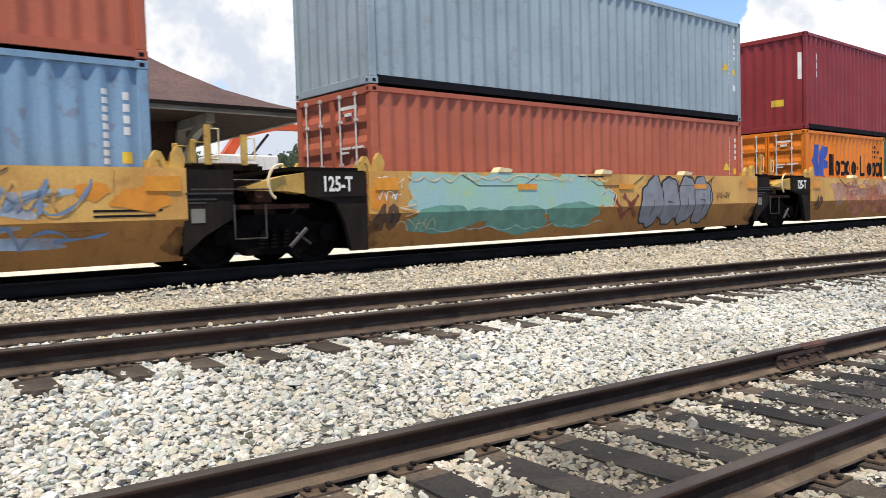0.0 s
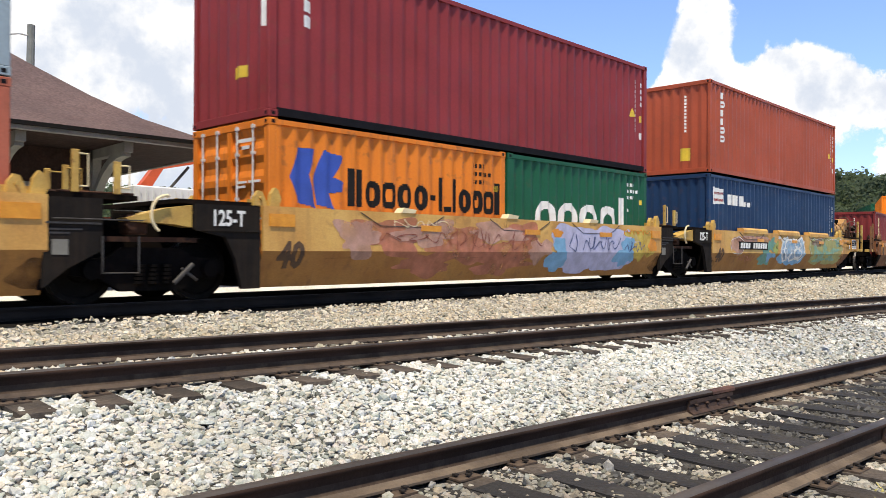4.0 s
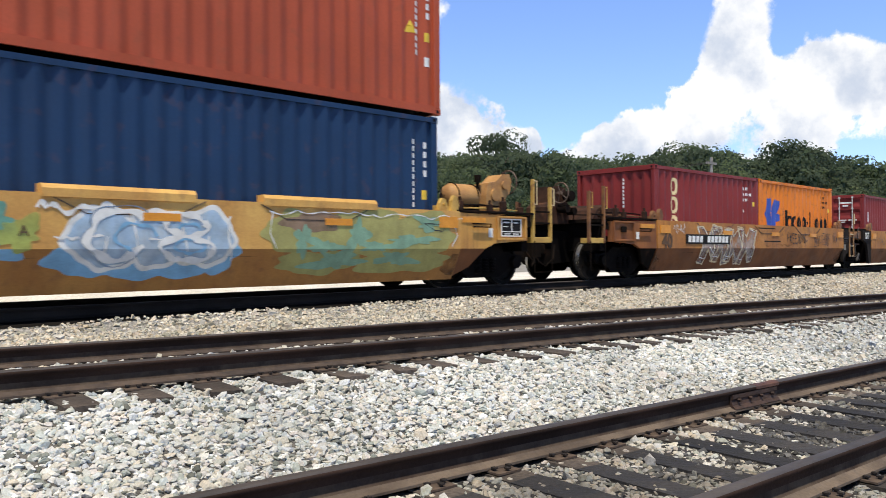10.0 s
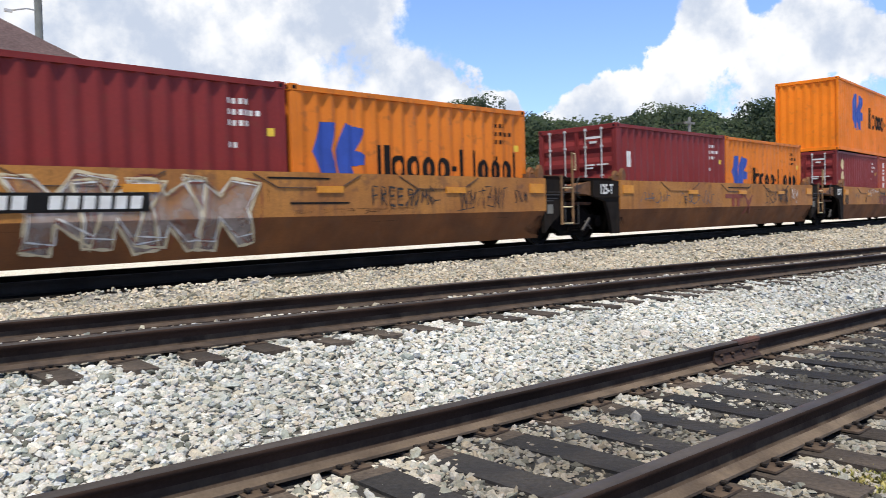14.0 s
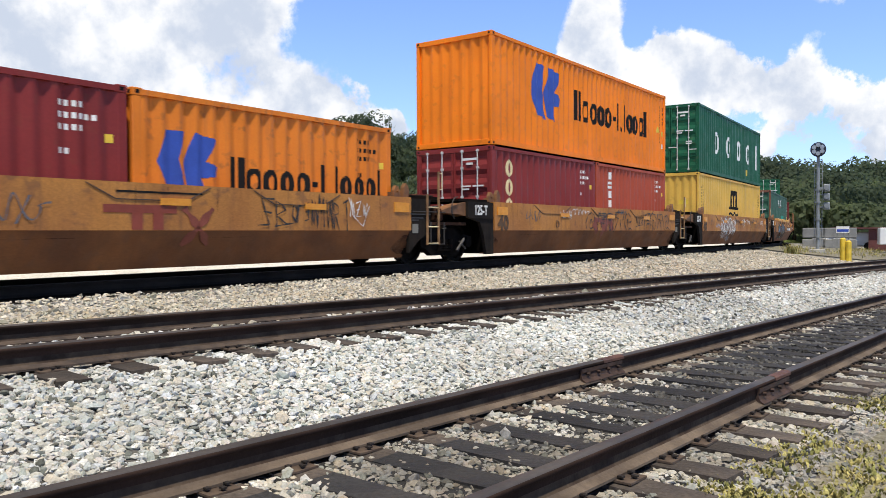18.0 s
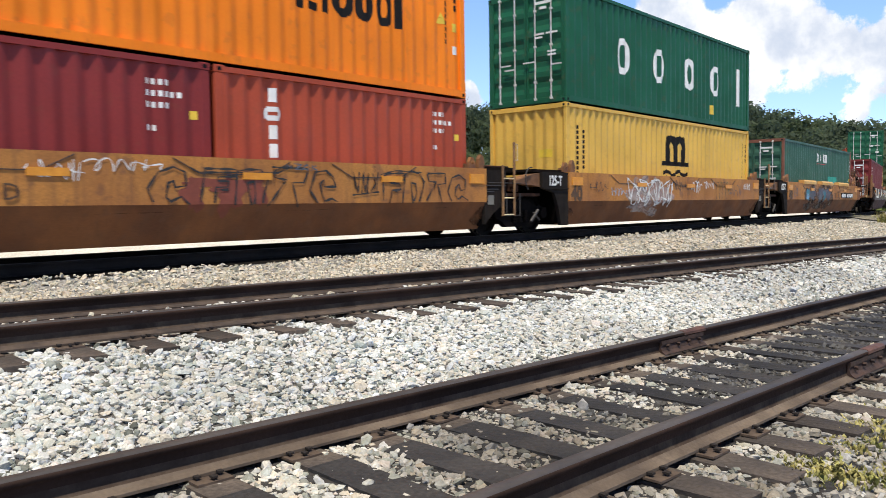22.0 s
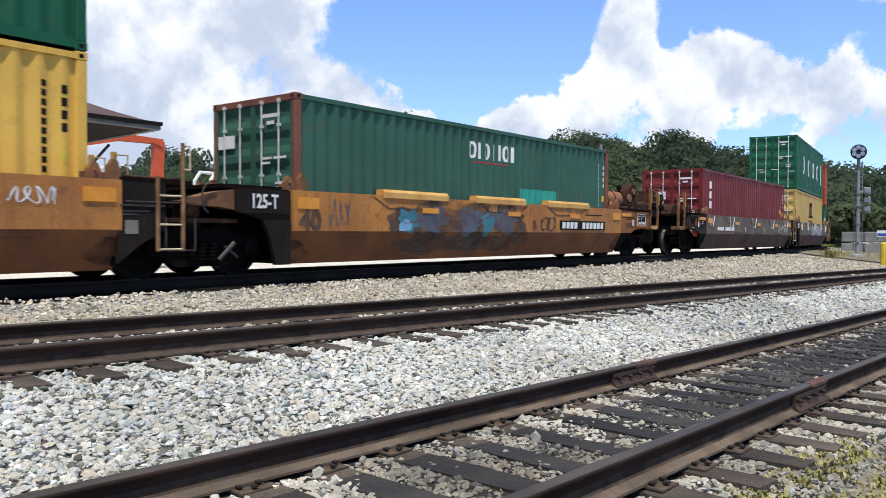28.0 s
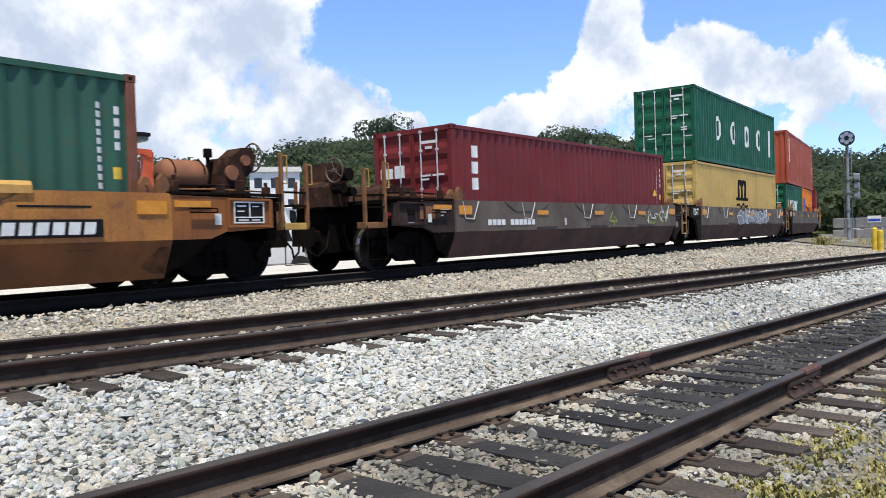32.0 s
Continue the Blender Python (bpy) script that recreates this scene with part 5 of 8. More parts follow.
def round_ring(c, mtl, x, z, w, h, t):
    """A plain rounded ring of paint on the ribs."""
    bm = bmesh.new()
    n = max(int(h / 0.03), 8)
    cx, cz, k = x + w / 2, z + h / 2, 2.6
    half = lambda v, a, b: a * max(1 - abs(v / b) ** k, 0.0) ** (1 / k) if abs(v) < b else 0.0
    for i in range(n):
        z0, z1 = z + h * i / n, z + h * (i + 1) / n
        v = (z0 + z1) / 2 - cz
        o, q = half(v, w / 2, h / 2), half(v, w / 2 - t, h / 2 - t)
        if o < 0.01: continue
        for a, b in (((cx - o, cx - q), (cx + q, cx + o)) if q > 0.005 else ((cx - o, cx + o),)): ribbed(bm, a, b, z0, z1, near_wall, 0.004)
    return part("brand_ring", bm, M[mtl], c)


def hollow(c, mtl, x, z_top, n, w, hgt, gap, t=0.07):
    """A column of plain rounded rings in place of large letters."""
    for k in range(n): round_ring(c, mtl, x, z_top - (hgt + gap) * k - hgt, w, hgt, t)


def forms(c, mtl, x, z, h, kinds, t, gap):
    """A row of plain stems and rings."""
    for kind, w in kinds:
        if kind == "o": round_ring(c, mtl, x, z, w, h, t)
        else: bar(c, M[mtl], x, x + w, z, z + h, "brand_bar")
        x += w + gap


def stack(c, mtl, x, z_top, kinds, w, hgt, gap, t):
    """A column of plain bars and rings."""
    for k, kind in enumerate(kinds):
        z = z_top - (hgt + gap) * k - hgt
        if kind == "o": round_ring(c, mtl, x, z, w, hgt, t)
        else: bar(c, M[mtl], x + w * 0.3, x + w * 0.7, z, z + hgt, "brand_bar")


def column(c, mtl, x, z_top, n, w, hgt, gap, name="lettering"):
    bar(c, M[mtl], [x] * n, [x + w] * n, [z_top - (hgt + gap) * k - hgt for k in range(n)], [z_top - (hgt + gap) * k for k in range(n)], name)


HC, SC = 2.896, 2.591


def emblem_hl(c, x, z, k):
    """Two slanted blue forms side by side, like bent arrows."""
    w = 1.22 * k
    left = [(0.15, 1.0), (0.45, 1.0), (0.33, 0.55), (0.48, 0.0), (0.16, 0.08), (0.0, 0.50)]
    right = [(0.60, 1.0), (0.98, 0.92), (0.80, 0.55), (1.0, 0.47), (0.96, 0.30), (0.72, 0.28), (0.82, 0.0), (0.50, 0.06), (0.42, 0.50)]
    for o, label in ((left, "blue slanted emblem"), (right, "blue notched emblem")):
        shape(c, M["logo_blue"], [[(x + a * w, z + b * 1.06 * k) for a, b in o]], "emblem", label)


def hl_name(c, x, z, k):
    """A long name as plain forms: tall bars and low square rings."""
    for kind, w in (("t", 0.13), ("t", 0.13), ("o", 0.34), ("o", 0.34), ("o", 0.34), ("o", 0.34), ("d", 0.18), ("t", 0.13), ("d", 0.16), ("t", 0.12), ("o", 0.34), ("o", 0.30), ("o", 0.30), ("t", 0.13)):
        if kind == "t": bar(c, M["ink"], x, x + w * k, z, z + 0.64 * k, "brand_bar")
        elif kind == "d": bar(c, M["ink"], x, x + w * k, z + (0.0 if w < 0.17 else 0.2) * k, z + (0.1 if w < 0.17 else 0.3) * k, "brand_bar")
        else: round_ring(c, "ink", x, z, w * k, 0.46 * k, 0.105 * k)
        x += (w + 0.055) * k


def emblem_m(c, x, z, k, kz):
    """Three black legs under two round shoulders, over two wavy lines."""
    for a, b in ((0.0, 0.60), (0.42, 1.04)):
        bm = bmesh.new()
        for i in range(16):
            z0, z1 = 0.55 + 0.03 * i, 0.55 + 0.03 * (i + 1)
            v = (z0 + z1) / 2 - 0.62
            cx, o = (a + b) / 2, (b - a) / 2
            q = o if v < 0 else o * max(1 - (v / 0.40) ** 2.4, 0.0) ** (1 / 2.4) if v < 0.40 else 0.0
            p = o - 0.2 if v < 0 else (o - 0.2) * max(1 - (v / 0.17) ** 2, 0.0) ** 0.5 if v < 0.17 else 0.0
            if q < 0.02: continue
            for l, r in (((cx - q, cx - p), (cx + p, cx + q)) if p > 0.01 else ((cx - q, cx + q),)): ribbed(bm, x + l * k, x + r * k, z + z0 * kz, z + z1 * kz, near_wall, 0.004 if a == 0 else 0.0055)
        part("emblem", bm, M["ink"], c, "black round-shouldered emblem")
    for a in (0.0, 0.41, 0.82): bar(c, M["ink"], x + a * k, x + (a + 0.215) * k, z, z + 0.56 * kz, "emblem_leg")
    bar(c, M["ink"], x - 0.10 * k, x + 1.14 * k, z - 0.05, z + 0.08, "emblem_foot")
    for d in (0.0, -0.19):
        top_ = [(x + k * (-0.06 + 1.16 * i / 24), z - 0.22 + d + 0.06 * math.sin(4 * math.pi * i / 24)) for i in range(25)]
        shape(c, M["ink"], [top_ + [(p, q - 0.11) for p, q in top_[::-1]]], "emblem_wave")


def far_doors(label, colour, h, **kw): return container(label, colour, 12.19, h, "doors", **kw)


def block20(label, colour, s, front="blind", h=SC):
    c = container(label, colour, 6.058, h, front)
    load(c, s + 3.03)
    return c


UNITS = []


def unit(s_left, *args, **kw):
    u = well_unit(*args, **kw)
    RIDE.append((u, s_left + 6.10, -0.10, 6.0))
    UNITS.append((u, s_left))
    return u


SA, SB, SCC, SD, SE, SF, SG, SH, SI, SJ, SK, SL, SM, SN = -8.58, 7.3, 23.3, 39.3, 59.15, 74.95, 91.1, 107.17, 123.12, 143.06, 158.37, 173.76, 189.2, 207.7
Y = "yellow well car of a container train, "
ua = unit(SA, Y + "with blue graffiti", "well_pale")
ub = unit(SB, Y + "with mint green graffiti", "well_pale")
uc = unit(SCC, Y + "with pink and lilac graffiti", "well_pale")
ud = unit(SD, Y + "with blue-green graffiti", "well_pale", right="coupler")
ue = unit(SE, Y + "with silver graffiti", "well_yellow", left="coupler", plate=False)
uf = unit(SF, Y + "with black tags", "well_yellow")
ug = unit(SG, Y + "with dark tags", "well_yellow")
uh = unit(SH, Y + "with pale graffiti", "well_yellow")
ui = unit(SI, Y + "with blue graffiti", "well_yellow", right="coupler")
uj = unit(SJ, "brown-grey well car with brake gear and white number", "well_grey", left="coupler", plate=False)
uk = unit(SK, "brown-grey weathered well car of the train", "well_grey")
ul = unit(SL, "brown-grey weathered well car far back in the train", "well_grey")
um = unit(SM, "brown-grey weathered well car far back in the train", "well_grey", right="coupler")
un = unit(SN, Y + "far back in the train", "well_yellow", left="coupler", plate=False)

TRUCKS = []
for s in (SA - 1.8, (SA + SB + 12.19) / 2, (SB + SCC + 12.19) / 2, (SCC + SD + 12.19) / 2, SD + 12.19 + 1.35, SE - 1.35, (SE + SF + 12.19) / 2, (SF + SG + 12.19) / 2, (SG + SH + 12.19) / 2, (SH + SI + 12.19) / 2,
          SI + 12.19 + 1.35, SJ - 1.35, (SJ + SK + 12.19) / 2, (SK + SL + 12.19) / 2, (SL + SM + 12.19) / 2, SM + 12.19 + 1.35, SN - 1.35):
    t = truck()
    RIDE.append((t, s, 0.0, 0.9))
    TRUCKS.append(t)

# the loads
c = container("pale blue steel shipping container with white code column", "sky", 12.19, SC); load(c, SA + 6.095); plates(c, 1)
c = container("brick red steel shipping container, upper of two", "red", 12.19, SC); load(c, SA + 6.095, BASE + SC + 0.02); plates(c, 2)
c = far_doors("brick red shipping container with closed doors and lock rods", "red", SC); load(c, SB + 6.095); plates(c, 3); door_marks(c, SC, 3)
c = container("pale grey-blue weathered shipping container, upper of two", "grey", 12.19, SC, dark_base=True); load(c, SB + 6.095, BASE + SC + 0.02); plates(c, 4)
c = block20("orange shipping container with blue emblem and black lettering", "orange_old", SCC, "doors"); door_marks(c, SC, 5); emblem_hl(c, -2.6, 1.15, 0.95); hl_name(c, -1.35, 1.22, 1.05); plates(c, 5, "ink")
c = block20("green shipping container with large white block lettering", "green", SCC + 6.13); 
for x in (-1.98, -1.08, -0.18, 0.70): round_ring(c, "white", x, 0.76, 0.76, 0.84, 0.19)
bar(c, M["white"], 1.58, 1.86, 0.76, 1.85, "brand_bar"); plates(c, 6)
c = container("maroon shipping container with white lettering, upper of two", "maroon", 12.19, HC, dark_base=True); load(c, SCC + 6.095, BASE + SC + 0.02); plates(c, 7, h=HC)
column(c, "white", -5.4, 2.3, 3, 0.16, 0.2, 0.06, "brand_bars"); bar(c, M["white"], -1.05, -0.95, 1.5, 2.3, "code_column", "end"); bar(c, M["label_yellow"], -0.5, -0.1, 0.75, 0.95, "warning_label", "end")
c = container("navy blue shipping container with striped flag and white lettering", "blue", 12.19, HC); load(c, SD + 6.095, BASE); plates(c, 8, h=HC)
shape(c, M["white"], [[(-5.75, 1.95), (-4.85, 2.0), (-4.95, 2.45), (-5.75, 2.5)]], "flag", "white striped flag")
bar(c, M["logo_red"], [-5.72, -5.7], [-4.9, -4.95], [2.06, 2.27], [2.14, 2.35], "flag_stripe"); letters(c, "white", -4.7, 1.98, 2.32, [0.42, 0.36, 0.40, (0.13, 0.45), (0.08, 0.45), (0.14, 0.45), (0.13, 0.45)], 0.06, "brand_bars")
c = container("rust red shipping container with white upright lettering, upper of two", "rust", 12.19, HC); load(c, SD + 6.18, BASE + HC + 0.05); plates(c, 9, h=HC)
stack(c, "white", -5.35, 2.60, "todtoo".replace("d", "t"), 0.34, 0.21, 0.065, 0.075); bar(c, M["label_yellow"], -0.55, -0.2, 0.4, 0.8, "warning_label", "end"); digits(c, M["white"], -0.4, 1.3, 2.5, 11, 0.06, wall="end")
c = block20("maroon shipping container with cream upright lettering", "dark_red", SE); hollow(c, "gold", -2.2, 2.30, 3, 0.34, 0.45, 0.05, 0.085); plates(c, 10); digits(c, M["white"], -0.3, 1.2, 2.3, 11, 0.05, wall="end")
c = block20("orange shipping container with blue emblem and black lettering", "orange_old", SE + 6.13); emblem_hl(c, -2.6, 1.0, 0.95); hl_name(c, -1.2, 1.05, 0.98); plates(c, 11, "ink")
c = block20("maroon shipping container with closed doors and white marks", "dark_red", SF, "doors"); door_marks(c, SC, 12); bar(c, M["white"], -2.55, -2.3, 1.5, 1.9, "data_label"); plates(c, 12)
c = block20("orange shipping container with blue emblem and black lettering", "orange_old", SF + 6.13); emblem_hl(c, -2.6, 1.0, 0.95); hl_name(c, -1.2, 1.05, 0.98); plates(c, 13, "ink")
c = block20("dark red shipping container with closed doors and cream lettering", "dark_red", SG, "doors"); door_marks(c, SC, 14); hollow(c, "gold", -2.3, 2.28, 3, 0.34, 0.45, 0.05, 0.085); plates(c, 14)
c = block20("rusty red shipping container with white upright lettering", "red_oxide", SG + 6.13); stack(c, "white", -2.1, 2.33, "totto", 0.34, 0.23, 0.075, 0.08); plates(c, 15)
c = container("bright orange shipping container with large blue emblem, upper of two", "orange", 12.19, HC); load(c, SG + 6.095, BASE + SC + 0.02); plates(c, 16, "ink", HC); emblem_hl(c, -4.05, 0.95, 1.42); hl_name(c, -1.45, 1.15, 1.42)
c = container("yellow shipping container with black emblem", "yellow", 12.19, HC); load(c, SH + 6.095); plates(c, 17, "ink", HC); emblem_m(c, -0.62, 1.52, 1.42, 0.86); column(c, "ink", -5.55, 2.35, 13, 0.085, 0.085, 0.045, "code_column"); column(c, "ink", -5.25, 2.25, 8, 0.085, 0.085, 0.045, "code_column")
bar(c, M["label_yellow"], -0.75, -0.35, 1.55, 1.75, "warning_label", "end")
c = far_doors("green shipping container with white block lettering, upper of two", "green", HC); load(c, SH + 6.095, BASE + HC + 0.02); door_marks(c, HC, 18); round_ring(c, "white", -3.5, 0.98, 0.66, 0.98, 0.17); round_ring(c, "white", -1.35, 0.98, 0.66, 0.98, 0.17)
round_ring(c, "white", 0.75, 0.98, 0.66, 0.98, 0.17); round_ring(c, "white", 2.75, 0.98, 0.66, 0.98, 0.17); bar(c, M["white"], 5.0, 5.3, 0.8, 2.1, "brand_bars"); bar(c, M["label_yellow"], 2.6, 3.0, 0.35, 0.65, "warning_label")
RUSTY = mat("rust_brown_corner_steel", (0.20, 0.075, 0.045), scale=3, rough=0.7)
c = far_doors("dark green shipping container with white lettering on side and doors", "teal", HC, rail=RUSTY); load(c, SI + 6.095); plates(c, 19, h=HC); door_marks(c, HC, 19)
forms(c, "white", -0.85, 2.14, 0.38, (("o", 0.24), ("t", 0.09), ("o", 0.22), ("t", 0.08), ("t", 0.10), ("o", 0.22), ("t", 0.09)), 0.065, 0.13); bar(c, M["logo_red"], -0.7, 0.8, 2.04, 2.07, "underline"); bar(c, mat("bright_teal_patch", (0.03, 0.36, 0.28)), 1.25, 3.1, 0.95, 1.52, "paint_patch")
bar(c, M["white"], 0.55, 1.05, 2.0, 2.25, "brand_bars", "door")
c = far_doors("dark red shipping container with white lettering on side and doors", "wine", HC); load(c, SJ + 6.095); plates(c, 20, h=HC); door_marks(c, HC, 20); column(c, "white", -5.35, 2.45, 3, 0.26, 0.28, 0.1, "brand_bars")
bar(c, M["white"], [0.25, 0.62], [0.55, 1.0], [1.75, 1.75], [2.05, 2.0], "brand_bars", "door")
c = far_doors("pale yellow shipping container with closed doors and black emblem", "pale_yellow", HC); load(c, SK + 6.095); plates(c, 21, "ink", HC); door_marks(c, HC, 21); emblem_m(c, -0.62, 1.52, 1.42, 0.86)
c = far_doors("green shipping container with white block lettering, upper of two", "green", HC); load(c, SK + 6.095, BASE + HC + 0.02); door_marks(c, HC, 22); round_ring(c, "white", -3.5, 0.98, 0.66, 0.98, 0.17); round_ring(c, "white", -1.35, 0.98, 0.66, 0.98, 0.17); round_ring(c, "white", 0.75, 0.98, 0.66, 0.98, 0.17); round_ring(c, "white", 2.75, 0.98, 0.66, 0.98, 0.17); bar(c, M["white"], 5.0, 5.3, 0.8, 2.1, "brand_bars")
c = block20("green shipping container with white lettering", "green", SL, "doors"); door_marks(c, SC, 23); forms(c, "white", -1.7, 1.0, 0.75, (("o", 0.6),) * 4, 0.15, 0.16)
c = block20("orange shipping container with blue emblem and black lettering", "orange", SL + 6.13); emblem_hl(c, -2.6, 1.0, 0.95); hl_name(c, -1.2, 1.05, 0.98)
c = container("rust red shipping container, upper of two", "rust", 12.19, HC); load(c, SL + 6.095, BASE + SC + 0.02); column(c, "white", -5.15, 2.5, 6, 0.22, 0.17, 0.05, "brand_bars"); plates(c, 24, h=HC)
c = far_doors("maroon shipping container with closed doors", "maroon", HC); load(c, SM + 6.095); plates(c, 25, h=HC)
c = container("green shipping container, far back in the train", "green", 12.19, HC); load(c, SN + 6.095); plates(c, 26, h=HC)


# ---------------------------------------------------------------- paint on the cars' sides
def bubbles(u, fill, line, x0, x1, z0, z1, n, seed, edge=0.05, marks=True):
    """A row of fat rounded forms in one colour with dark edges, wordless."""
    r = random.Random(seed)
    w = (x1 - x0) / n
    spots = [(x0 + w * (k + 0.5), (z0 + z1) / 2 + r.uniform(-0.03, 0.03), w * 0.60, (z1 - z0) * 0.54) for k in range(n)]
    patch(u, line, [(a, b, c + edge, d + edge) for a, b, c, d in spots], "graffiti_outline", y=0.004, rough=0.10)
    patch(u, fill, spots, "graffiti_fill", y=0.010, rough=0.10)
    if marks:
        for k, (a, b, c, d) in enumerate(spots):
            stroke(u, line, [(a + c * (0.93 + 0.1 * math.sin(4 * f + k)), b - d * 0.9 + 1.8 * d * f) for f in [i / 10 for i in range(11)]], 0.035, 0.0165)
            if k % 2: stroke(u, line, [(a - c * 0.25, b), (a + c * 0.35, b - 0.02)], 0.028, 0.0165)
            if k % 3 != 1: stroke(u, line, [(a + 0.02 * k, b - d * 0.65), (a + 0.05, b + d * (0.1 + 0.2 * (k % 2)))], 0.028, 0.0165)


def ring(u, colour, cx, cz, rx, rz, seed, wid=0.03, turn=1.0, y=0.016, name="graffiti_line"):
    """One closed or open wobbling stroke."""
    r = random.Random(seed)
    p1, p2, a0 = r.uniform(0, 6.28), r.uniform(0, 6.28), r.uniform(0, 6.28)
    pts = []
    for k in range(34):
        t = a0 + 2 * math.pi * turn * k / 33
        e = 1 + 0.12 * math.sin(2 * t + p1) + 0.07 * math.sin(5 * t + p2)
        pts.append((cx + rx * e * math.cos(t), cz + rz * e * math.sin(t)))
    stroke(u, colour, pts, wid, y, name)


def stroke(u, colour, pts, wid=0.03, y=0.014, name="graffiti_line", label=""):
    """One ribbon of paint through the points, bent at the fold."""
    lo, hi = SILL_LOW + 0.05, SILL_TOP - 0.03
    fine = []
    for (ax, az), (bx, bz) in zip(pts, pts[1:]):
        n = max(int(math.hypot(bx - ax, bz - az) / 0.05), 1)
        fine += [(ax + (bx - ax) * i / n, min(max(az + (bz - az) * i / n, lo), hi)) for i in range(n)]
    fine.append((pts[-1][0], min(max(pts[-1][1], lo), hi)))
    bm = bmesh.new()
    last = None
    for i, (x, z) in enumerate(fine):
        (ax, az), (bx, bz) = fine[max(i - 1, 0)], fine[min(i + 1, len(fine) - 1)]
        dx, dz = bx - ax, bz - az
        l = math.hypot(dx, dz)
        if l < 1e-5: continue
        w = wid / 2 * (0.75 + 0.35 * math.sin(i * 0.9 + ax * 3))
        nx, nz = -dz / l * w, dx / l * w
        now = [bm.verts.new((x + s * nx, min(bend_y(z), bend_y(z + s * nz)) - y, z + s * nz)) for s in (-1, 1)]
        if last: bm.faces.new((last[0], now[0], now[1], last[1]))
        last = now
    part(name, bm, SPRAY[colour], u, label)


def wave(u, colour, x0, x1, z, amp, n, seed, wid=0.028):
    r = random.Random(seed)
    pts, x = [], x0
    while x < x1:
        w, d = r.uniform(0.25, 0.8) * (x1 - x0) / n, amp * r.uniform(0.3, 1.0) * r.choice((-1, 1))
        pts += [(x + w * k / 7, z + d * math.sin(math.pi * k / 7)) for k in range(7)]
        x += w
    stroke(u, colour, pts, wid)


def tag(u, colour, x0, x1, z0, z1, n, seed, wid=0.022):
    """A quick wordless scribble: one looping line, with a few crossing strokes."""
    r = random.Random(seed)
    w, h, zc = (x1 - x0) / n, z1 - z0, (z0 + z1) / 2
    a1, a2, p1, p2 = r.uniform(0.8, 1.2), r.uniform(1.6, 2.6), r.uniform(0, 6.28), r.uniform(0, 6.28)
    m = n * 14
    pts = []
    for i in range(m + 1):
        f = i / m
        t = 2 * math.pi * n * f
        e = 0.55 + 0.45 * math.sin(1.7 * n * f + p1)
        pts.append((x0 + (x1 - x0) * f + w * 0.45 * math.sin(a1 * t + p2) * e, zc + h * 0.5 * (0.62 * math.sin(0.93 * t + p1) + 0.38 * math.sin(a2 * t * 0.61 + p2))))
    stroke(u, colour, pts, wid, 0.014, "tag_stroke")
    for k in range(max(n // 2, 1)):
        x, d = r.uniform(x0, x1), r.uniform(-0.3, 0.5) * w
        stroke(u, colour, [(x, z0 + h * r.uniform(-0.1, 0.2)), (x + d, z1 + h * r.uniform(-0.15, 0.1))], wid, 0.0146, "tag_stroke")


def shards(u, fill, line, x0, x1, z0, z1, n, seed, edge=0.04):
    """Tall jagged forms side by side with a dark edge, wordless."""
    r = random.Random(seed)
    w = (x1 - x0) / n
    for k in range(n):
        a, b = x0 + w * k - 0.08, x0 + w * (k + 1) + 0.08
        j = lambda s: r.uniform(-s, s)
        o = [(a + j(0.1), z0 + j(0.06)), (a + w * 0.4 + j(0.1), z0 + j(0.08)), (a + w * 0.5, z0 + (z1 - z0) * 0.35 + j(0.08)), (b - w * 0.2 + j(0.1), z0 + j(0.08)), (b + j(0.12), z0 + j(0.05)), (b + j(0.1), (z0 + z1) / 2 + j(0.1)), (b + 0.1 + j(0.15), z1 + j(0.06)), (b - w * 0.35 + j(0.1), z1 + j(0.08)), (a + w * 0.45 + j(0.1), z1 - (z1 - z0) * 0.25 + j(0.08)), (a + w * 0.2 + j(0.1), z1 + j(0.05)), (a - 0.15 + j(0.1), z1 + j(0.08)), (a + j(0.08), (z0 + z1) / 2)]
        if fill:
            bm = bmesh.new()
            outline_on_side(bm, o, 0.008 + 0.0006 * k)
            part("graffiti_fill", bm, SPRAY[fill], u)
        stroke(u, line, o + o[:1], edge, 0.0155, "graffiti_line")


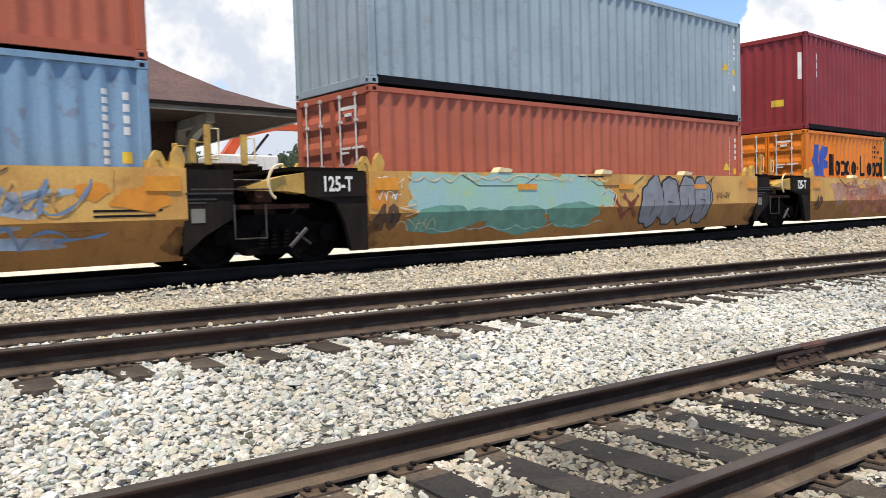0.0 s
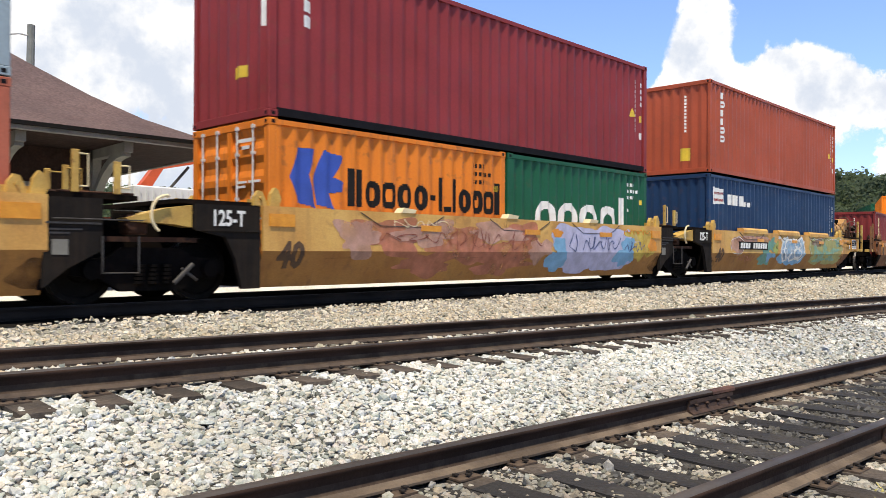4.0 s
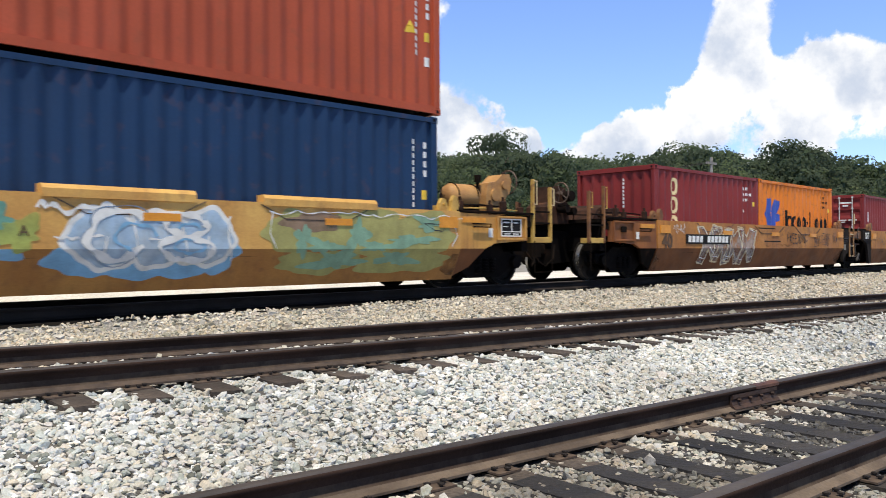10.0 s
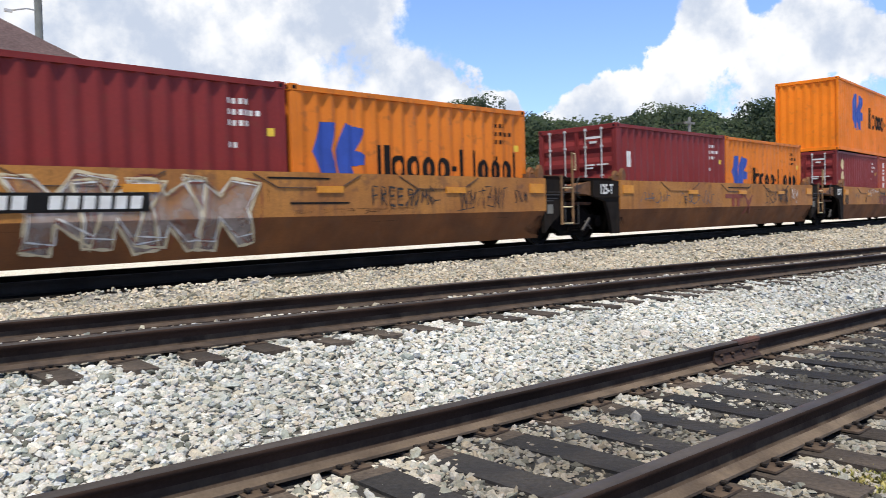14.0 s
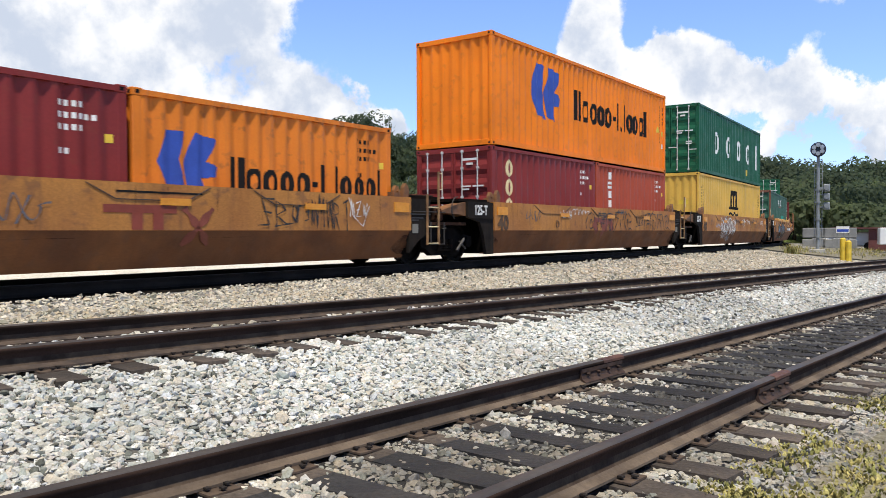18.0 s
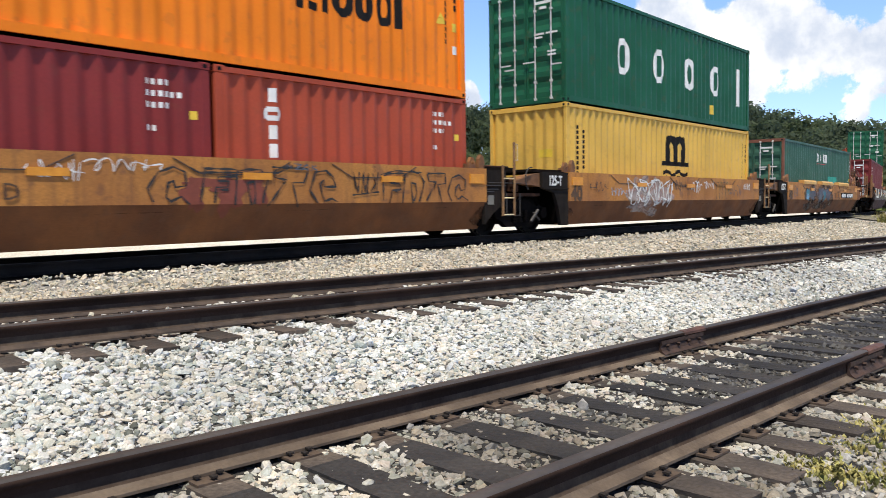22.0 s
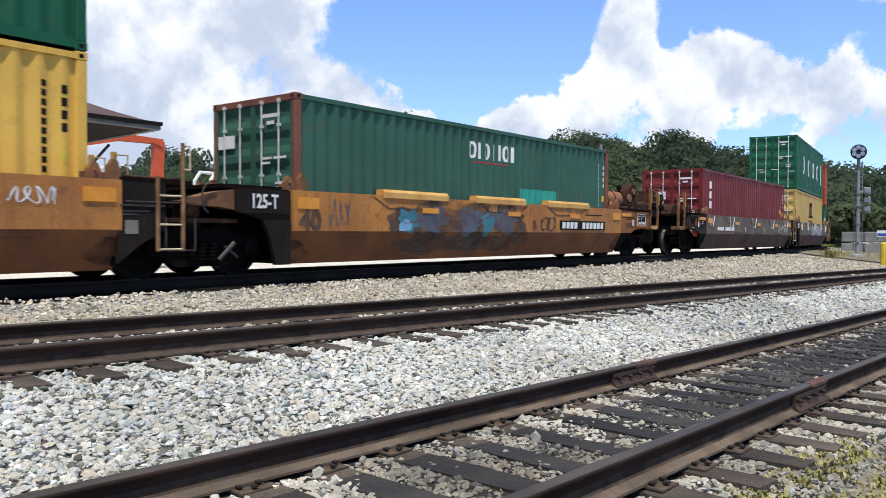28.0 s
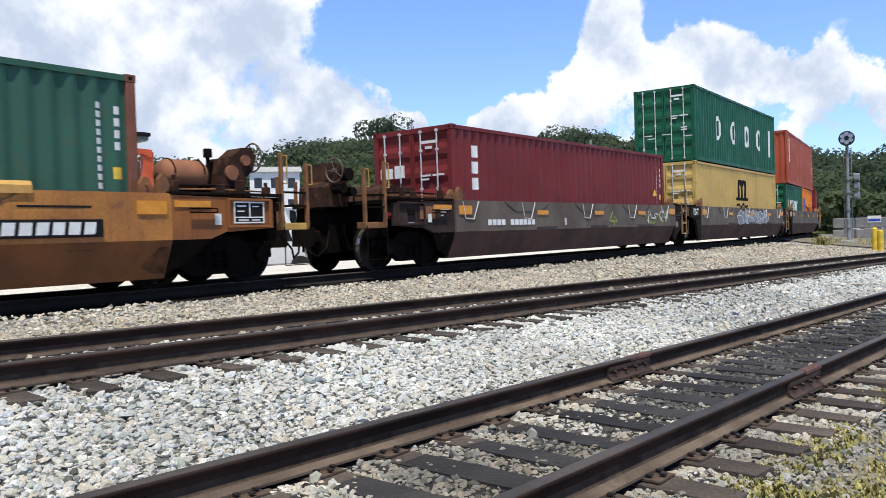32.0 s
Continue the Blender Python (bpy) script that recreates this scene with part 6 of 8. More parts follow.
GLYPHS = {
    "F": [[(0.1, 0), (0.0, 1), (0.8, 0.95)], [(-0.1, 0.45), (0.7, 0.55)]],
    "R": [[(0.05, 0), (0.0, 0.95), (0.6, 0.9), (0.65, 0.6), (0.1, 0.5), (0.8, 0.0)]],
    "E": [[(0.8, 0.95), (0.05, 0.98), (0.1, 0.05), (0.85, 0.0)], [(0.05, 0.5), (0.7, 0.55)]],
    "o": [[(0.35, 0.9), (0.0, 0.5), (0.3, 0.05), (0.75, 0.3), (0.7, 0.8), (0.35, 0.9)]],
    "n": [[(0.0, 0.0), (0.1, 1.0), (0.3, 0.45), (0.5, 0.5), (0.75, 0.95), (0.7, 0.0)]],
    "g": [[(0.8, 0.8), (0.3, 1.0), (0.0, 0.5), (0.35, 0.0), (0.85, 0.25), (0.5, 0.45)], [(0.6, 0.2), (1.5, 0.25)]],
    "w": [[(0.0, 1.0), (0.1, 0.0), (0.45, 0.9), (0.6, 0.05), (0.9, 1.0)]],
    "v": [[(0.0, 0.0), (0.25, 1.0), (0.35, 0.1), (0.7, 1.05), (0.75, 0.0)]],
    "z": [[(0.0, 0.95), (0.8, 1.0), (0.1, 0.05), (1.0, 0.0)], [(0.15, 0.5), (0.7, 0.55)]],
    "i": [[(0.1, 0.0), (0.2, 1.0)], [(0.0, 1.02), (0.7, 0.95)]],
    "k": [[(0.1, 0.0), (0.0, 1.0)], [(0.7, 0.95), (0.1, 0.5), (0.8, 0.0)]]}
BLOCKS = {
    "e": [[(0, 0), (0.0, 0.9), (0.08, 1), (1, 1), (0.98, 0.8), (0.4, 0.78), (0.38, 0.64), (0.8, 0.64), (0.8, 0.42), (0.36, 0.42), (0.34, 0.0)], [(0.5, 0.36), (0.72, 0.36)]],
    "d": [[(0, 0), (0.05, 0.92), (0.3, 1.02), (0.75, 0.98), (0.98, 0.7), (0.92, 0.3), (0.8, 0.0)], [(0.4, 0.0), (0.38, 0.62), (0.55, 0.62), (0.6, 0.3), (0.5, 0.02)]],
    "z": [[(0.1, 1.0), (1.0, 1.0), (0.98, 0.66), (0.55, 0.62), (0.8, 0.0)], [(0.1, 1.0), (0.12, 0.74), (0.42, 0.7), (0.0, 0.1)]],
    "c": [[(0.25, 0.0), (0.02, 0.4), (0.2, 0.85), (0.55, 0.95), (0.85, 0.8), (0.95, 0.5), (0.6, 0.42), (0.55, 0.62), (0.42, 0.55), (0.42, 0.2), (0.62, 0.02), (0.8, 0.15), (1.05, 0.0)]]}


def scrawl(u, colour, marks, x0, x1, z0, z1, wid=0.04, seed=0, table=GLYPHS, fill=0.92, loose=0.15):
    """A row of hand-drawn marks in sprayed line; loose ones sway and turn into wordless scribble."""
    r = random.Random(seed)
    w = (x1 - x0) / len(marks)
    for k, g in enumerate(marks):
        a, dz, q = x0 + w * k, r.uniform(-0.04, 0.04), r.uniform(0.9, 1.08)
        flip = loose > 0.1 and k % 2 == 0
        sway = lambda: r.uniform(-loose, loose)
        for j, line_ in enumerate(table[g]):
            stroke(u, colour, [(a + w * fill * ((0.85 - px if flip else px) + 0.06 * pz + sway()) + r.uniform(-0.012, 0.012), z0 + (z1 - z0) * (dz + q * pz + 0.6 * sway())) for px, pz in line_], wid, 0.0145 + 0.0002 * k + 0.0001 * j, "tag_stroke")


FORTY = text_mesh("40", 0.50, mat("faded_black_numerals", (0.075, 0.042, 0.026), (0.12, 0.065, 0.03), scale=6, rough=0.7, bump=0.02), bold=0.022)


def bend_text(me, z0, tall):
    """Folds flat lettering whose foot stands at height z0 over the fold of the side."""
    bm = bmesh.new()
    bm.from_mesh(me)
    for v in bm.verts: v.co.y *= tall
    cut = SILL_BEND - z0
    bmesh.ops.bisect_plane(bm, geom=bm.verts[:] + bm.edges[:] + bm.faces[:], plane_co=(0, cut, 0), plane_no=(0, 1, 0))
    for v in bm.verts:
        if v.co.y < cut: v.co.z -= (cut - v.co.y) / (SILL_BEND - SILL_LOW) * 0.28
    bm.to_mesh(me)
    bm.free()


FORTY_LOW = FORTY.copy()
bend_text(FORTY_LOW, 0.60, 1.15)


def forty(u, x=-5.8, low=False):
    shared("length_mark", FORTY_LOW if low else FORTY, u, pose(x, -HALF - 0.008, 0.60 if low else 0.875, 90, 0, 0))


def number_plate(u, x0, x1, z0, z1, plate=True):
    """A car's number: bars for its characters, on a black ground where it has one."""
    if plate: one("number_board", M["ink"], u, "black number board", (x0, x1, -HALF - 0.020, -HALF + 0.004, z0, z1))
    n, gap = 10, (x1 - x0) * 0.09
    w = (x1 - x0 - gap - 0.16) / n
    h = z1 - z0
    x = x0 + 0.08
    for k in range(n):
        if k == 4: x += gap
        bm = bmesh.new()
        lean = 0.10 * h if plate else 0.0
        prism(bm, [(x + w * 0.06, z0 + h * 0.16), (x + w * 0.80, z0 + h * 0.16), (x + w * 0.80 + lean, z0 + h * 0.84), (x + w * 0.06 + lean, z0 + h * 0.84)], 1, -HALF - (0.024 if plate else 0.014), -HALF - (0.0203 if plate else -0.002))
        part("number_bar", bm, M["white"], u)
        x += w


def print_lines(u, x0, x1, z, n=2, mtl="ink"):
    for k in range(n):
        one("stencil_bar", M[mtl], u, "", (x0, x1 - 0.1 * k, -HALF - 0.005, -HALF + 0.002, z - 0.07 * k, z - 0.07 * k + 0.03))


def small_flap(u, x):
    bm = bmesh.new()
    prism(bm, [(x - 0.20, SILL_TOP + 0.004), (x + 0.16, SILL_TOP + 0.004), (x + 0.20, SILL_TOP + 0.07), (x - 0.12, SILL_TOP + 0.10)], 1, -HALF - 0.02, -1.28)
    part("small_flap", bm, M["hose"], u, "cream hinged flap on the top chord")


for u in (ua, ub, uc):
    for x in (-3.2, -0.1, 3.05): small_flap(u, x)
for u in (ud, ui):
    for a, b in ((-4.05, -2.0), (-0.95, 1.1), (2.2, 4.4)): cover_flap(u, a, b)
for u, x in ((ua, -5.8), (ub, -6.0), (uc, -5.8), (ud, -5.76), (ue, -5.9), (ug, -5.95), (uh, -6.02), (ui, -5.95)): forty(u, x, u in (ua, ub, uc, ud))

# first car
patch(ua, "pale_blue", [(2.2, 1.12, 1.0, 0.26), (3.9, 1.14, 0.9, 0.24), (3.0, 0.66, 1.5, 0.16)], y=0.003, rough=0.5); tag(ua, "slate_blue", 0.8, 5.0, 0.92, 1.44, 9, 61, 0.055); tag(ua, "well_tan", 1.0, 4.9, 0.95, 1.40, 10, 64, 0.05); tag(ua, "grey", 0.6, 4.8, 0.9, 1.4, 8, 62, 0.045); tag(ua, "slate_blue", 1.0, 5.2, 0.50, 0.82, 9, 63, 0.05)
patch(ua, "orange", [(5.85, 1.15, 0.42, 0.16), (5.2, 1.25, 0.2, 0.12)]); tag(ua, "pale_blue", -4.5, 0.8, 0.8, 1.4, 8, 3, 0.06); print_lines(ua, 5.2, 6.1, 0.98, 2)
# teal lobes below the mint, darkened for the shade of the lower face
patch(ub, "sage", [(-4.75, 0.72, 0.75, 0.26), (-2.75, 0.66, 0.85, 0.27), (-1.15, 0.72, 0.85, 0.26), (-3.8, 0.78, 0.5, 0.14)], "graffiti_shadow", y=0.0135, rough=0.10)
patch(ub, "mint", [(-4.75, 1.14, 0.85, 0.42), (-3.7, 1.18, 1.2, 0.44), (-2.2, 1.16, 1.3, 0.42), (-0.95, 1.16, 0.85, 0.40)], "graffiti_fill", y=0.007)
wave(ub, "cream", -5.55, -0.2, 1.49, 0.10, 9, 5, 0.035); wave(ub, "mint", -5.2, -0.4, 0.52, 0.06, 8, 6, 0.02)
stroke(ub, "cream", [(-5.45, 1.46), (-5.5, 1.2), (-5.35, 1.0), (-5.75, 0.95), (-5.3, 0.88), (-5.6, 0.8)], 0.03)
ring(ub, "cream", -0.05, 1.05, 0.24, 0.2, 8, 0.03); patch(ub, "mint", [(-0.05, 1.05, 0.22, 0.18)], y=0.009)
tag(ub, "white", -6.2, -5.62, 1.28, 1.48, 4, 9, 0.02); tag(ub, "white", -6.2, -5.75, 1.06, 1.24, 3, 10, 0.02); patch(ub, "black", [(-5.85, 0.86, 0.16, 0.2)], y=0.008); patch(ub, "orange", [(-6.15, 1.12, 0.2, 0.26)])
tag(ub, "cream", -5.75, -4.9, 0.55, 0.75, 4, 11, 0.016)
for a, b in (((0.15, 1.1), (0.55, 0.6)), ((0.5, 1.12), (1.05, 0.62)), ((1.05, 1.12), (0.5, 0.62))): stroke(ub, "dark_red", [a, b], 0.13, 0.0085, "red_bar")
bubbles(ub, "grey", "black", 1.25, 4.05, 0.46, 1.48, 4, 31); tag(ub, "black", 4.4, 5.0, 0.98, 1.16, 4, 12, 0.022); print_lines(ub, -1.2, -0.2, 1.50, 1)
patch(uc, "salmon", [(-3.6, 1.15, 0.9, 0.3), (-1.6, 1.0, 1.0, 0.34), (0.2, 1.05, 0.9, 0.36), (-2.6, 0.62, 0.8, 0.2), (-0.4, 0.6, 0.9, 0.2)], y=0.004, rough=0.3)
patch(uc, "pink", [(-2.7, 1.2, 0.8, 0.22), (-0.6, 1.25, 0.8, 0.2), (-4.4, 1.1, 0.5, 0.3), (0.9, 0.9, 0.4, 0.25)], y=0.008, rough=0.3)
patch(uc, "lilac", [(2.3, 1.12, 0.95, 0.40), (3.6, 1.1, 1.1, 0.42), (4.8, 1.08, 0.5, 0.36), (2.4, 0.62, 0.9, 0.24), (3.9, 0.62, 1.0, 0.22)], y=0.0045); patch(uc, "blue", [(1.6, 0.66, 0.4, 0.25), (1.65, 1.0, 0.25, 0.2)], y=0.0085)
patch(uc, "yellow", [(5.5, 1.05, 0.5, 0.40), (5.1, 1.3, 0.5, 0.14)], y=0.0065, rough=0.3); patch(uc, "blue", [(4.6, 0.85, 0.45, 0.34)], y=0.0085, rough=0.3); patch(uc, "orange", [(5.95, 1.05, 0.25, 0.16), (1.55, 1.3, 0.2, 0.1)], y=0.0075)
scrawl(uc, "navy", "o", 2.0, 2.5, 0.86, 1.36, 0.034, 13); tag(uc, "navy", 2.6, 4.2, 0.90, 1.24, 6, 13, 0.032); tag(uc, "navy", 4.5, 5.5, 0.88, 1.14, 5, 14, 0.03); tag(uc, "dark_red", -3.9, -1.0, 0.9, 1.35, 7, 15); tag(uc, "dark_red", -0.9, 1.0, 0.9, 1.3, 5, 16); tag(uc, "cream", -3.6, -2.2, 1.3, 1.46, 5, 17)
tag(uc, "orange", 4.4, 5.9, 1.32, 1.46, 7, 18, 0.03)
patch(ud, "pink", [(-4.5, 1.12, 0.5, 0.28), (-3.4, 1.25, 1.0, 0.20), (-2.4, 1.25, 0.7, 0.22)], y=0.004); ring(ud, "white", -4.5, 1.1, 0.52, 0.3, 4, 0.025); tag(ud, "dark_red", -4.5, -3.4, 1.22, 1.4, 5, 19); tag(ud, "salmon", -4.3, -3.0, 0.58, 0.8, 5, 20, 0.04)
number_plate(ud, -4.4, -1.98, 0.98, 1.24)
patch(ud, "sage", [(-2.1, 0.72, 0.55, 0.26), (-1.6, 1.15, 0.35, 0.24)], y=0.0065, rough=0.3); patch(ud, "blue", [(-1.6, 0.86, 0.40, 0.26)], y=0.0085, rough=0.3); patch(ud, "lime", [(-1.2, 1.05, 0.25, 0.2)], y=0.0095, rough=0.3); ring(ud, "blue", 0.25, 1.02, 0.26, 0.20, 71, 0.05, 0.75, 0.0175); ring(ud, "blue", 0.98, 1.12, 0.17, 0.10, 72, 0.045, 1.0, 0.0175); ring(ud, "blue", 1.0, 0.90, 0.2, 0.11, 73, 0.045, 1.0, 0.0175)
patch(ud, "blue", [(-0.3, 0.74, 0.55, 0.28), (0.6, 0.68, 0.7, 0.28), (1.35, 0.82, 0.45, 0.30)], "graffiti_shadow", y=0.003); bubbles(ud, "pale_blue", "white", -0.55, 1.6, 0.68, 1.36, 3, 32, 0.07); ring(ud, "white", 0.0, 1.05, 0.42, 0.30, 74, 0.12, 0.8, 0.018); ring(ud, "white", 0.95, 1.20, 0.30, 0.16, 75, 0.10, 1.0, 0.018); ring(ud, "white", 0.98, 0.86, 0.36, 0.18, 76, 0.10, 1.0, 0.0184); ring(ud, "slate_blue", 0.0, 1.05, 0.50, 0.37, 74, 0.02, 0.8, 0.0188); wave(ud, "white", -1.0, -0.1, 1.38, 0.10, 3, 21, 0.07); wave(ud, "white", -0.8, -0.2, 1.02, 0.05, 3, 22, 0.04)
patch(ud, "olive", [(2.9, 1.12, 0.7, 0.34), (4.2, 1.14, 0.9, 0.37), (5.5, 1.14, 0.85, 0.36), (3.3, 0.64, 0.8, 0.20), (5.1, 0.64, 1.1, 0.22)], y=0.005); patch(ud, "taupe", [(3.1, 1.28, 0.55, 0.16)], y=0.0065); patch(ud, "aqua", [(2.9, 1.0, 0.16, 0.2), (3.3, 0.9, 0.3, 0.12), (4.0, 1.08, 0.2, 0.24), (4.4, 0.9, 0.35, 0.09), (5.2, 1.0, 0.5, 0.10), (5.6, 1.32, 0.3, 0.12), (3.6, 0.66, 0.5, 0.14), (4.9, 0.68, 0.4, 0.12)], y=0.0085, rough=0.4)
wave(ud, "white", 2.3, 6.2, 1.44, 0.05, 7, 23, 0.022); stroke(ud, "white", [(2.35, 1.42), (2.3, 1.1), (2.42, 0.86)], 0.022); stroke(ud, "white", [(6.2, 1.44), (6.35, 1.1), (6.2, 0.9)], 0.022); stroke(ud, "black", [(5.5, 1.32), (6.1, 1.30), (5.95, 1.18), (5.75, 1.20), (5.5, 1.32)], 0.02)

# second car
tag(ue, "white", -5.6, -5.0, 1.25, 1.5, 4, 25, 0.018); shards(ue, "faded_white", "cream", -4.05, -0.95, 0.46, 1.44, 4, 33, 0.05); shards(ue, None, "white", -4.0, -1.0, 0.60, 1.40, 4, 33, 0.025); shards(ue, None, "dark_red", -4.05, -0.85, 0.50, 1.44, 4, 34, 0.02)
number_plate(ue, -4.96, -2.5, 0.98, 1.235); print_lines(ue, -0.6, 0.6, 1.46, 1); print_lines(ue, -0.2, 1.0, 1.06, 1)
scrawl(ue, "black", "FREE", 1.5, 2.275, 1.02, 1.35, 0.042, 27, GLYPHS, 0.85, 0.0); scrawl(ue, "black", "Rong", 2.275, 3.05, 1.02, 1.35, 0.042, 26, GLYPHS, 0.95); scrawl(ue, "black", "wnizvi", 3.72, 5.2, 0.95, 1.36, 0.022, 28); scrawl(ue, "black", "oiv", 3.76, 5.1, 0.97, 1.33, 0.014, 30); stroke(ue, "black", [(3.6, 0.90), (4.1, 0.96)], 0.02); scrawl(ue, "black", "zkn", 5.36, 5.8, 1.06, 1.30, 0.03, 29); scrawl(ue, "soot", "ezed", -0.4, 2.6, 0.885, 0.97, 0.022, 31, BLOCKS, loose=0.07)
tag(uf, "slate", -5.4, -3.9, 1.0, 1.3, 4, 34, 0.03); tag(uf, "slate", -3.4, -1.3, 0.95, 1.35, 5, 35, 0.03); print_lines(uf, -0.4, 1.1, 1.42, 1)
for x0, x1, z0, z1 in ((-0.6, 0.62, 1.12, 1.24), (-0.15, 0.03, 0.62, 1.12), (0.20, 0.38, 0.86, 1.12)): one("red_bar", M["dark_red"], uf, "", (x0, x1, -HALF - 0.006, -HALF + 0.004, max(z0, 0.87), z1))
for a, b in (((0.75, 1.22), (1.25, 0.62)), ((1.3, 1.22), (0.75, 0.62))): stroke(uf, "dark_red", [a, b], 0.14, 0.009, "red_bar")
scrawl(uf, "black", "zR", 2.25, 2.95, 0.95, 1.38, 0.035, 36); stroke(uf, "black", [(2.6, 0.93), (3.1, 1.0)], 0.03); scrawl(uf, "black", "oiE", 3.0, 3.45, 1.02, 1.32, 0.045, 35); scrawl(uf, "black", "vnwRi", 3.46, 4.5, 0.89, 1.46, 0.035, 37); scrawl(uf, "white", "vzw", 4.52, 5.05, 1.12, 1.44, 0.022, 38); stroke(uf, "white", [(4.5, 1.5), (4.62, 1.14), (4.9, 0.94), (5.1, 1.36)], 0.018)
tag(ug, "slate", -4.8, -4.0, 1.1, 1.4, 4, 39, 0.03); tag(ug, "white", -2.9, -2.2, 1.2, 1.45, 4, 40, 0.02); tag(ug, "white", -2.1, -1.0, 1.32, 1.50, 5, 41, 0.022); patch(ug, "dark_red", [(-0.55, 1.0, 0.16, 0.24), (0.05, 1.16, 0.75, 0.09), (0.1, 0.98, 0.22, 0.26), (0.6, 1.04, 0.14, 0.24)], y=0.005, rough=0.3)
scrawl(ug, "black", "c", -1.3, -0.55, 0.88, 1.40, 0.04, 40, BLOCKS, loose=0.07); scrawl(ug, "black", "ed", -0.4, 0.8, 0.88, 1.46, 0.04, 42, BLOCKS, 0.98, 0.07); scrawl(ug, "black", "z", 0.8, 1.62, 0.80, 1.45, 0.04, 43, BLOCKS, loose=0.07); scrawl(ug, "black", "c", 1.66, 2.2, 0.88, 1.46, 0.045, 44, BLOCKS, 1.0, 0.07)
stroke(ug, "black", [(-0.7, 1.46), (-0.45, 1.34), (1.0, 1.36), (1.3, 1.48)], 0.03); scrawl(ug, "slate", "nzok", 1.15, 1.85, 1.42, 1.51, 0.03, 45); scrawl(ug, "black", "wvk", 2.6, 3.25, 1.06, 1.42, 0.035, 47); stroke(ug, "black", [(2.6, 1.0), (3.25, 1.06)], 0.03)
scrawl(ug, "black", "ed", 3.35, 4.45, 0.87, 1.46, 0.04, 48, BLOCKS, 1.0, 0.07); scrawl(ug, "black", "zc", 4.5, 5.8, 0.87, 1.46, 0.04, 49, BLOCKS, 0.95, 0.07); stroke(ug, "black", [(3.3, 1.38), (3.7, 1.46), (4.4, 1.44)], 0.03)
tag(uh, "black", -5.4, -4.5, 1.1, 1.35, 4, 45); tag(uh, "pale_blue", -4.3, -3.5, 0.98, 1.2, 5, 46, 0.025); patch(uh, "pink", [(-2.6, 1.0, 0.7, 0.3), (-1.5, 1.05, 0.7, 0.3)], y=0.005, rough=0.3); patch(uh, "faded_white", [(-2.7, 1.12, 0.7, 0.32), (-1.6, 1.10, 0.7, 0.32), (-2.3, 0.66, 0.9, 0.18)], y=0.0075, rough=0.4); tag(uh, "white", -3.4, -0.8, 0.7, 1.40, 5, 48, 0.06); shards(uh, None, "white", -3.2, -1.0, 0.8, 1.40, 3, 70, 0.045)
tag(uh, "black", -0.7, 0.4, 1.15, 1.45, 4, 49, 0.03); tag(uh, "white", 0.6, 1.4, 1.10, 1.46, 4, 50, 0.035); tag(uh, "white", 1.6, 2.3, 1.22, 1.46, 4, 51, 0.03); tag(uh, "white", 4.9, 5.5, 1.2, 1.42, 4, 52, 0.03); tag(uh, "slate", 3.7, 4.7, 0.95, 1.36, 4, 53, 0.02)
for k in range(4):
    a = 2.55 + 0.26 * k
    stroke(uh, "forest" if k % 2 else "black", [(a, 0.88), (a - 0.02, 1.2), (a + 0.05, 1.42), (a + 0.18, 1.44), (a + 0.25, 1.25), (a + 0.24, 0.9)], 0.028, 0.014 + 0.0004 * k)
patch(ui, "dark_wash", [(-2.9, 1.12, 0.9, 0.36), (-1.3, 1.12, 1.2, 0.38), (0.3, 1.12, 0.9, 0.34), (-2.2, 0.62, 1.3, 0.24), (0.0, 0.62, 1.1, 0.20)], y=0.0035, rough=0.25); patch(ui, "slate", [(-2.7, 1.1, 0.7, 0.24), (-1.2, 1.12, 0.5, 0.26), (0.1, 1.12, 0.6, 0.24)], y=0.005, rough=0.3); patch(ui, "teal", [(-3.3, 1.1, 0.25, 0.24), (-0.5, 1.05, 0.3, 0.2)], y=0.008, rough=0.3)
patch(ui, "blue", [(-3.4, 0.98, 0.2, 0.12)], y=0.011); tag(ui, "dark_red", -3.3, 0.9, 0.92, 1.35, 6, 53, 0.022); tag(ui, "slate", -5.5, -5.0, 0.95, 1.45, 3, 54, 0.03)
ring(ui, "black", 2.05, 1.08, 0.2, 0.16, 55, 0.05); ring(ui, "black", 2.35, 1.08, 0.2, 0.16, 56, 0.05); number_plate(ui, 2.8, 5.35, 0.93, 1.18); print_lines(ui, 4.2, 5.2, 1.34, 1)

# the brown-grey car
number_plate(uj, -5.2, -2.9, 0.96, 1.16, False)
for u in (uj, uk):
    for k, x in enumerate((-6.1, -3.6, -0.4, 2.6, 5.2)):
        bm = bmesh.new()
        tube(bm, [(x, -HALF - 0.012, SILL_TOP - 0.02), (x + 0.10, -HALF - 0.012, 1.16), (x + 0.42, -HALF - 0.012, 1.14), (x + 0.62, -HALF - 0.012, SILL_TOP - 0.02)], 0.014, 5)
        part("notch_edge", bm, M["rod"], u, "pale worn edge of a top notch")
    for x in (-2.4, 0.6, 3.8): one("rub_bar", M["rod_dark"], u, "", (x - 0.5, x + 0.5, -HALF - 0.03, -HALF + 0.003, 0.88, 0.93))
stroke(uj, "lime", [(1.5, 1.35), (1.25, 1.05), (1.75, 1.05), (1.6, 1.2), (1.55, 0.9)], 0.08); tag(uj, "lime", 3.6, 5.8, 0.92, 1.42, 4, 57, 0.07); tag(uj, "white", 4.0, 5.8, 0.95, 1.40, 4, 58, 0.045)
bubbles(uk, "grey", "white", -1.5, 3.4, 0.9, 1.42, 5, 59, 0.03); tag(uk, "white", -1.4, 3.2, 0.92, 1.40, 6, 60, 0.05)
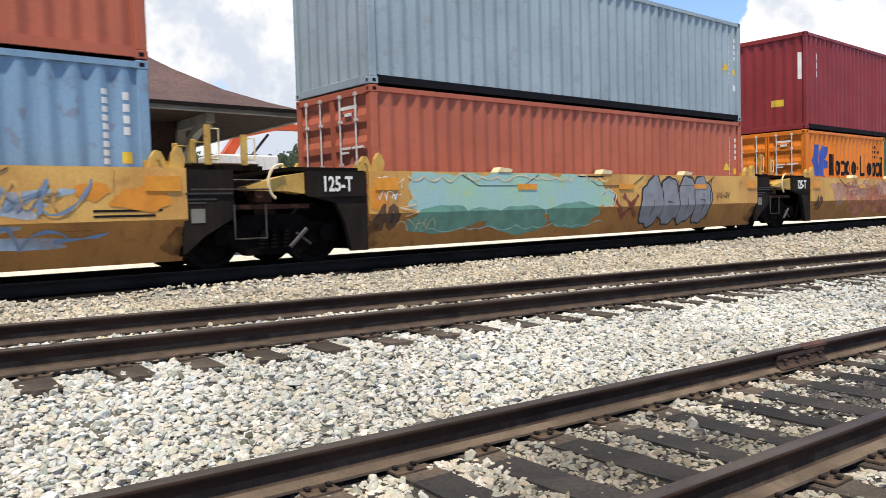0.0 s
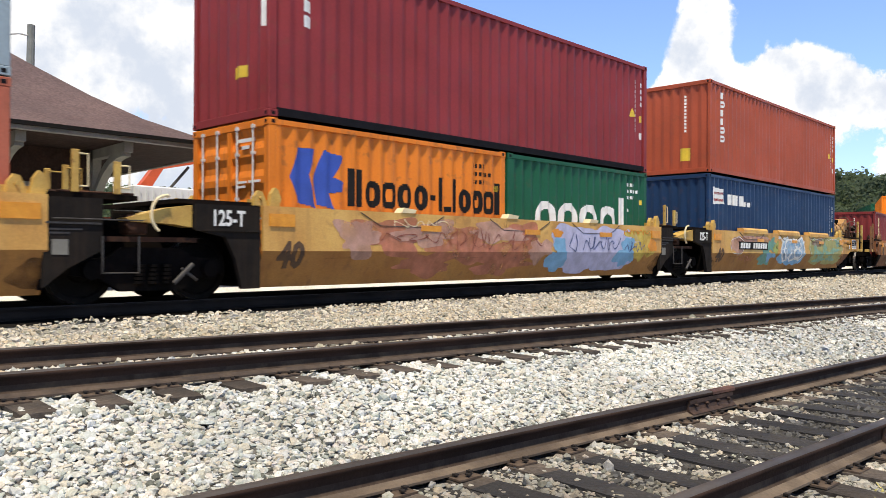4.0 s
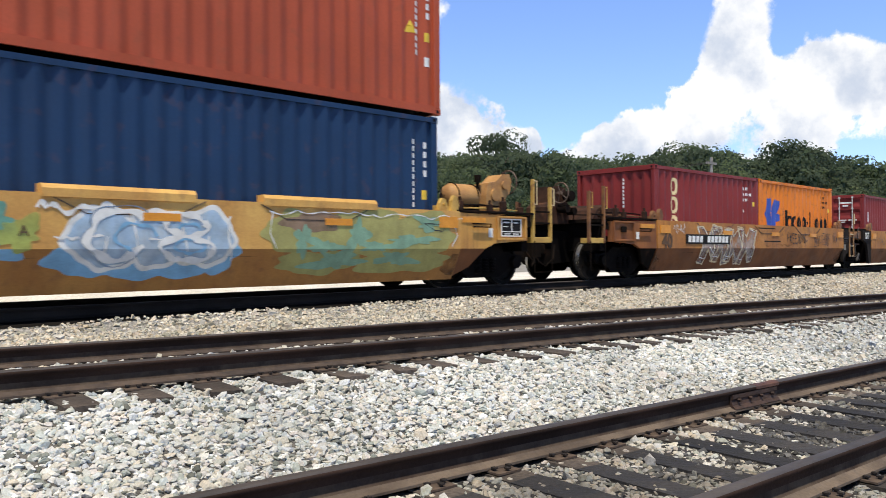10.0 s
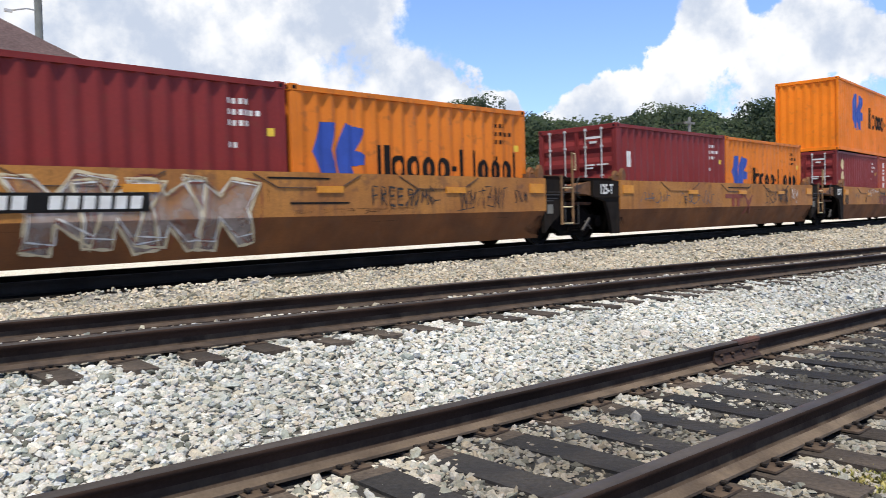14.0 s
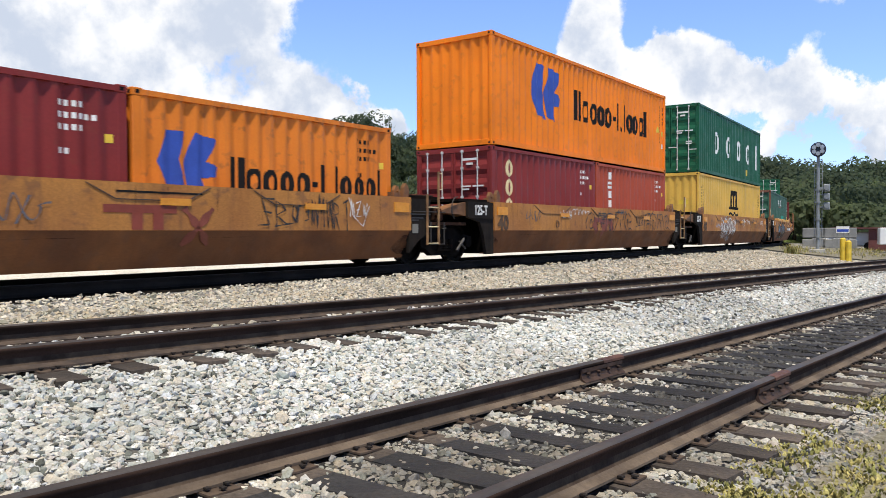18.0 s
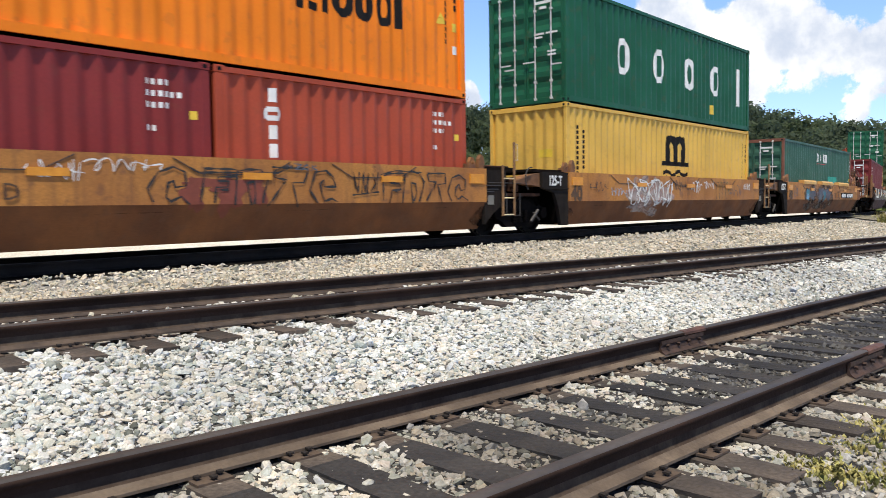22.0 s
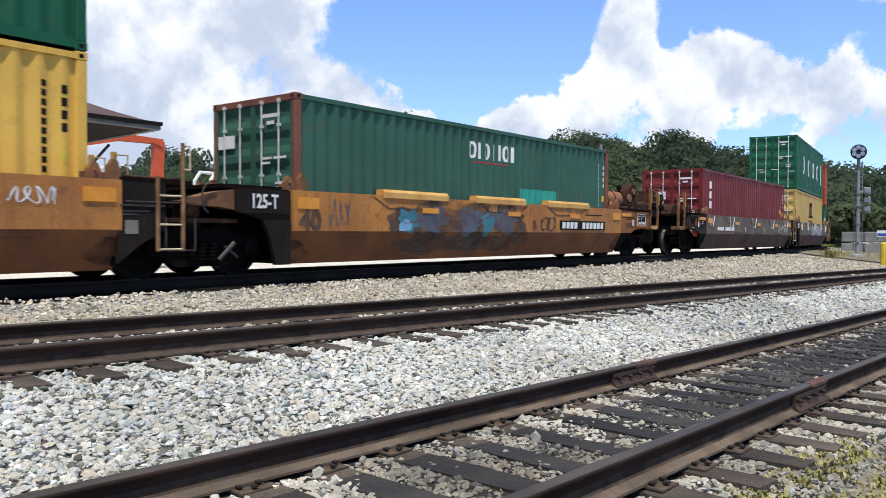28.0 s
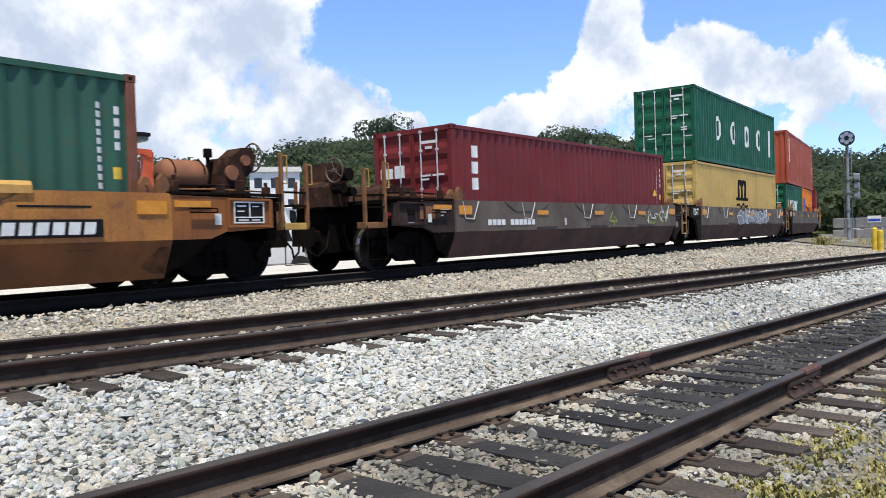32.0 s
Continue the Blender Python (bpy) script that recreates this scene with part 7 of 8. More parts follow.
one("rust_patch", M["rust_orange"], uj, "", (-7.6, -7.1, -HALF - 0.002, -HALF + 0.012, 1.15, 1.42))
print_lines(uj, -6.9, -6.5, 1.42, 4, "white"); print_lines(uj, -8.0, -7.8, 1.05, 1, "white")

# soot blown over the sides beside the trucks
for k, u in enumerate((ua, ub, uc, ud, ue, uf, ug, uh, ui)):
    r = random.Random(300 + k)
    patch(u, "soot", [(-6.45, 0.55 + r.uniform(-0.1, 0.05), r.uniform(0.35, 0.55), 0.22), (6.45, 0.55, r.uniform(0.3, 0.5), 0.22)], "soot_stain", y=0.003, rough=0.12)
    for q in range(7):
        x = r.uniform(-6, 6)
        stroke(u, "soot", [(x, SILL_TOP - 0.04), (x + r.uniform(-0.03, 0.03), SILL_TOP - r.uniform(0.2, 0.6))], 0.02, 0.0035, "rust_run")
    for x in (-4.6, -1.5, 1.6, 4.7):
        stroke(u, "soot", [(x - 0.5, 0.74), (x + 0.5, 0.75)], 0.012, 0.004, "scuff")

END_MARK = mat("faded_dark_stencil", (0.09, 0.05, 0.03), rough=0.7, bump=0.02)
for u, word, size, x, z, m in ((ui, "B", 0.34, 1.53, 0.93, END_MARK), (uj, "B", 0.26, -1.41, 0.97, M["white"]), (ud, "A", 0.2, -1.15, 1.02, END_MARK), (ug, "D", 0.3, -3.05, 0.94, END_MARK), (uf, "E", 0.3, -3.05, 0.98, END_MARK)):
    shared("end_mark", text_mesh(word, size, m), u, pose(x, -HALF - 0.016, z, 90, 0, 0))


# ---------------------------------------------------------------- loose stone
def stones(name, label, n, area, size, material, seed, keep_out=None, sink=0.25, chunky=False):
    """Crushed stones as one sheet of small rough solids, lying on the ground."""
    r = np.random.RandomState(seed)
    x0, x1, y0, y1 = area
    x = x0 + (x1 - x0) * r.rand(n)
    y = y0 + (y1 - y0) * r.rand(n)
    if keep_out is not None:
        ok = keep_out(x, y)
        x, y = x[ok], y[ok]
    n = len(x)
    if chunky:
        g = (1 + 5 ** 0.5) / 2
        ico = np.array([(-1, g, 0), (1, g, 0), (-1, -g, 0), (1, -g, 0), (0, -1, g), (0, 1, g), (0, -1, -g), (0, 1, -g), (g, 0, -1), (g, 0, 1), (-g, 0, -1), (-g, 0, 1)]) * 0.47
        tri = np.array([(0, 11, 5), (0, 5, 1), (0, 1, 7), (0, 7, 10), (0, 10, 11), (1, 5, 9), (5, 11, 4), (11, 10, 2), (10, 7, 6), (7, 1, 8), (3, 9, 4), (3, 4, 2), (3, 2, 6), (3, 6, 8), (3, 8, 9), (4, 9, 5), (2, 4, 11), (6, 2, 10), (8, 6, 7), (9, 8, 1)])
    else:
        ico = np.array([(-1, -1, -1), (1, -1, -1), (1, 1, -1), (-1, 1, -1), (-0.8, -0.8, 1), (0.8, -0.8, 1), (0.8, 0.8, 1), (-0.8, 0.8, 1)]) * 0.66
        tri = np.array([(0, 2, 1), (0, 3, 2), (4, 5, 6), (4, 6, 7), (0, 1, 5), (0, 5, 4), (1, 2, 6), (1, 6, 5), (2, 3, 7), (2, 7, 6), (3, 0, 4), (3, 4, 7)])
    m = len(ico)
    s = size * np.exp(r.normal(0, 0.26, n))
    v = ico[None] * (1 + r.uniform(-0.30, 0.26, (n, m, 3)))
    v = v * np.stack([1 + r.uniform(-0.1, 0.5, n), 1 + r.uniform(-0.2, 0.2, n), 0.56 + r.uniform(-0.18, 0.2, n)], 1)[:, None, :]
    q = r.normal(size=(n, 4)) * np.array([1.0, 0.22, 0.22, 1.0])
    q /= np.linalg.norm(q, axis=1)[:, None]
    w, a, b, c = q.T
    R = np.stack([1 - 2 * (b * b + c * c), 2 * (a * b - c * w), 2 * (a * c + b * w), 2 * (a * b + c * w), 1 - 2 * (a * a + c * c), 2 * (b * c - a * w), 2 * (a * c - b * w), 2 * (b * c + a * w), 1 - 2 * (a * a + b * b)], 1).reshape(n, 3, 3)
    v = np.einsum("nij,nkj->nki", R, v) * (s / 2)[:, None, None]
    z = ground_z(x, y) + s * (0.5 - sink) * r.uniform(-0.2, 1.3, n)
    v += np.stack([x, y, z], 1)[:, None, :]
    f = (tri[None] + m * np.arange(n)[:, None, None]).reshape(-1, 3)
    me = bpy.data.meshes.new(name)
    me.vertices.add(m * n)
    me.vertices.foreach_set("co", v.astype(np.float32).ravel())
    me.loops.add(3 * len(f))
    me.loops.foreach_set("vertex_index", f.astype(np.int32).ravel())
    me.polygons.add(len(f))
    me.polygons.foreach_set("loop_start", (3 * np.arange(len(f))).astype(np.int32))
    me.update(calc_edges=True)
    me.shade_flat()
    me.materials.append(material)
    return tagged(new(name, me), label, "gravel", kind="stuff")


def clear_of_track(x, y):
    spill = np.random.RandomState(77).rand(len(x)) < 0.13
    near = np.abs(((x + 6) / 0.52 + 0.5) % 1 - 0.5) * 0.52
    ok = spill | ~((np.abs(y - YN) < 1.32) & (near < 0.115))
    for ry in (RAIL_A, RAIL_B, RAIL_C, RAIL_D): ok &= np.abs(y - ry) > 0.085
    mid = np.abs(((x + 10) / 0.52 + 0.5) % 1 - 0.5) * 0.52
    ok &= y < np.interp(x, LX, LYY) - 1.34 + 0.10 * np.sin(x * 2.1) * np.sin(x * 0.7)
    return ok & (spill | ~((np.abs(y - YM) < 1.30) & (mid < 0.12)))


def oil_band(x, y):
    """Stones blackened by dripped oil, in a ragged band between the siding's rails."""
    r = np.random.RandomState(len(x) % 997)
    edge = 0.40 + 0.10 * np.sin(x * 0.9) + 0.08 * np.sin(x * 2.3 + 1)
    return (np.exp(-((y - 2.74) / edge) ** 2) * np.clip((x - 3.2) / 3.0, 0, 0.92)) > r.rand(len(x)) * 0.75 + 0.08


def noise_mask(x):
    """Uneven stretches along the middle siding where the stone lies high."""
    return np.sin(x * 1.9) + np.sin(x * 0.83 + 1.0) + np.random.RandomState(8).uniform(-0.9, 0.9, len(x)) > -0.5


stones("ballast_stones", "pale grey and white crushed stones between the sidings", 34000, (-1.0, 10.0, 4.1, 5.85), 0.048, M["stone"], 3, clear_of_track, chunky=True)
stones("ballast_stones", "pale grey and white crushed stones along the sidings", 20000, (10.0, 30.0, 4.0, 5.85), 0.058, M["stone"], 4, clear_of_track)
stones("ballast_stones", "dusty grey crushed stones between the siding's ties", 29000, (0.0, 9.0, 1.4, 4.1), 0.046, M["stone_dirty"], 6, lambda x, y: clear_of_track(x, y) & ~oil_band(x, y), 0.28, True)
stones("ballast_stones", "dusty grey crushed stones between the siding's ties", 14000, (9.0, 30.0, 1.4, 4.0), 0.055, M["stone_dirty"], 7, lambda x, y: clear_of_track(x, y) & ~oil_band(x, y), 0.30)
stones("ballast_stones", "oil-darkened crushed stones along the middle of the siding", 13000, (3.2, 12.0, 2.0, 3.5), 0.046, M["stone_oily"], 16, lambda x, y: clear_of_track(x, y) & oil_band(x, y), 0.28)
stones("ballast_stones", "oil-darkened crushed stones along the middle of the siding", 8000, (12.0, 30.0, 2.0, 3.5), 0.055, M["stone_oily"], 17, lambda x, y: clear_of_track(x, y) & oil_band(x, y), 0.28)
stones("ballast_stones", "tan crushed stones beside the through track", 30000, (0.0, 16.0, 5.9, 12.0), 0.058, M["stone_far"], 5, clear_of_track)
stones("ballast_stones", "tan crushed stones beside the curve of the through track", 15000, (16.0, 42.0, 6.0, 13.6), 0.080, M["stone_far"], 10, clear_of_track)
stones("ballast_stones", "pale stones heaped between the rails of the middle siding", 12000, (0.0, 26.0, 5.95, 7.25), 0.055, M["stone"], 15, lambda x, y: noise_mask(x) & (np.abs(y - RAIL_C) > 0.1) & (np.abs(y - RAIL_D) > 0.1))
stones("ballast_stones", "pale grey crushed stones along the sidings behind the eye", 16000, (-7.0, 0.2, 1.4, 5.85), 0.060, M["stone"], 9, clear_of_track)


def gap_sheet(name, x0, x1, y0, y1):
    """Dark sheet under the loose stones, coloured as the shade in their gaps."""
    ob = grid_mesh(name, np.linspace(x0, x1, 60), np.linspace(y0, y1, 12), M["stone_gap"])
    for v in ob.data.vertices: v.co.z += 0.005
    return tagged(ob, "dark sheet coloured as the shade between the ballast stones", "ground", kind="structure")


gap_sheet("ballast_grit", -7.0, 29.5, 4.12, 5.72)


# the trodden verge beside the siding
def sheet(name, label, xs, ys, material, lift, edge_noise=0.0):
    ob = grid_mesh(name, xs, ys, material)
    for v in ob.data.vertices:
        v.co.z += lift + 0.02 * noise.noise(Vector((v.co.x * 1.3, v.co.y * 1.3, 0)))
        v.co.y += edge_noise * noise.noise(Vector((v.co.x * 0.7, v.co.y * 0.2, 3)))
    return tagged(ob, label, "ground", kind="structure")


sheet("verge", "gravelly soil beside the siding with thin weeds", np.linspace(-8, 60, 137), np.linspace(-9, 1.15, 18), M["soil"], 0.02, 0.25)
stones("verge_gravel", "scattered pale stones on trodden soil", 3000, (-6.0, 16.0, -3.0, 1.6), 0.040, M["stone_dirty"], 8)
stones("verge_gravel", "scattered stones among the weeds at the siding", 16000, (3.0, 14.0, -0.6, 2.1), 0.038, M["stone_dirty"], 11, clear_of_track)
sheet("dirt_patch", "dry tan soil with thin grass beyond the signal", np.linspace(44, 130, 60), np.linspace(8.9, 15.5, 12), M["soil"], 0.05, 0.3)


def tufts(name, label, places, seed, hgt, n_blades, material, spread=0.12):
    """Weeds: many thin bent blades and small leaves in one sheet."""
    r = random.Random(seed)
    v, f = [], []
    for x, y in places:
        z = float(ground_z(np.array([x]), np.array([y]))[0])
        for _ in range(n_blades):
            a, l = r.uniform(0, 6.28), hgt * r.uniform(0.4, 1.2)
            bx, by = x + r.gauss(0, spread), y + r.gauss(0, spread)
            lean = r.uniform(0.2, 0.9) * l
            w = r.uniform(0.08, 0.20) * min(l, 0.06)
            dx, dy = math.cos(a), math.sin(a)
            k = len(v)
            v += [(bx - dy * w, by + dx * w, z), (bx + dy * w, by - dx * w, z), (bx + dx * lean * 0.4 + dy * w * 1.4, by + dy * lean * 0.4 - dx * w * 1.4, z + l * 0.6), (bx + dx * lean * 0.4 - dy * w * 1.4, by + dy * lean * 0.4 + dx * w * 1.4, z + l * 0.6), (bx + dx * lean, by + dy * lean, z + l * 0.9)]
            f += [(k, k + 1, k + 2, k + 3), (k + 3, k + 2, k + 4)]
    me = bpy.data.meshes.new(name)
    me.from_pydata(v, [], f)
    me.materials.append(material)
    return tagged(new(name, me), label, "weeds", kind="stuff")


wr = random.Random(12)
weed_places = []
while len(weed_places) < 120:
    x, y = 4.0 + 10 * wr.random() ** 1.6, wr.uniform(0.6, YN - 1.24)
    if noise.noise(Vector((x * 1.5, y * 2.2, 1))) > 0.02 or (x < 5.7 and wr.random() < 0.3) or wr.random() < 0.05: weed_places.append((x, y))
tufts("weeds", "low green and yellowing weeds on the verge", weed_places, 1, 0.042, 120, M["weed"], 0.085)
tufts("weeds", "thin rough grass beyond the signal", [(wr.uniform(46, 90), wr.uniform(9.2, 14.5)) for _ in range(170)], 2, 0.3, 12, M["weed"], 0.5)
tufts("weeds", "a small weed in the ballast by the through track", [(42.6 + 0.3 * k, 12.2) for k in range(3)], 3, 0.6, 60, M["weed"], 0.2)


# ---------------------------------------------------------------- the hill and its woods
def leaf_mat(name, a, b):
    m = mat("leaves_" + name, a, b, scale=0.06, rough=0.8, bump=0, fine=0.15, island=0.12, spec=0.1)
    nt = m.node_tree
    bs = nt.nodes["Principled BSDF"]
    tr_ = nt.nodes.new("ShaderNodeBsdfTranslucent")
    tr_.inputs["Color"].default_value = (a[0] * 1.4, a[1] * 1.5, a[2] * 1.3, 1)
    mx = nt.nodes.new("ShaderNodeMixShader")
    mx.inputs[0].default_value = 0.5
    nt.links.new(bs.outputs[0], mx.inputs[1])
    nt.links.new(tr_.outputs[0], mx.inputs[2])
    nt.links.new(mx.outputs[0], nt.nodes["Material Output"].inputs["Surface"])
    return m


LEAF = [leaf_mat(n, a, b) for n, a, b in (("dark", (0.074, 0.098, 0.066), (0.086, 0.110, 0.070)), ("mid", (0.094, 0.122, 0.072), (0.106, 0.132, 0.076)), ("light", (0.116, 0.145, 0.078), (0.126, 0.152, 0.082)))]
BARK = mat("grey_brown_bark", (0.11, 0.085, 0.065), scale=3, rough=0.9, bump=0.6)
RIDGE = [(-40, 0.08), (0, 0.078), (14.8, 0.086), (18.7, 0.098), (21, 0.110), (24, 0.115), (24.8, 0.125), (26.5, 0.127), (28, 0.116), (29.3, 0.119), (30, 0.129), (34.7, 0.132), (36.5, 0.125), (40, 0.127), (43, 0.136), (46, 0.142), (48, 0.130), (51, 0.130), (53.6, 0.124), (54.8, 0.092), (60.4, 0.090), (61, 0.106), (62, 0.106), (62.8, 0.082), (75, 0.075), (120, 0.08)]


def ridge(az): return float(np.interp(az, [a for a, _ in RIDGE], [t for _, t in RIDGE]))


def hill_z(az, d):
    top = 1.1 + ridge(az) * 190 - 11
    t = min(max((d - 95) / 95, 0), 1)
    return -0.2 + (top + 0.2) * t * t * (3 - 2 * t)


bm = bmesh.new()
rows = []
for az in range(-40, 121, 1):
    a = radians(az)
    rows.append([bm.verts.new((d * math.cos(a), d * math.sin(a), hill_z(az, d) - (0.4 if d < 96 else 0))) for d in (90, 105, 120, 135, 150, 170, 190, 230, 300)])
for p, q in zip(rows, rows[1:]):
    for i in range(len(p) - 1): bm.faces.new((p[i], p[i + 1], q[i + 1], q[i]))
hill = tagged(new("hillside", mesh_of(bm, "hillside", M["grass"])), "green wooded hillside behind the yard", "hill", kind="structure")


def crown(v, f, cx, cy, z0, r, h, n, rng, leaf=0.75):
    """Leaf clumps over a lobed, uneven crown."""
    lobes = [(rng.gauss(0, 0.42) * r, rng.gauss(0, 0.42) * r, h * rng.uniform(0.25, 0.85), r * rng.uniform(0.38, 0.62)) for _ in range(9)]
    for _ in range(n):
        lx, ly, lz, lr = rng.choice(lobes)
        a, b = rng.uniform(0, 6.28), math.acos(rng.uniform(-0.55, 1))
        k = lr * rng.uniform(0.75, 1.12)
        c = Vector((cx + lx + k * math.sin(b) * math.cos(a), cy + ly + k * math.sin(b) * math.sin(a), z0 + lz + k * math.cos(b) * 0.8))
        nrm = Vector((math.sin(b) * math.cos(a), math.sin(b) * math.sin(a), math.cos(b))) + Vector((rng.gauss(0, 0.3), rng.gauss(0, 0.3), rng.gauss(0, 0.3)))
        u = nrm.orthogonal().normalized()
        w = nrm.normalized().cross(u)
        s = leaf * rng.uniform(0.5, 1.2)
        m = len(v)
        v += [tuple(c + u * s * math.cos(t) * rng.uniform(0.6, 1.1) + w * s * math.sin(t) * rng.uniform(0.6, 1.1)) for t in (0.2, 1.8, 3.3, 4.9)]
        f.append((m, m + 1, m + 2, m + 3))


def woods(name, label, trees, seed, material, n, leaf):
    rng = random.Random(seed)
    v, f = [], []
    for x, y, z, r, h in trees: crown(v, f, x, y, z, r, h, n, rng, leaf)
    me = bpy.data.meshes.new(name)
    me.from_pydata(v, [], f)
    me.materials.append(material)
    return tagged(new(name, me), label, "woods", kind="stuff")


tr = random.Random(21)
groups = [[], [], [], [], []]
for _ in range(560):
    az, d = tr.uniform(7, 70), 100 + 100 * tr.random() ** 0.8
    if 150 < d or tr.random() < 0.8:
        h = tr.uniform(7.5, 12.5) * (0.75 if d < 130 else 1.0)
        z = hill_z(az, d)
        lim = 1.1 + ridge(az) * d * (1.0 + 0.05 * noise.noise(Vector((az * 0.35, 0, 0)))) - z
        h = min(h, max(lim, 3.0))
        a = radians(az)
        groups[tr.choice((0, 0, 1)) if d > 140 else tr.choice((2, 3, 4))].append((d * math.cos(a), d * math.sin(a), z + h * 0.05, h * tr.uniform(0.42, 0.6), h))
for g_, m_, w_, n_, l_ in zip(groups, (LEAF[0], LEAF[1], LEAF[0], LEAF[1], LEAF[2]), ("dark green summer woods along the ridge", "mid green summer woods along the ridge", "dark green woods at the foot of the hill", "mid green woods at the foot of the hill", "light green woods at the foot of the hill"), (700, 700, 1150, 1150, 1150), (0.44, 0.44, 0.29, 0.29, 0.29)):
    woods("woods", w_, g_, len(g_), m_, n_, l_)


def tree(label, x, y, z, h, r, m_, seed, leaves=2400):
    t = tagged(new("tree"), label, "tree", "trees of the hillside")
    rng = random.Random(seed)
    bm = bmesh.new()
    cyl(bm, (x, y, z - 0.5), (x + 0.2, y, z + h * 0.55), h * 0.03, 9, h * 0.014)
    for k in range(7):
        a, q = rng.uniform(0, 6.28), h * rng.uniform(0.25, 0.5)
        cyl(bm, (x + 0.1, y, z + q), (x + math.cos(a) * r * 0.7, y + math.sin(a) * r * 0.7, z + q + h * 0.28), h * 0.011, 6, h * 0.004)
    part("trunk", bm, BARK, t)
    v, f = [], []
    crown(v, f, x, y, z + h * 0.22, r, h * 0.78, leaves, rng, 0.34)
    me = bpy.data.meshes.new("crown")
    me.from_pydata(v, [], f)
    me.materials.append(m_)
    new("crown", me).parent = t
    return t


def polar(az, d): return d * math.cos(radians(az)), d * math.sin(radians(az))


for k, (az, d, tan_, r, m_) in enumerate(((46, 150, 0.158, 6.0, 0), (44.3, 155, 0.142, 5.0, 0), (25.6, 150, 0.139, 6.5, 0), (33, 160, 0.141, 6.0, 1), (10.8, 125, 0.099, 5.5, 0), (13.2, 120, 0.078, 5.0, 0), (15.8, 125, 0.088, 5.5, 0), (18.0, 130, 0.098, 6.0, 0),
                                           (11.2, 98, 0.042, 3.6, 1), (13.4, 100, 0.050, 4.0, 2), (12.2, 118, 0.062, 4.4, 2), (9.2, 130, 0.085, 5.5, 0))):
    x, y = polar(az, d)
    z = hill_z(az, d)
    tree("broad green tree with a dense uneven crown", x, y, z, 1.1 + tan_ * d - z, r, LEAF[m_], 40 + k)


# ---------------------------------------------------------------- the station building
SHINGLE = mat("brown_shingles", (0.122, 0.080, 0.078), (0.092, 0.061, 0.062), scale=0.8, rough=0.9, bump=0.5, bscale=14, fine=0.3, streak=0.25, streak_col=(0.09, 0.065, 0.06))
FASCIA = mat("grey_painted_fascia", (0.30, 0.31, 0.29), (0.22, 0.23, 0.22), scale=2, rough=0.7)
# brick taken very dark; the shade under the eaves is in its colour
BRICK = mat("shade_dark_brick", (0.040, 0.022, 0.018), (0.026, 0.015, 0.013), scale=3, rough=0.9, bump=0.5, bscale=18, fine=0.3)
GLASS = plain("dark_window_glass", (0.02, 0.025, 0.03), 0.1)
dep = tagged(new("station_building"), "low brick station with a flared brown hipped roof", "building")
EX0, EX1, EY0, EY1, EZ = -34.0, 8.95, 17.0, 29.0, 3.76
prof = [(0.0, 0.0), (0.8, 0.30), (1.6, 0.66), (2.52, 1.22), (3.4, 1.85), (4.3, 2.52), (5.1, 3.1), (5.98, 3.75)]
bm = bmesh.new()
rings = [[bm.verts.new(p) for p in ((EX0 + d, EY0 + d, EZ + h), (EX1 - d, EY0 + d, EZ + h), (EX1 - d, EY1 - d, EZ + h), (EX0 + d, EY1 - d, EZ + h))] for d, h in prof]
for p, q in zip(rings, rings[1:]):
    for i in range(4): bm.faces.new((p[i], p[(i + 1) % 4], q[(i + 1) % 4], q[i]))
bm.faces.new(rings[-1])
part("roof", bm, SHINGLE, dep, "brown shingled hipped roof with flared eaves")
for a, b, c_, d_ in ((EX0, EX1, EY0 - 0.03, EY0 + 0.10), (EX0, EX1, EY1 - 0.10, EY1 + 0.03), (EX1 - 0.10, EX1 + 0.03, EY0 + 0.1, EY1 - 0.1), (EX0 - 0.03, EX0 + 0.1, EY0 + 0.1, EY1 - 0.1)):
    one("fascia", FASCIA, dep, "", (a, b, c_, d_, EZ - 0.14, EZ - 0.004), bevel=0.01)
one("gutter", M["ink"], dep, "", (EX0, EX1, EY0 - 0.12, EY0 - 0.032, EZ - 0.05, EZ + 0.03))
# soffit shares the shade-dark colour of the walls
one("soffit", BRICK, dep, "", (EX0 + 0.1, EX1 - 0.1, EY0 + 0.1, EY1 - 0.1, EZ - 0.12, EZ - 0.06))
WX0, WX1, WY0, WY1 = -31.5, 6.6, 19.4, 26.6
for a, b, c_, d_ in ((WX0, WX1, WY0, WY0 + 0.35), (WX0, WX1, WY1 - 0.35, WY1), (WX1 - 0.35, WX1, WY0 + 0.35, WY1 - 0.35), (WX0, WX0 + 0.35, WY0 + 0.35, WY1 - 0.35)):
    one("wall", BRICK, dep, "", (a, b, c_, d_, -0.6, EZ - 0.13))
for k in range(9):
    x = 4.6 - 3.6 * k
    w = one("window", GLASS, dep, "dark window in the shade of the eaves", (x - 0.6, x + 0.6, WY0 - 0.012, WY0 + 0.02, 0.9, 2.7))
    one("frame", FASCIA, w, "", (x - 0.7, x - 0.6, WY0 - 0.05, WY0 - 0.004, 0.8, 2.8), (x + 0.6, x + 0.7, WY0 - 0.05, WY0 - 0.004, 0.8, 2.8), (x - 0.6, x + 0.6, WY0 - 0.05, WY0 - 0.004, 2.7, 2.8), (x - 0.6, x + 0.6, WY0 - 0.05, WY0 - 0.004, 0.8, 0.9))
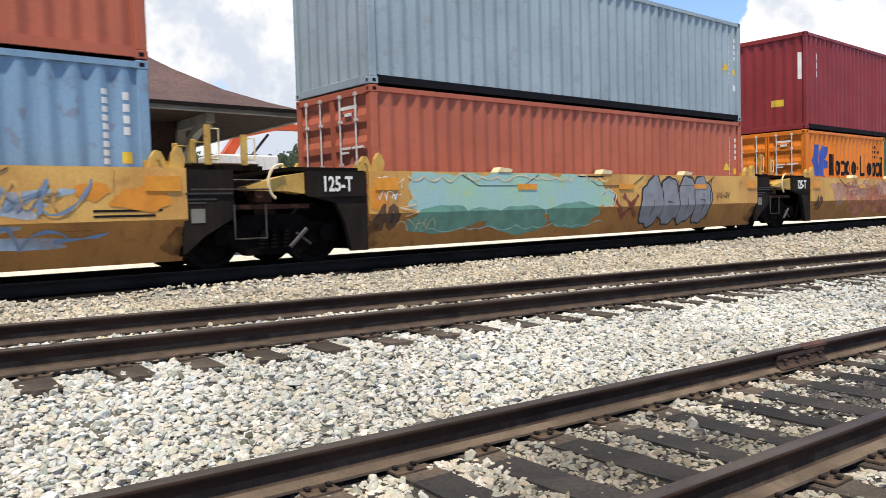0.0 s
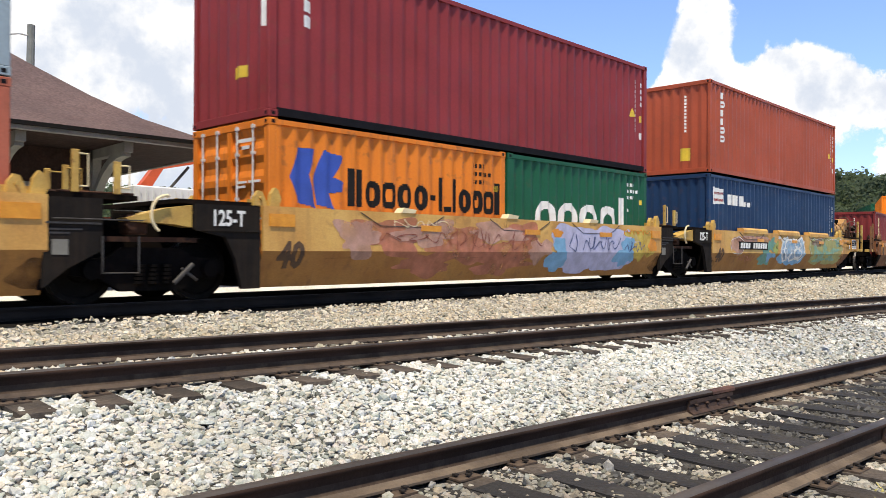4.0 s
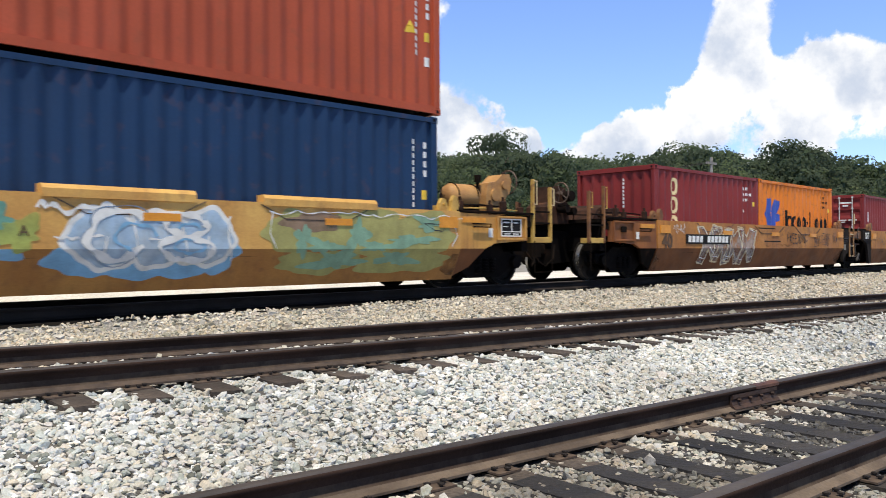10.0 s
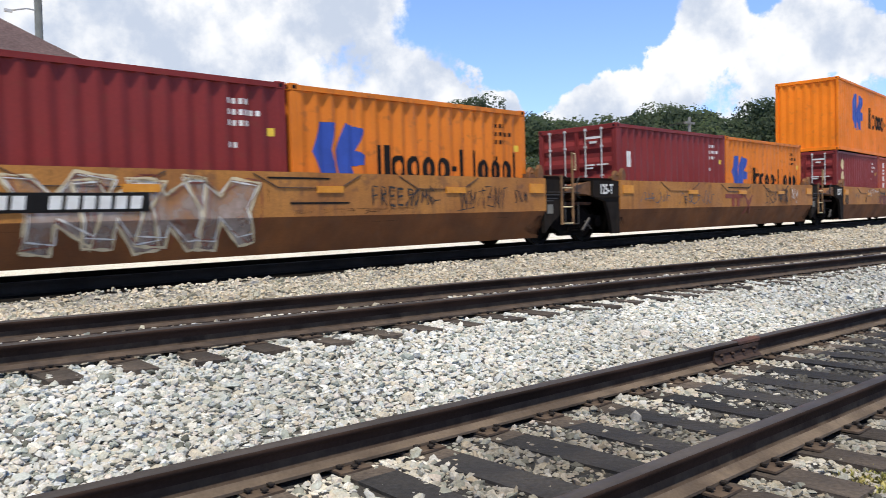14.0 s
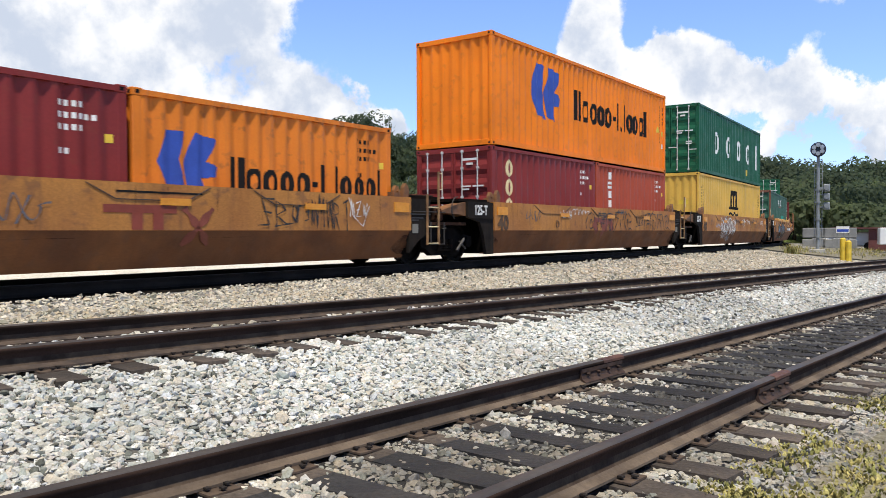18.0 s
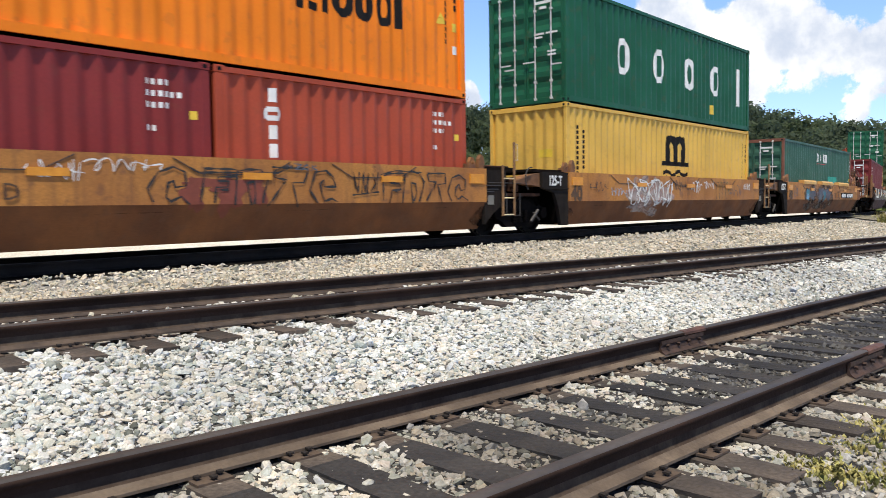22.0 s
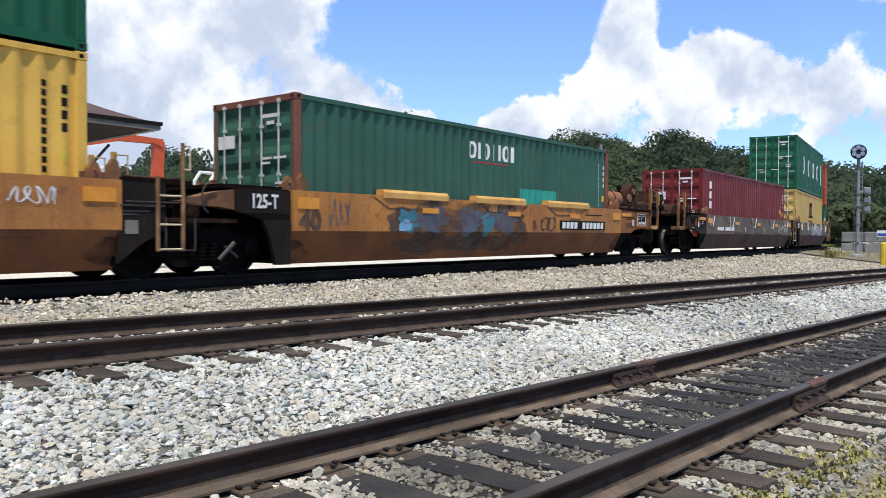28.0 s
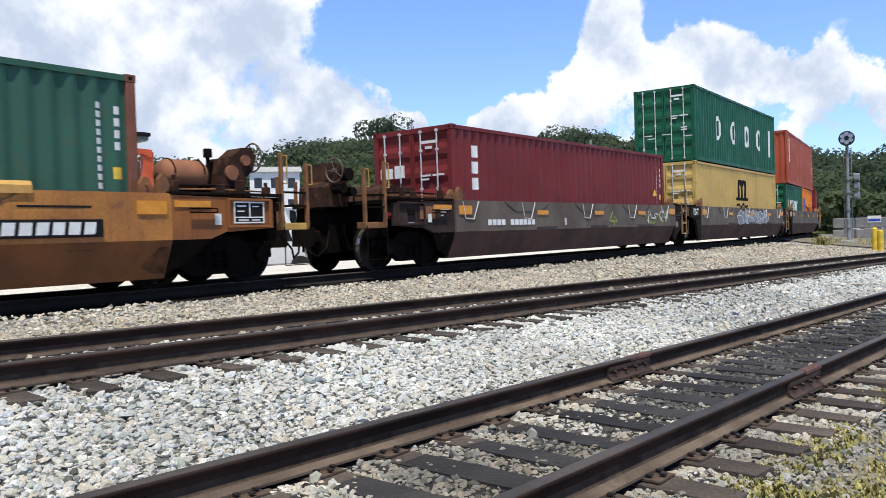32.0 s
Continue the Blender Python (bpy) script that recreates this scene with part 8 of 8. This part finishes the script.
for k in range(16):
    x = 6.5 - 2.15 * k
    bm = bmesh.new()
    y0, y1 = WY0 - 0.01, EY0 + 0.35
    arc = [(y0 - (y0 - y1) * (1 - math.cos(t)), 1.7 + (EZ - 0.42 - 1.7) * math.sin(t)) for t in [math.pi / 2 * i / 8 for i in range(9)]]
    prism(bm, arc + [(p[0] + 0.05, p[1] + 0.17) for p in arc[::-1]], 0, x - 0.09, x + 0.09)
    box(bm, x - 0.1, x + 0.1, y1 - 0.1, y0, EZ - 0.34, EZ - 0.125)
    box(bm, x - 0.1, x + 0.1, y0 - 0.18, y0, 1.3, EZ - 0.125)
    part("bracket", bm, FASCIA, dep, "grey curved eaves bracket")
bm = bmesh.new()
cyl(bm, (3.2, 19.8, 5.0), (3.2, 19.8, 6.15), 0.05, 8)
cyl(bm, (3.2, 19.8, 5.55), (3.2, 19.8, 5.60), 0.16, 12)
part("vent_pipe", bm, M["rod"], dep, "thin metal vent pipe")
lp = tagged(new("light_pole"), "grey wooden utility pole behind the station roof", "utility pole")
bm = bmesh.new()
cyl(bm, (7.9, 30.3, -0.5), (7.9, 30.3, 9.3), 0.17, 10, 0.13)
part("pole", bm, mat("weathered_pole_wood", (0.23, 0.24, 0.22), scale=2, rough=0.9, bump=0.4), lp)
bm = bmesh.new()
tube(bm, [(7.9, 30.3, 8.9), (7.5, 30.2, 8.9), (7.0, 30.2, 8.75)], 0.03, 5)
box(bm, 6.8, 7.05, 30.15, 30.25, 8.68, 8.78)
part("lamp_arm", bm, M["rod"], lp)

# ---------------------------------------------------------------- behind the train
EXC = mat("orange_red_machine_paint", (0.62, 0.10, 0.03), (0.5, 0.08, 0.025), scale=2, rough=0.5, wear=0.2)
ex = tagged(new("excavator"), "orange-red excavator with its boom raised behind the train", "excavator")
for y in (26.2, 28.2):
    bm = bmesh.new()
    prism(bm, [(8.2, 0.35), (8.6, 0.0), (12.0, 0.0), (12.4, 0.35), (12.4, 0.7), (12.0, 0.95), (8.6, 0.95), (8.2, 0.7)], 1, y - 0.3, y + 0.3)
    part("crawler_track", bm, M["black"], ex)
one("house", EXC, ex, "", (8.3, 11.6, 26.0, 28.4, 1.05, 2.4), bevel=0.08)
one("cab", M["white"], ex, "pale cab", (10.5, 11.9, 25.7, 26.8, 1.5, 3.3), bevel=0.08)
one("cab_glass", GLASS, ex, "", (10.65, 11.75, 25.685, 25.72, 2.2, 3.1))
bm = bmesh.new()
prism(bm, [(10.4, 2.6), (11.4, 4.24), (12.8, 4.58), (14.0, 4.60), (14.30, 4.48), (14.35, 4.78), (12.7, 4.84), (11.2, 4.46), (10.0, 2.8)], 1, 27.0, 27.35)
part("boom", bm, EXC, ex)
bm = bmesh.new()
prism(bm, [(14.05, 4.75), (14.42, 4.70), (14.40, 3.2), (14.25, 1.6), (14.05, 1.6), (13.98, 3.2)], 1, 27.05, 27.3)
part("stick", bm, EXC, ex)
bm = bmesh.new()
prism(bm, [(13.7, 1.6), (14.3, 1.6), (14.5, 0.9), (14.0, 0.5), (13.4, 0.8)], 1, 26.7, 27.7)
part("bucket", bm, M["grime"], ex)
bm = bmesh.new()
cyl(bm, (10.9, 27.17, 2.6), (12.4, 27.17, 4.4), 0.05, 8)
part("ram", bm, M["rod_dark"], ex)

VANW = mat("white_vehicle_paint", (0.80, 0.81, 0.80), (0.72, 0.73, 0.73), scale=1, rough=0.35, bump=0.0, fine=0.04)
RUBBER = plain("black_tyre_rubber", (0.02, 0.02, 0.02), 0.8)


def van(x, y, z, h, l=4.6, turn=0.0):
    v = tagged(new("work_truck"), "white work truck with dark windows parked behind the train", "truck", "vehicles behind the train")
    w = 1.9
    bm = bmesh.new()
    prism(bm, [(-l / 2, 0.4), (l / 2, 0.4), (l / 2, 1.0), (l / 2 - 0.9, 1.15), (l / 2 - 1.5, h), (-l / 2, h)], 1, -w / 2, w / 2)
    bmesh.ops.bevel(bm, geom=bm.edges[:], offset=0.05, segments=1, affect="EDGES")
    part("body", bm, VANW, v)
    for s in (-1, 1):
        y0, y1 = sorted((s * w / 2 + s * 0.006, s * w / 2 - s * 0.02))
        bm = bmesh.new()
        prism(bm, [(l / 2 - 2.3, 1.25), (l / 2 - 1.15, 1.25), (l / 2 - 1.6, h - 0.15), (l / 2 - 2.3, h - 0.15)], 1, y0, y1)
        part("side_window", bm, GLASS, v)
        for x_ in (-l / 2 + 0.9, l / 2 - 0.9):
            bm = bmesh.new()
            cyl(bm, (x_, s * w / 2 - 0.12, 0.36), (x_, s * w / 2 + 0.04, 0.36), 0.36, 14)
            part("wheel", bm, RUBBER, v)
    v.matrix_world = pose(x, y, z, 0, 0, turn)
    return v


bx = tagged(new("box_truck"), "white ribbed box truck parked behind the train", "truck", "vehicles behind the train")
one("cargo_box", VANW, bx, "", (9.3, 11.4, 24.2, 26.0, 0.9, 3.35), bevel=0.04)
for k in range(9): one("rib", VANW, bx, "", (9.45 + 0.23 * k, 9.49 + 0.23 * k, 24.155, 24.195, 1.0, 3.25))
one("cab", VANW, bx, "", (11.5, 12.9, 24.3, 25.9, 0.7, 2.55), bevel=0.12)
one("cab_window", GLASS, bx, "", (11.8, 12.6, 24.285, 24.31, 1.6, 2.3))
one("chassis", M["running_gear"], bx, "", (9.4, 12.8, 24.5, 25.7, 0.5, 0.69))
for x in (10.0, 12.2):
    for y in (24.35, 25.7):
        bm = bmesh.new()
        cyl(bm, (x, y - 0.14, 0.45), (x, y + 0.14, 0.45), 0.45, 16)
        part("wheel", bm, RUBBER, bx)
van(16.8, 24.5, 0.05, 2.6, 4.8, -15)
van(21.5, 30.0, 0.05, 2.9, 5.2, 30)
fr = tagged(new("pipe_rack"), "pale bent pipe frame standing behind the train", "rack")
for k in range(2):
    bm = bmesh.new()
    tube(bm, [(13.3, 22.0 + k, 0.0), (13.3, 22.0 + k, 3.0), (13.5, 22.0 + k, 3.3), (14.4, 22.0 + k, 3.3), (14.6, 22.0 + k, 3.0), (14.6, 22.0 + k, 0.0)], 0.06, 8)
    part("frame", bm, M["white"], fr)
bm = bmesh.new()
for z in (1.2, 2.2): cyl(bm, (13.3, 22.0, z), (13.3, 23.0, z), 0.04, 6)
part("crossbar", bm, M["white"], fr)


def house(label, az0, az1, d, tan_top, seed, floors=2):
    """A white block with a low roof and rows of windows, facing the yard."""
    x0, y0 = polar(az1, d)
    x1, y1 = polar(az0, d)
    l = math.hypot(x1 - x0, y1 - y0)
    top = 1.1 + tan_top * d
    z0 = hill_z((az0 + az1) / 2, d) - 0.5
    h = tagged(new("house"), label, "house", "buildings on the hillside")
    one("wall", WALLW, h, "", (0, l, 0, 7, 0, top - z0))
    bm = bmesh.new()
    prism(bm, [(-0.4, top - z0 + 0.004), (7.4, top - z0 + 0.004), (3.5, top - z0 + 1.0)], 0, -0.3, l + 0.3)
    part("roof", bm, ROOFG, h)
    for fl in range(floors):
        zc = top - z0 - 1.35 - 2.6 * fl
        n = max(int(l / 1.9), 1)
        for k in range(n):
            xc = l * (k + 0.5) / n
            w = one("window", GLASS, h, "", (xc - 0.45, xc + 0.45, -0.02, 0.01, zc - 0.6, zc + 0.6))
            one("frame", M["rod"], w, "", (xc - 0.5, xc - 0.45, -0.04, -0.004, zc - 0.65, zc + 0.65), (xc + 0.45, xc + 0.5, -0.04, -0.004, zc - 0.65, zc + 0.65))
    h.matrix_world = pose(x0, y0, z0, 0, 0, math.degrees(math.atan2(y1 - y0, x1 - x0)))
    return h


WALLW = mat("white_siding", (0.78, 0.78, 0.75), (0.70, 0.70, 0.67), scale=1.2, rough=0.7, bump=0.1)
ROOFG = mat("pale_grey_roofing", (0.42, 0.42, 0.42), scale=1.5, rough=0.8)
house("long white house with rows of windows on the hillside", 52.1, 55.6, 98, 0.094, 1, 3)
house("white house among the trees", 8.0, 9.7, 112, 0.044, 2, 1)
house("small white house among the trees", 12.0, 12.5, 112, 0.040, 3, 1)

sg = tagged(new("billboard"), "white roadside sign with blue bars above the train", "sign")
one("panel", M["white"], sg, "", (-1.35, 1.35, -0.05, 0.05, 6.05, 7.3))
one("frame", M["logo_blue"], sg, "", (-1.35, 1.35, -0.056, -0.051, 7.1, 7.3))
for z, w in ((6.78, 1.1), (6.30, 0.55)): one("lettering_bar", M["logo_blue"], sg, "", (-w, w * 0.95, -0.06, -0.052, z, z + 0.22))
for x in (-1.0, 1.0): one("post", M["grime"], sg, "", (x - 0.08, x + 0.08, 0.052, 0.2, -0.4, 7.2))
sg.matrix_world = pose(48.7, 35.0, 0, 0, 0, -52)
up_ = tagged(new("utility_pole"), "grey utility pole with wires above the train", "utility pole")
bm = bmesh.new()
cyl(bm, (51.5, 30.9, -0.4), (51.5, 30.9, 8.6), 0.15, 8, 0.11)
part("pole", bm, M["pole_grey"], up_)
bm = bmesh.new()
box(bm, 50.9, 52.1, 30.8, 31.0, 8.1, 8.25)
part("crossarm", bm, M["pole_grey"], up_)
for k in range(3):
    bm = bmesh.new()
    tube(bm, [(51.2 + 0.3 * k, 30.9, 8.3), (49.5 + 0.3 * k, 33.5, 7.75), (47.5 + 0.3 * k, 36.5, 7.3 - 0.12 * k)], 0.010, 4)
    part("wire", bm, M["rod_dark"], up_)

# ---------------------------------------------------------------- the signal and what stands round it
sig = tagged(new("railway_signal"), "tall grey signal mast with a round black target head", "railway signal")
SX, SY, SZ = 48.4, 12.4, float(ground_z(np.array([48.4]), np.array([12.4]))[0])
GREY = mat("grey_galvanised_mast", (0.27, 0.29, 0.30), (0.20, 0.22, 0.23), scale=3, rough=0.6, metal=0.2)
one("footing", mat("pale_concrete", (0.42, 0.41, 0.38), scale=2, rough=0.9), sig, "", (-0.4, 0.4, -0.4, 0.4, -0.3, 0.22), bevel=0.03)
bm = bmesh.new()
cyl(bm, (0, 0, 0.20), (0, 0, 5.6), 0.10, 14, 0.085)
for z in (0.9, 1.9, 2.9, 3.6): cyl(bm, (0, 0, z), (0, 0, z + 0.10), 0.15, 14)
part("mast", bm, GREY, sig)
bm = bmesh.new()
cyl(bm, (-0.16, 0, 5.95), (-0.20, 0, 5.95), 0.42, 32)
part("target_disc", bm, plain("matt_black_enamel", (0.03, 0.035, 0.05), 0.5), sig, "round black target disc")
LENS = plain("grey_lens_glass", (0.30, 0.33, 0.38), 0.15)
for k in range(6):
    t = math.pi / 6 + math.pi / 3 * k
    bm = bmesh.new()
    cyl(bm, (-0.20, 0.24 * math.cos(t), 5.95 + 0.24 * math.sin(t)), (-0.34, 0.24 * math.cos(t), 5.95 + 0.24 * math.sin(t)), 0.12, 12)
    part("lamp", bm, LENS, sig, "pale lens in a short hood")
for k in range(3):
    bm = bmesh.new()
    z = 2.5 + 0.52 * k
    box(bm, -0.10, 0.22, -0.62, -0.28, z, z + 0.42, 0.03)
    cyl(bm, (-0.10, -0.45, z + 0.21), (-0.26, -0.45, z + 0.21), 0.13, 10)
    part("lower_lamp", bm, GREY, sig, "grey lower signal lamp")
one("lamp_bracket", GREY, sig, "", (-0.05, 0.05, -0.3, -0.1, 2.6, 2.7), (-0.05, 0.05, -0.3, -0.1, 3.7, 3.8))
bm = bmesh.new()
for y in (-0.2, 0.2): cyl(bm, (0.35, y, 0.5), (0.35, y, 5.4), 0.02, 6)
for k in range(16): cyl(bm, (0.35, -0.2, 0.7 + 0.3 * k), (0.35, 0.2, 0.7 + 0.3 * k), 0.014, 5)
part("ladder", bm, GREY, sig)
sig.matrix_world = pose(SX, SY, SZ, 0, 0, 12)

YP = mat("yellow_safety_paint", (0.75, 0.52, 0.05), scale=4, rough=0.5, wear=0.25)
for x, y, h in ((40.9, 9.35, 1.05), (40.9, 9.10, 0.95)):
    b = tagged(new("bollard"), "yellow steel bollard beside the tracks", "bollard", "yellow bollards")
    z = float(ground_z(np.array([x]), np.array([y]))[0])
    bm = bmesh.new()
    cyl(bm, (x, y, z - 0.3), (x, y, z + h), 0.13, 14)
    cyl(bm, (x, y, z + h), (x, y, z + h + 0.07), 0.13, 14, 0.06)
    part("post", bm, YP, b)
bs = tagged(new("notice_sign"), "small blue and white notice sign on two posts", "sign")
one("panel", M["white"], bs, "", (-0.40, 0.40, -0.03, 0.03, 1.25, 1.70))
one("band", M["logo_blue"], bs, "", (-0.36, 0.36, -0.038, -0.031, 1.32, 1.50))
for x in (-0.34, 0.34): one("post", M["pole_grey"], bs, "", (x - 0.04, x + 0.04, 0.031, 0.1, -0.2, 1.70))
bs.matrix_world = pose(58.5, 13.4, float(ground_z(np.array([58.5]), np.array([13.4]))[0]), 0, 0, -77)
CONC = mat("weathered_concrete", (0.25, 0.25, 0.235), (0.17, 0.17, 0.165), scale=1.2, rough=0.9, bump=0.4)
for k in range(5):
    b = tagged(new("concrete_block"), "grey concrete block of a low retaining wall", "block", "concrete blocks")
    x, y = polar(14.9 - 0.6 * k, 69)
    one("body", CONC, b, "", (-0.5, 0.5, -0.36, 0.36, 0, 1.0 + 0.1 * (k % 2)), bevel=0.05)
    one("cap", CONC, b, "", (-0.48, 0.48, -0.34, 0.34, 1.12, 1.9), bevel=0.05)
    b.matrix_world = pose(x, y, 0.4, 0, 0, -76)
sh = tagged(new("shed"), "low maroon shed beyond the grass", "shed")
SHED = mat("maroon_shed_siding", (0.13, 0.045, 0.04), scale=2, rough=0.8)
one("wall", SHED, sh, "", (-0.9, 0.9, 0, 3, -0.5, 1.5))
one("roof", SHED, sh, "", (-3.6, 1.1, -0.3, 3.2, 1.504, 1.62))
for x in (-3.3, -2.2): one("post", M["white"], sh, "", (x, x + 0.08, -0.2, -0.1, -0.5, 1.5))
sh.matrix_world = pose(*polar(10.7, 71), 0.75, 0, 0, -79)
van(*polar(8.9, 64), 0.6, 1.6, 4.4, -75)
van(*polar(12.4, 73), 0.5, 1.5, 4.4, 100)
mk = tagged(new("striped_marker"), "post with orange and white striped hazard boards", "marker post")
one("post", M["grime"], mk, "", (-0.05, 0.05, 0, 0.1, -0.3, 1.7))
for k in range(5): one("board", M["white"] if k % 2 else M["label_orange"], mk, "", (-0.28, 0.28, -0.03, -0.004, 0.5 + 0.24 * k, 0.70 + 0.24 * k))
mk.matrix_world = pose(*polar(9.6, 47), 0.55, 0, 0, -80)


# ---------------------------------------------------------------- what moves
def rolled(t):
    """How far the train has come at t seconds, in metres."""
    settle = 0.35 * max(1.0 - t / 3.2, 0.0) ** 2
    return 4.226686 * t - 0.00080353 * t ** 2 - 0.000095435 * t ** 3 - 0.0000015914 * t ** 4 + settle


def ride_pose(s, z, half):
    a, b = on_line(s - half), on_line(s + half)
    h = math.atan2(b[1] - a[1], b[0] - a[0])
    up = math.atan2(b[2] - a[2], 2 * half)
    return pose((a[0] + b[0]) / 2, (a[1] + b[1]) / 2, (a[2] + b[2]) / 2, 0, -math.degrees(up), math.degrees(h)) @ pose(0, 0, z)


def motions():
    for thing, s, z, half in RIDE:
        walk(thing, [(t, ride_pose(s - rolled(t), z, half)) for t in range(0, 33)])
    for t in TRUCKS:
        first = next(r[1] for r in RIDE if r[0] is t)
        for ws in [o for o in t.children if o.name.startswith("wheelset")]:
            x = ws.location.x
            rows, k = [], 0
            while k * 0.15 < 32.0:
                rows.append((k * 0.15, pose(x, 0, 0.482, 0, -math.degrees(rolled(k * 0.15) / 0.482), 0)))
                k += 1
            rows.append((32.0, pose(x, 0, 0.482, 0, -math.degrees(rolled(32.0) / 0.482), 0)))
            walk(ws, rows)


motions()
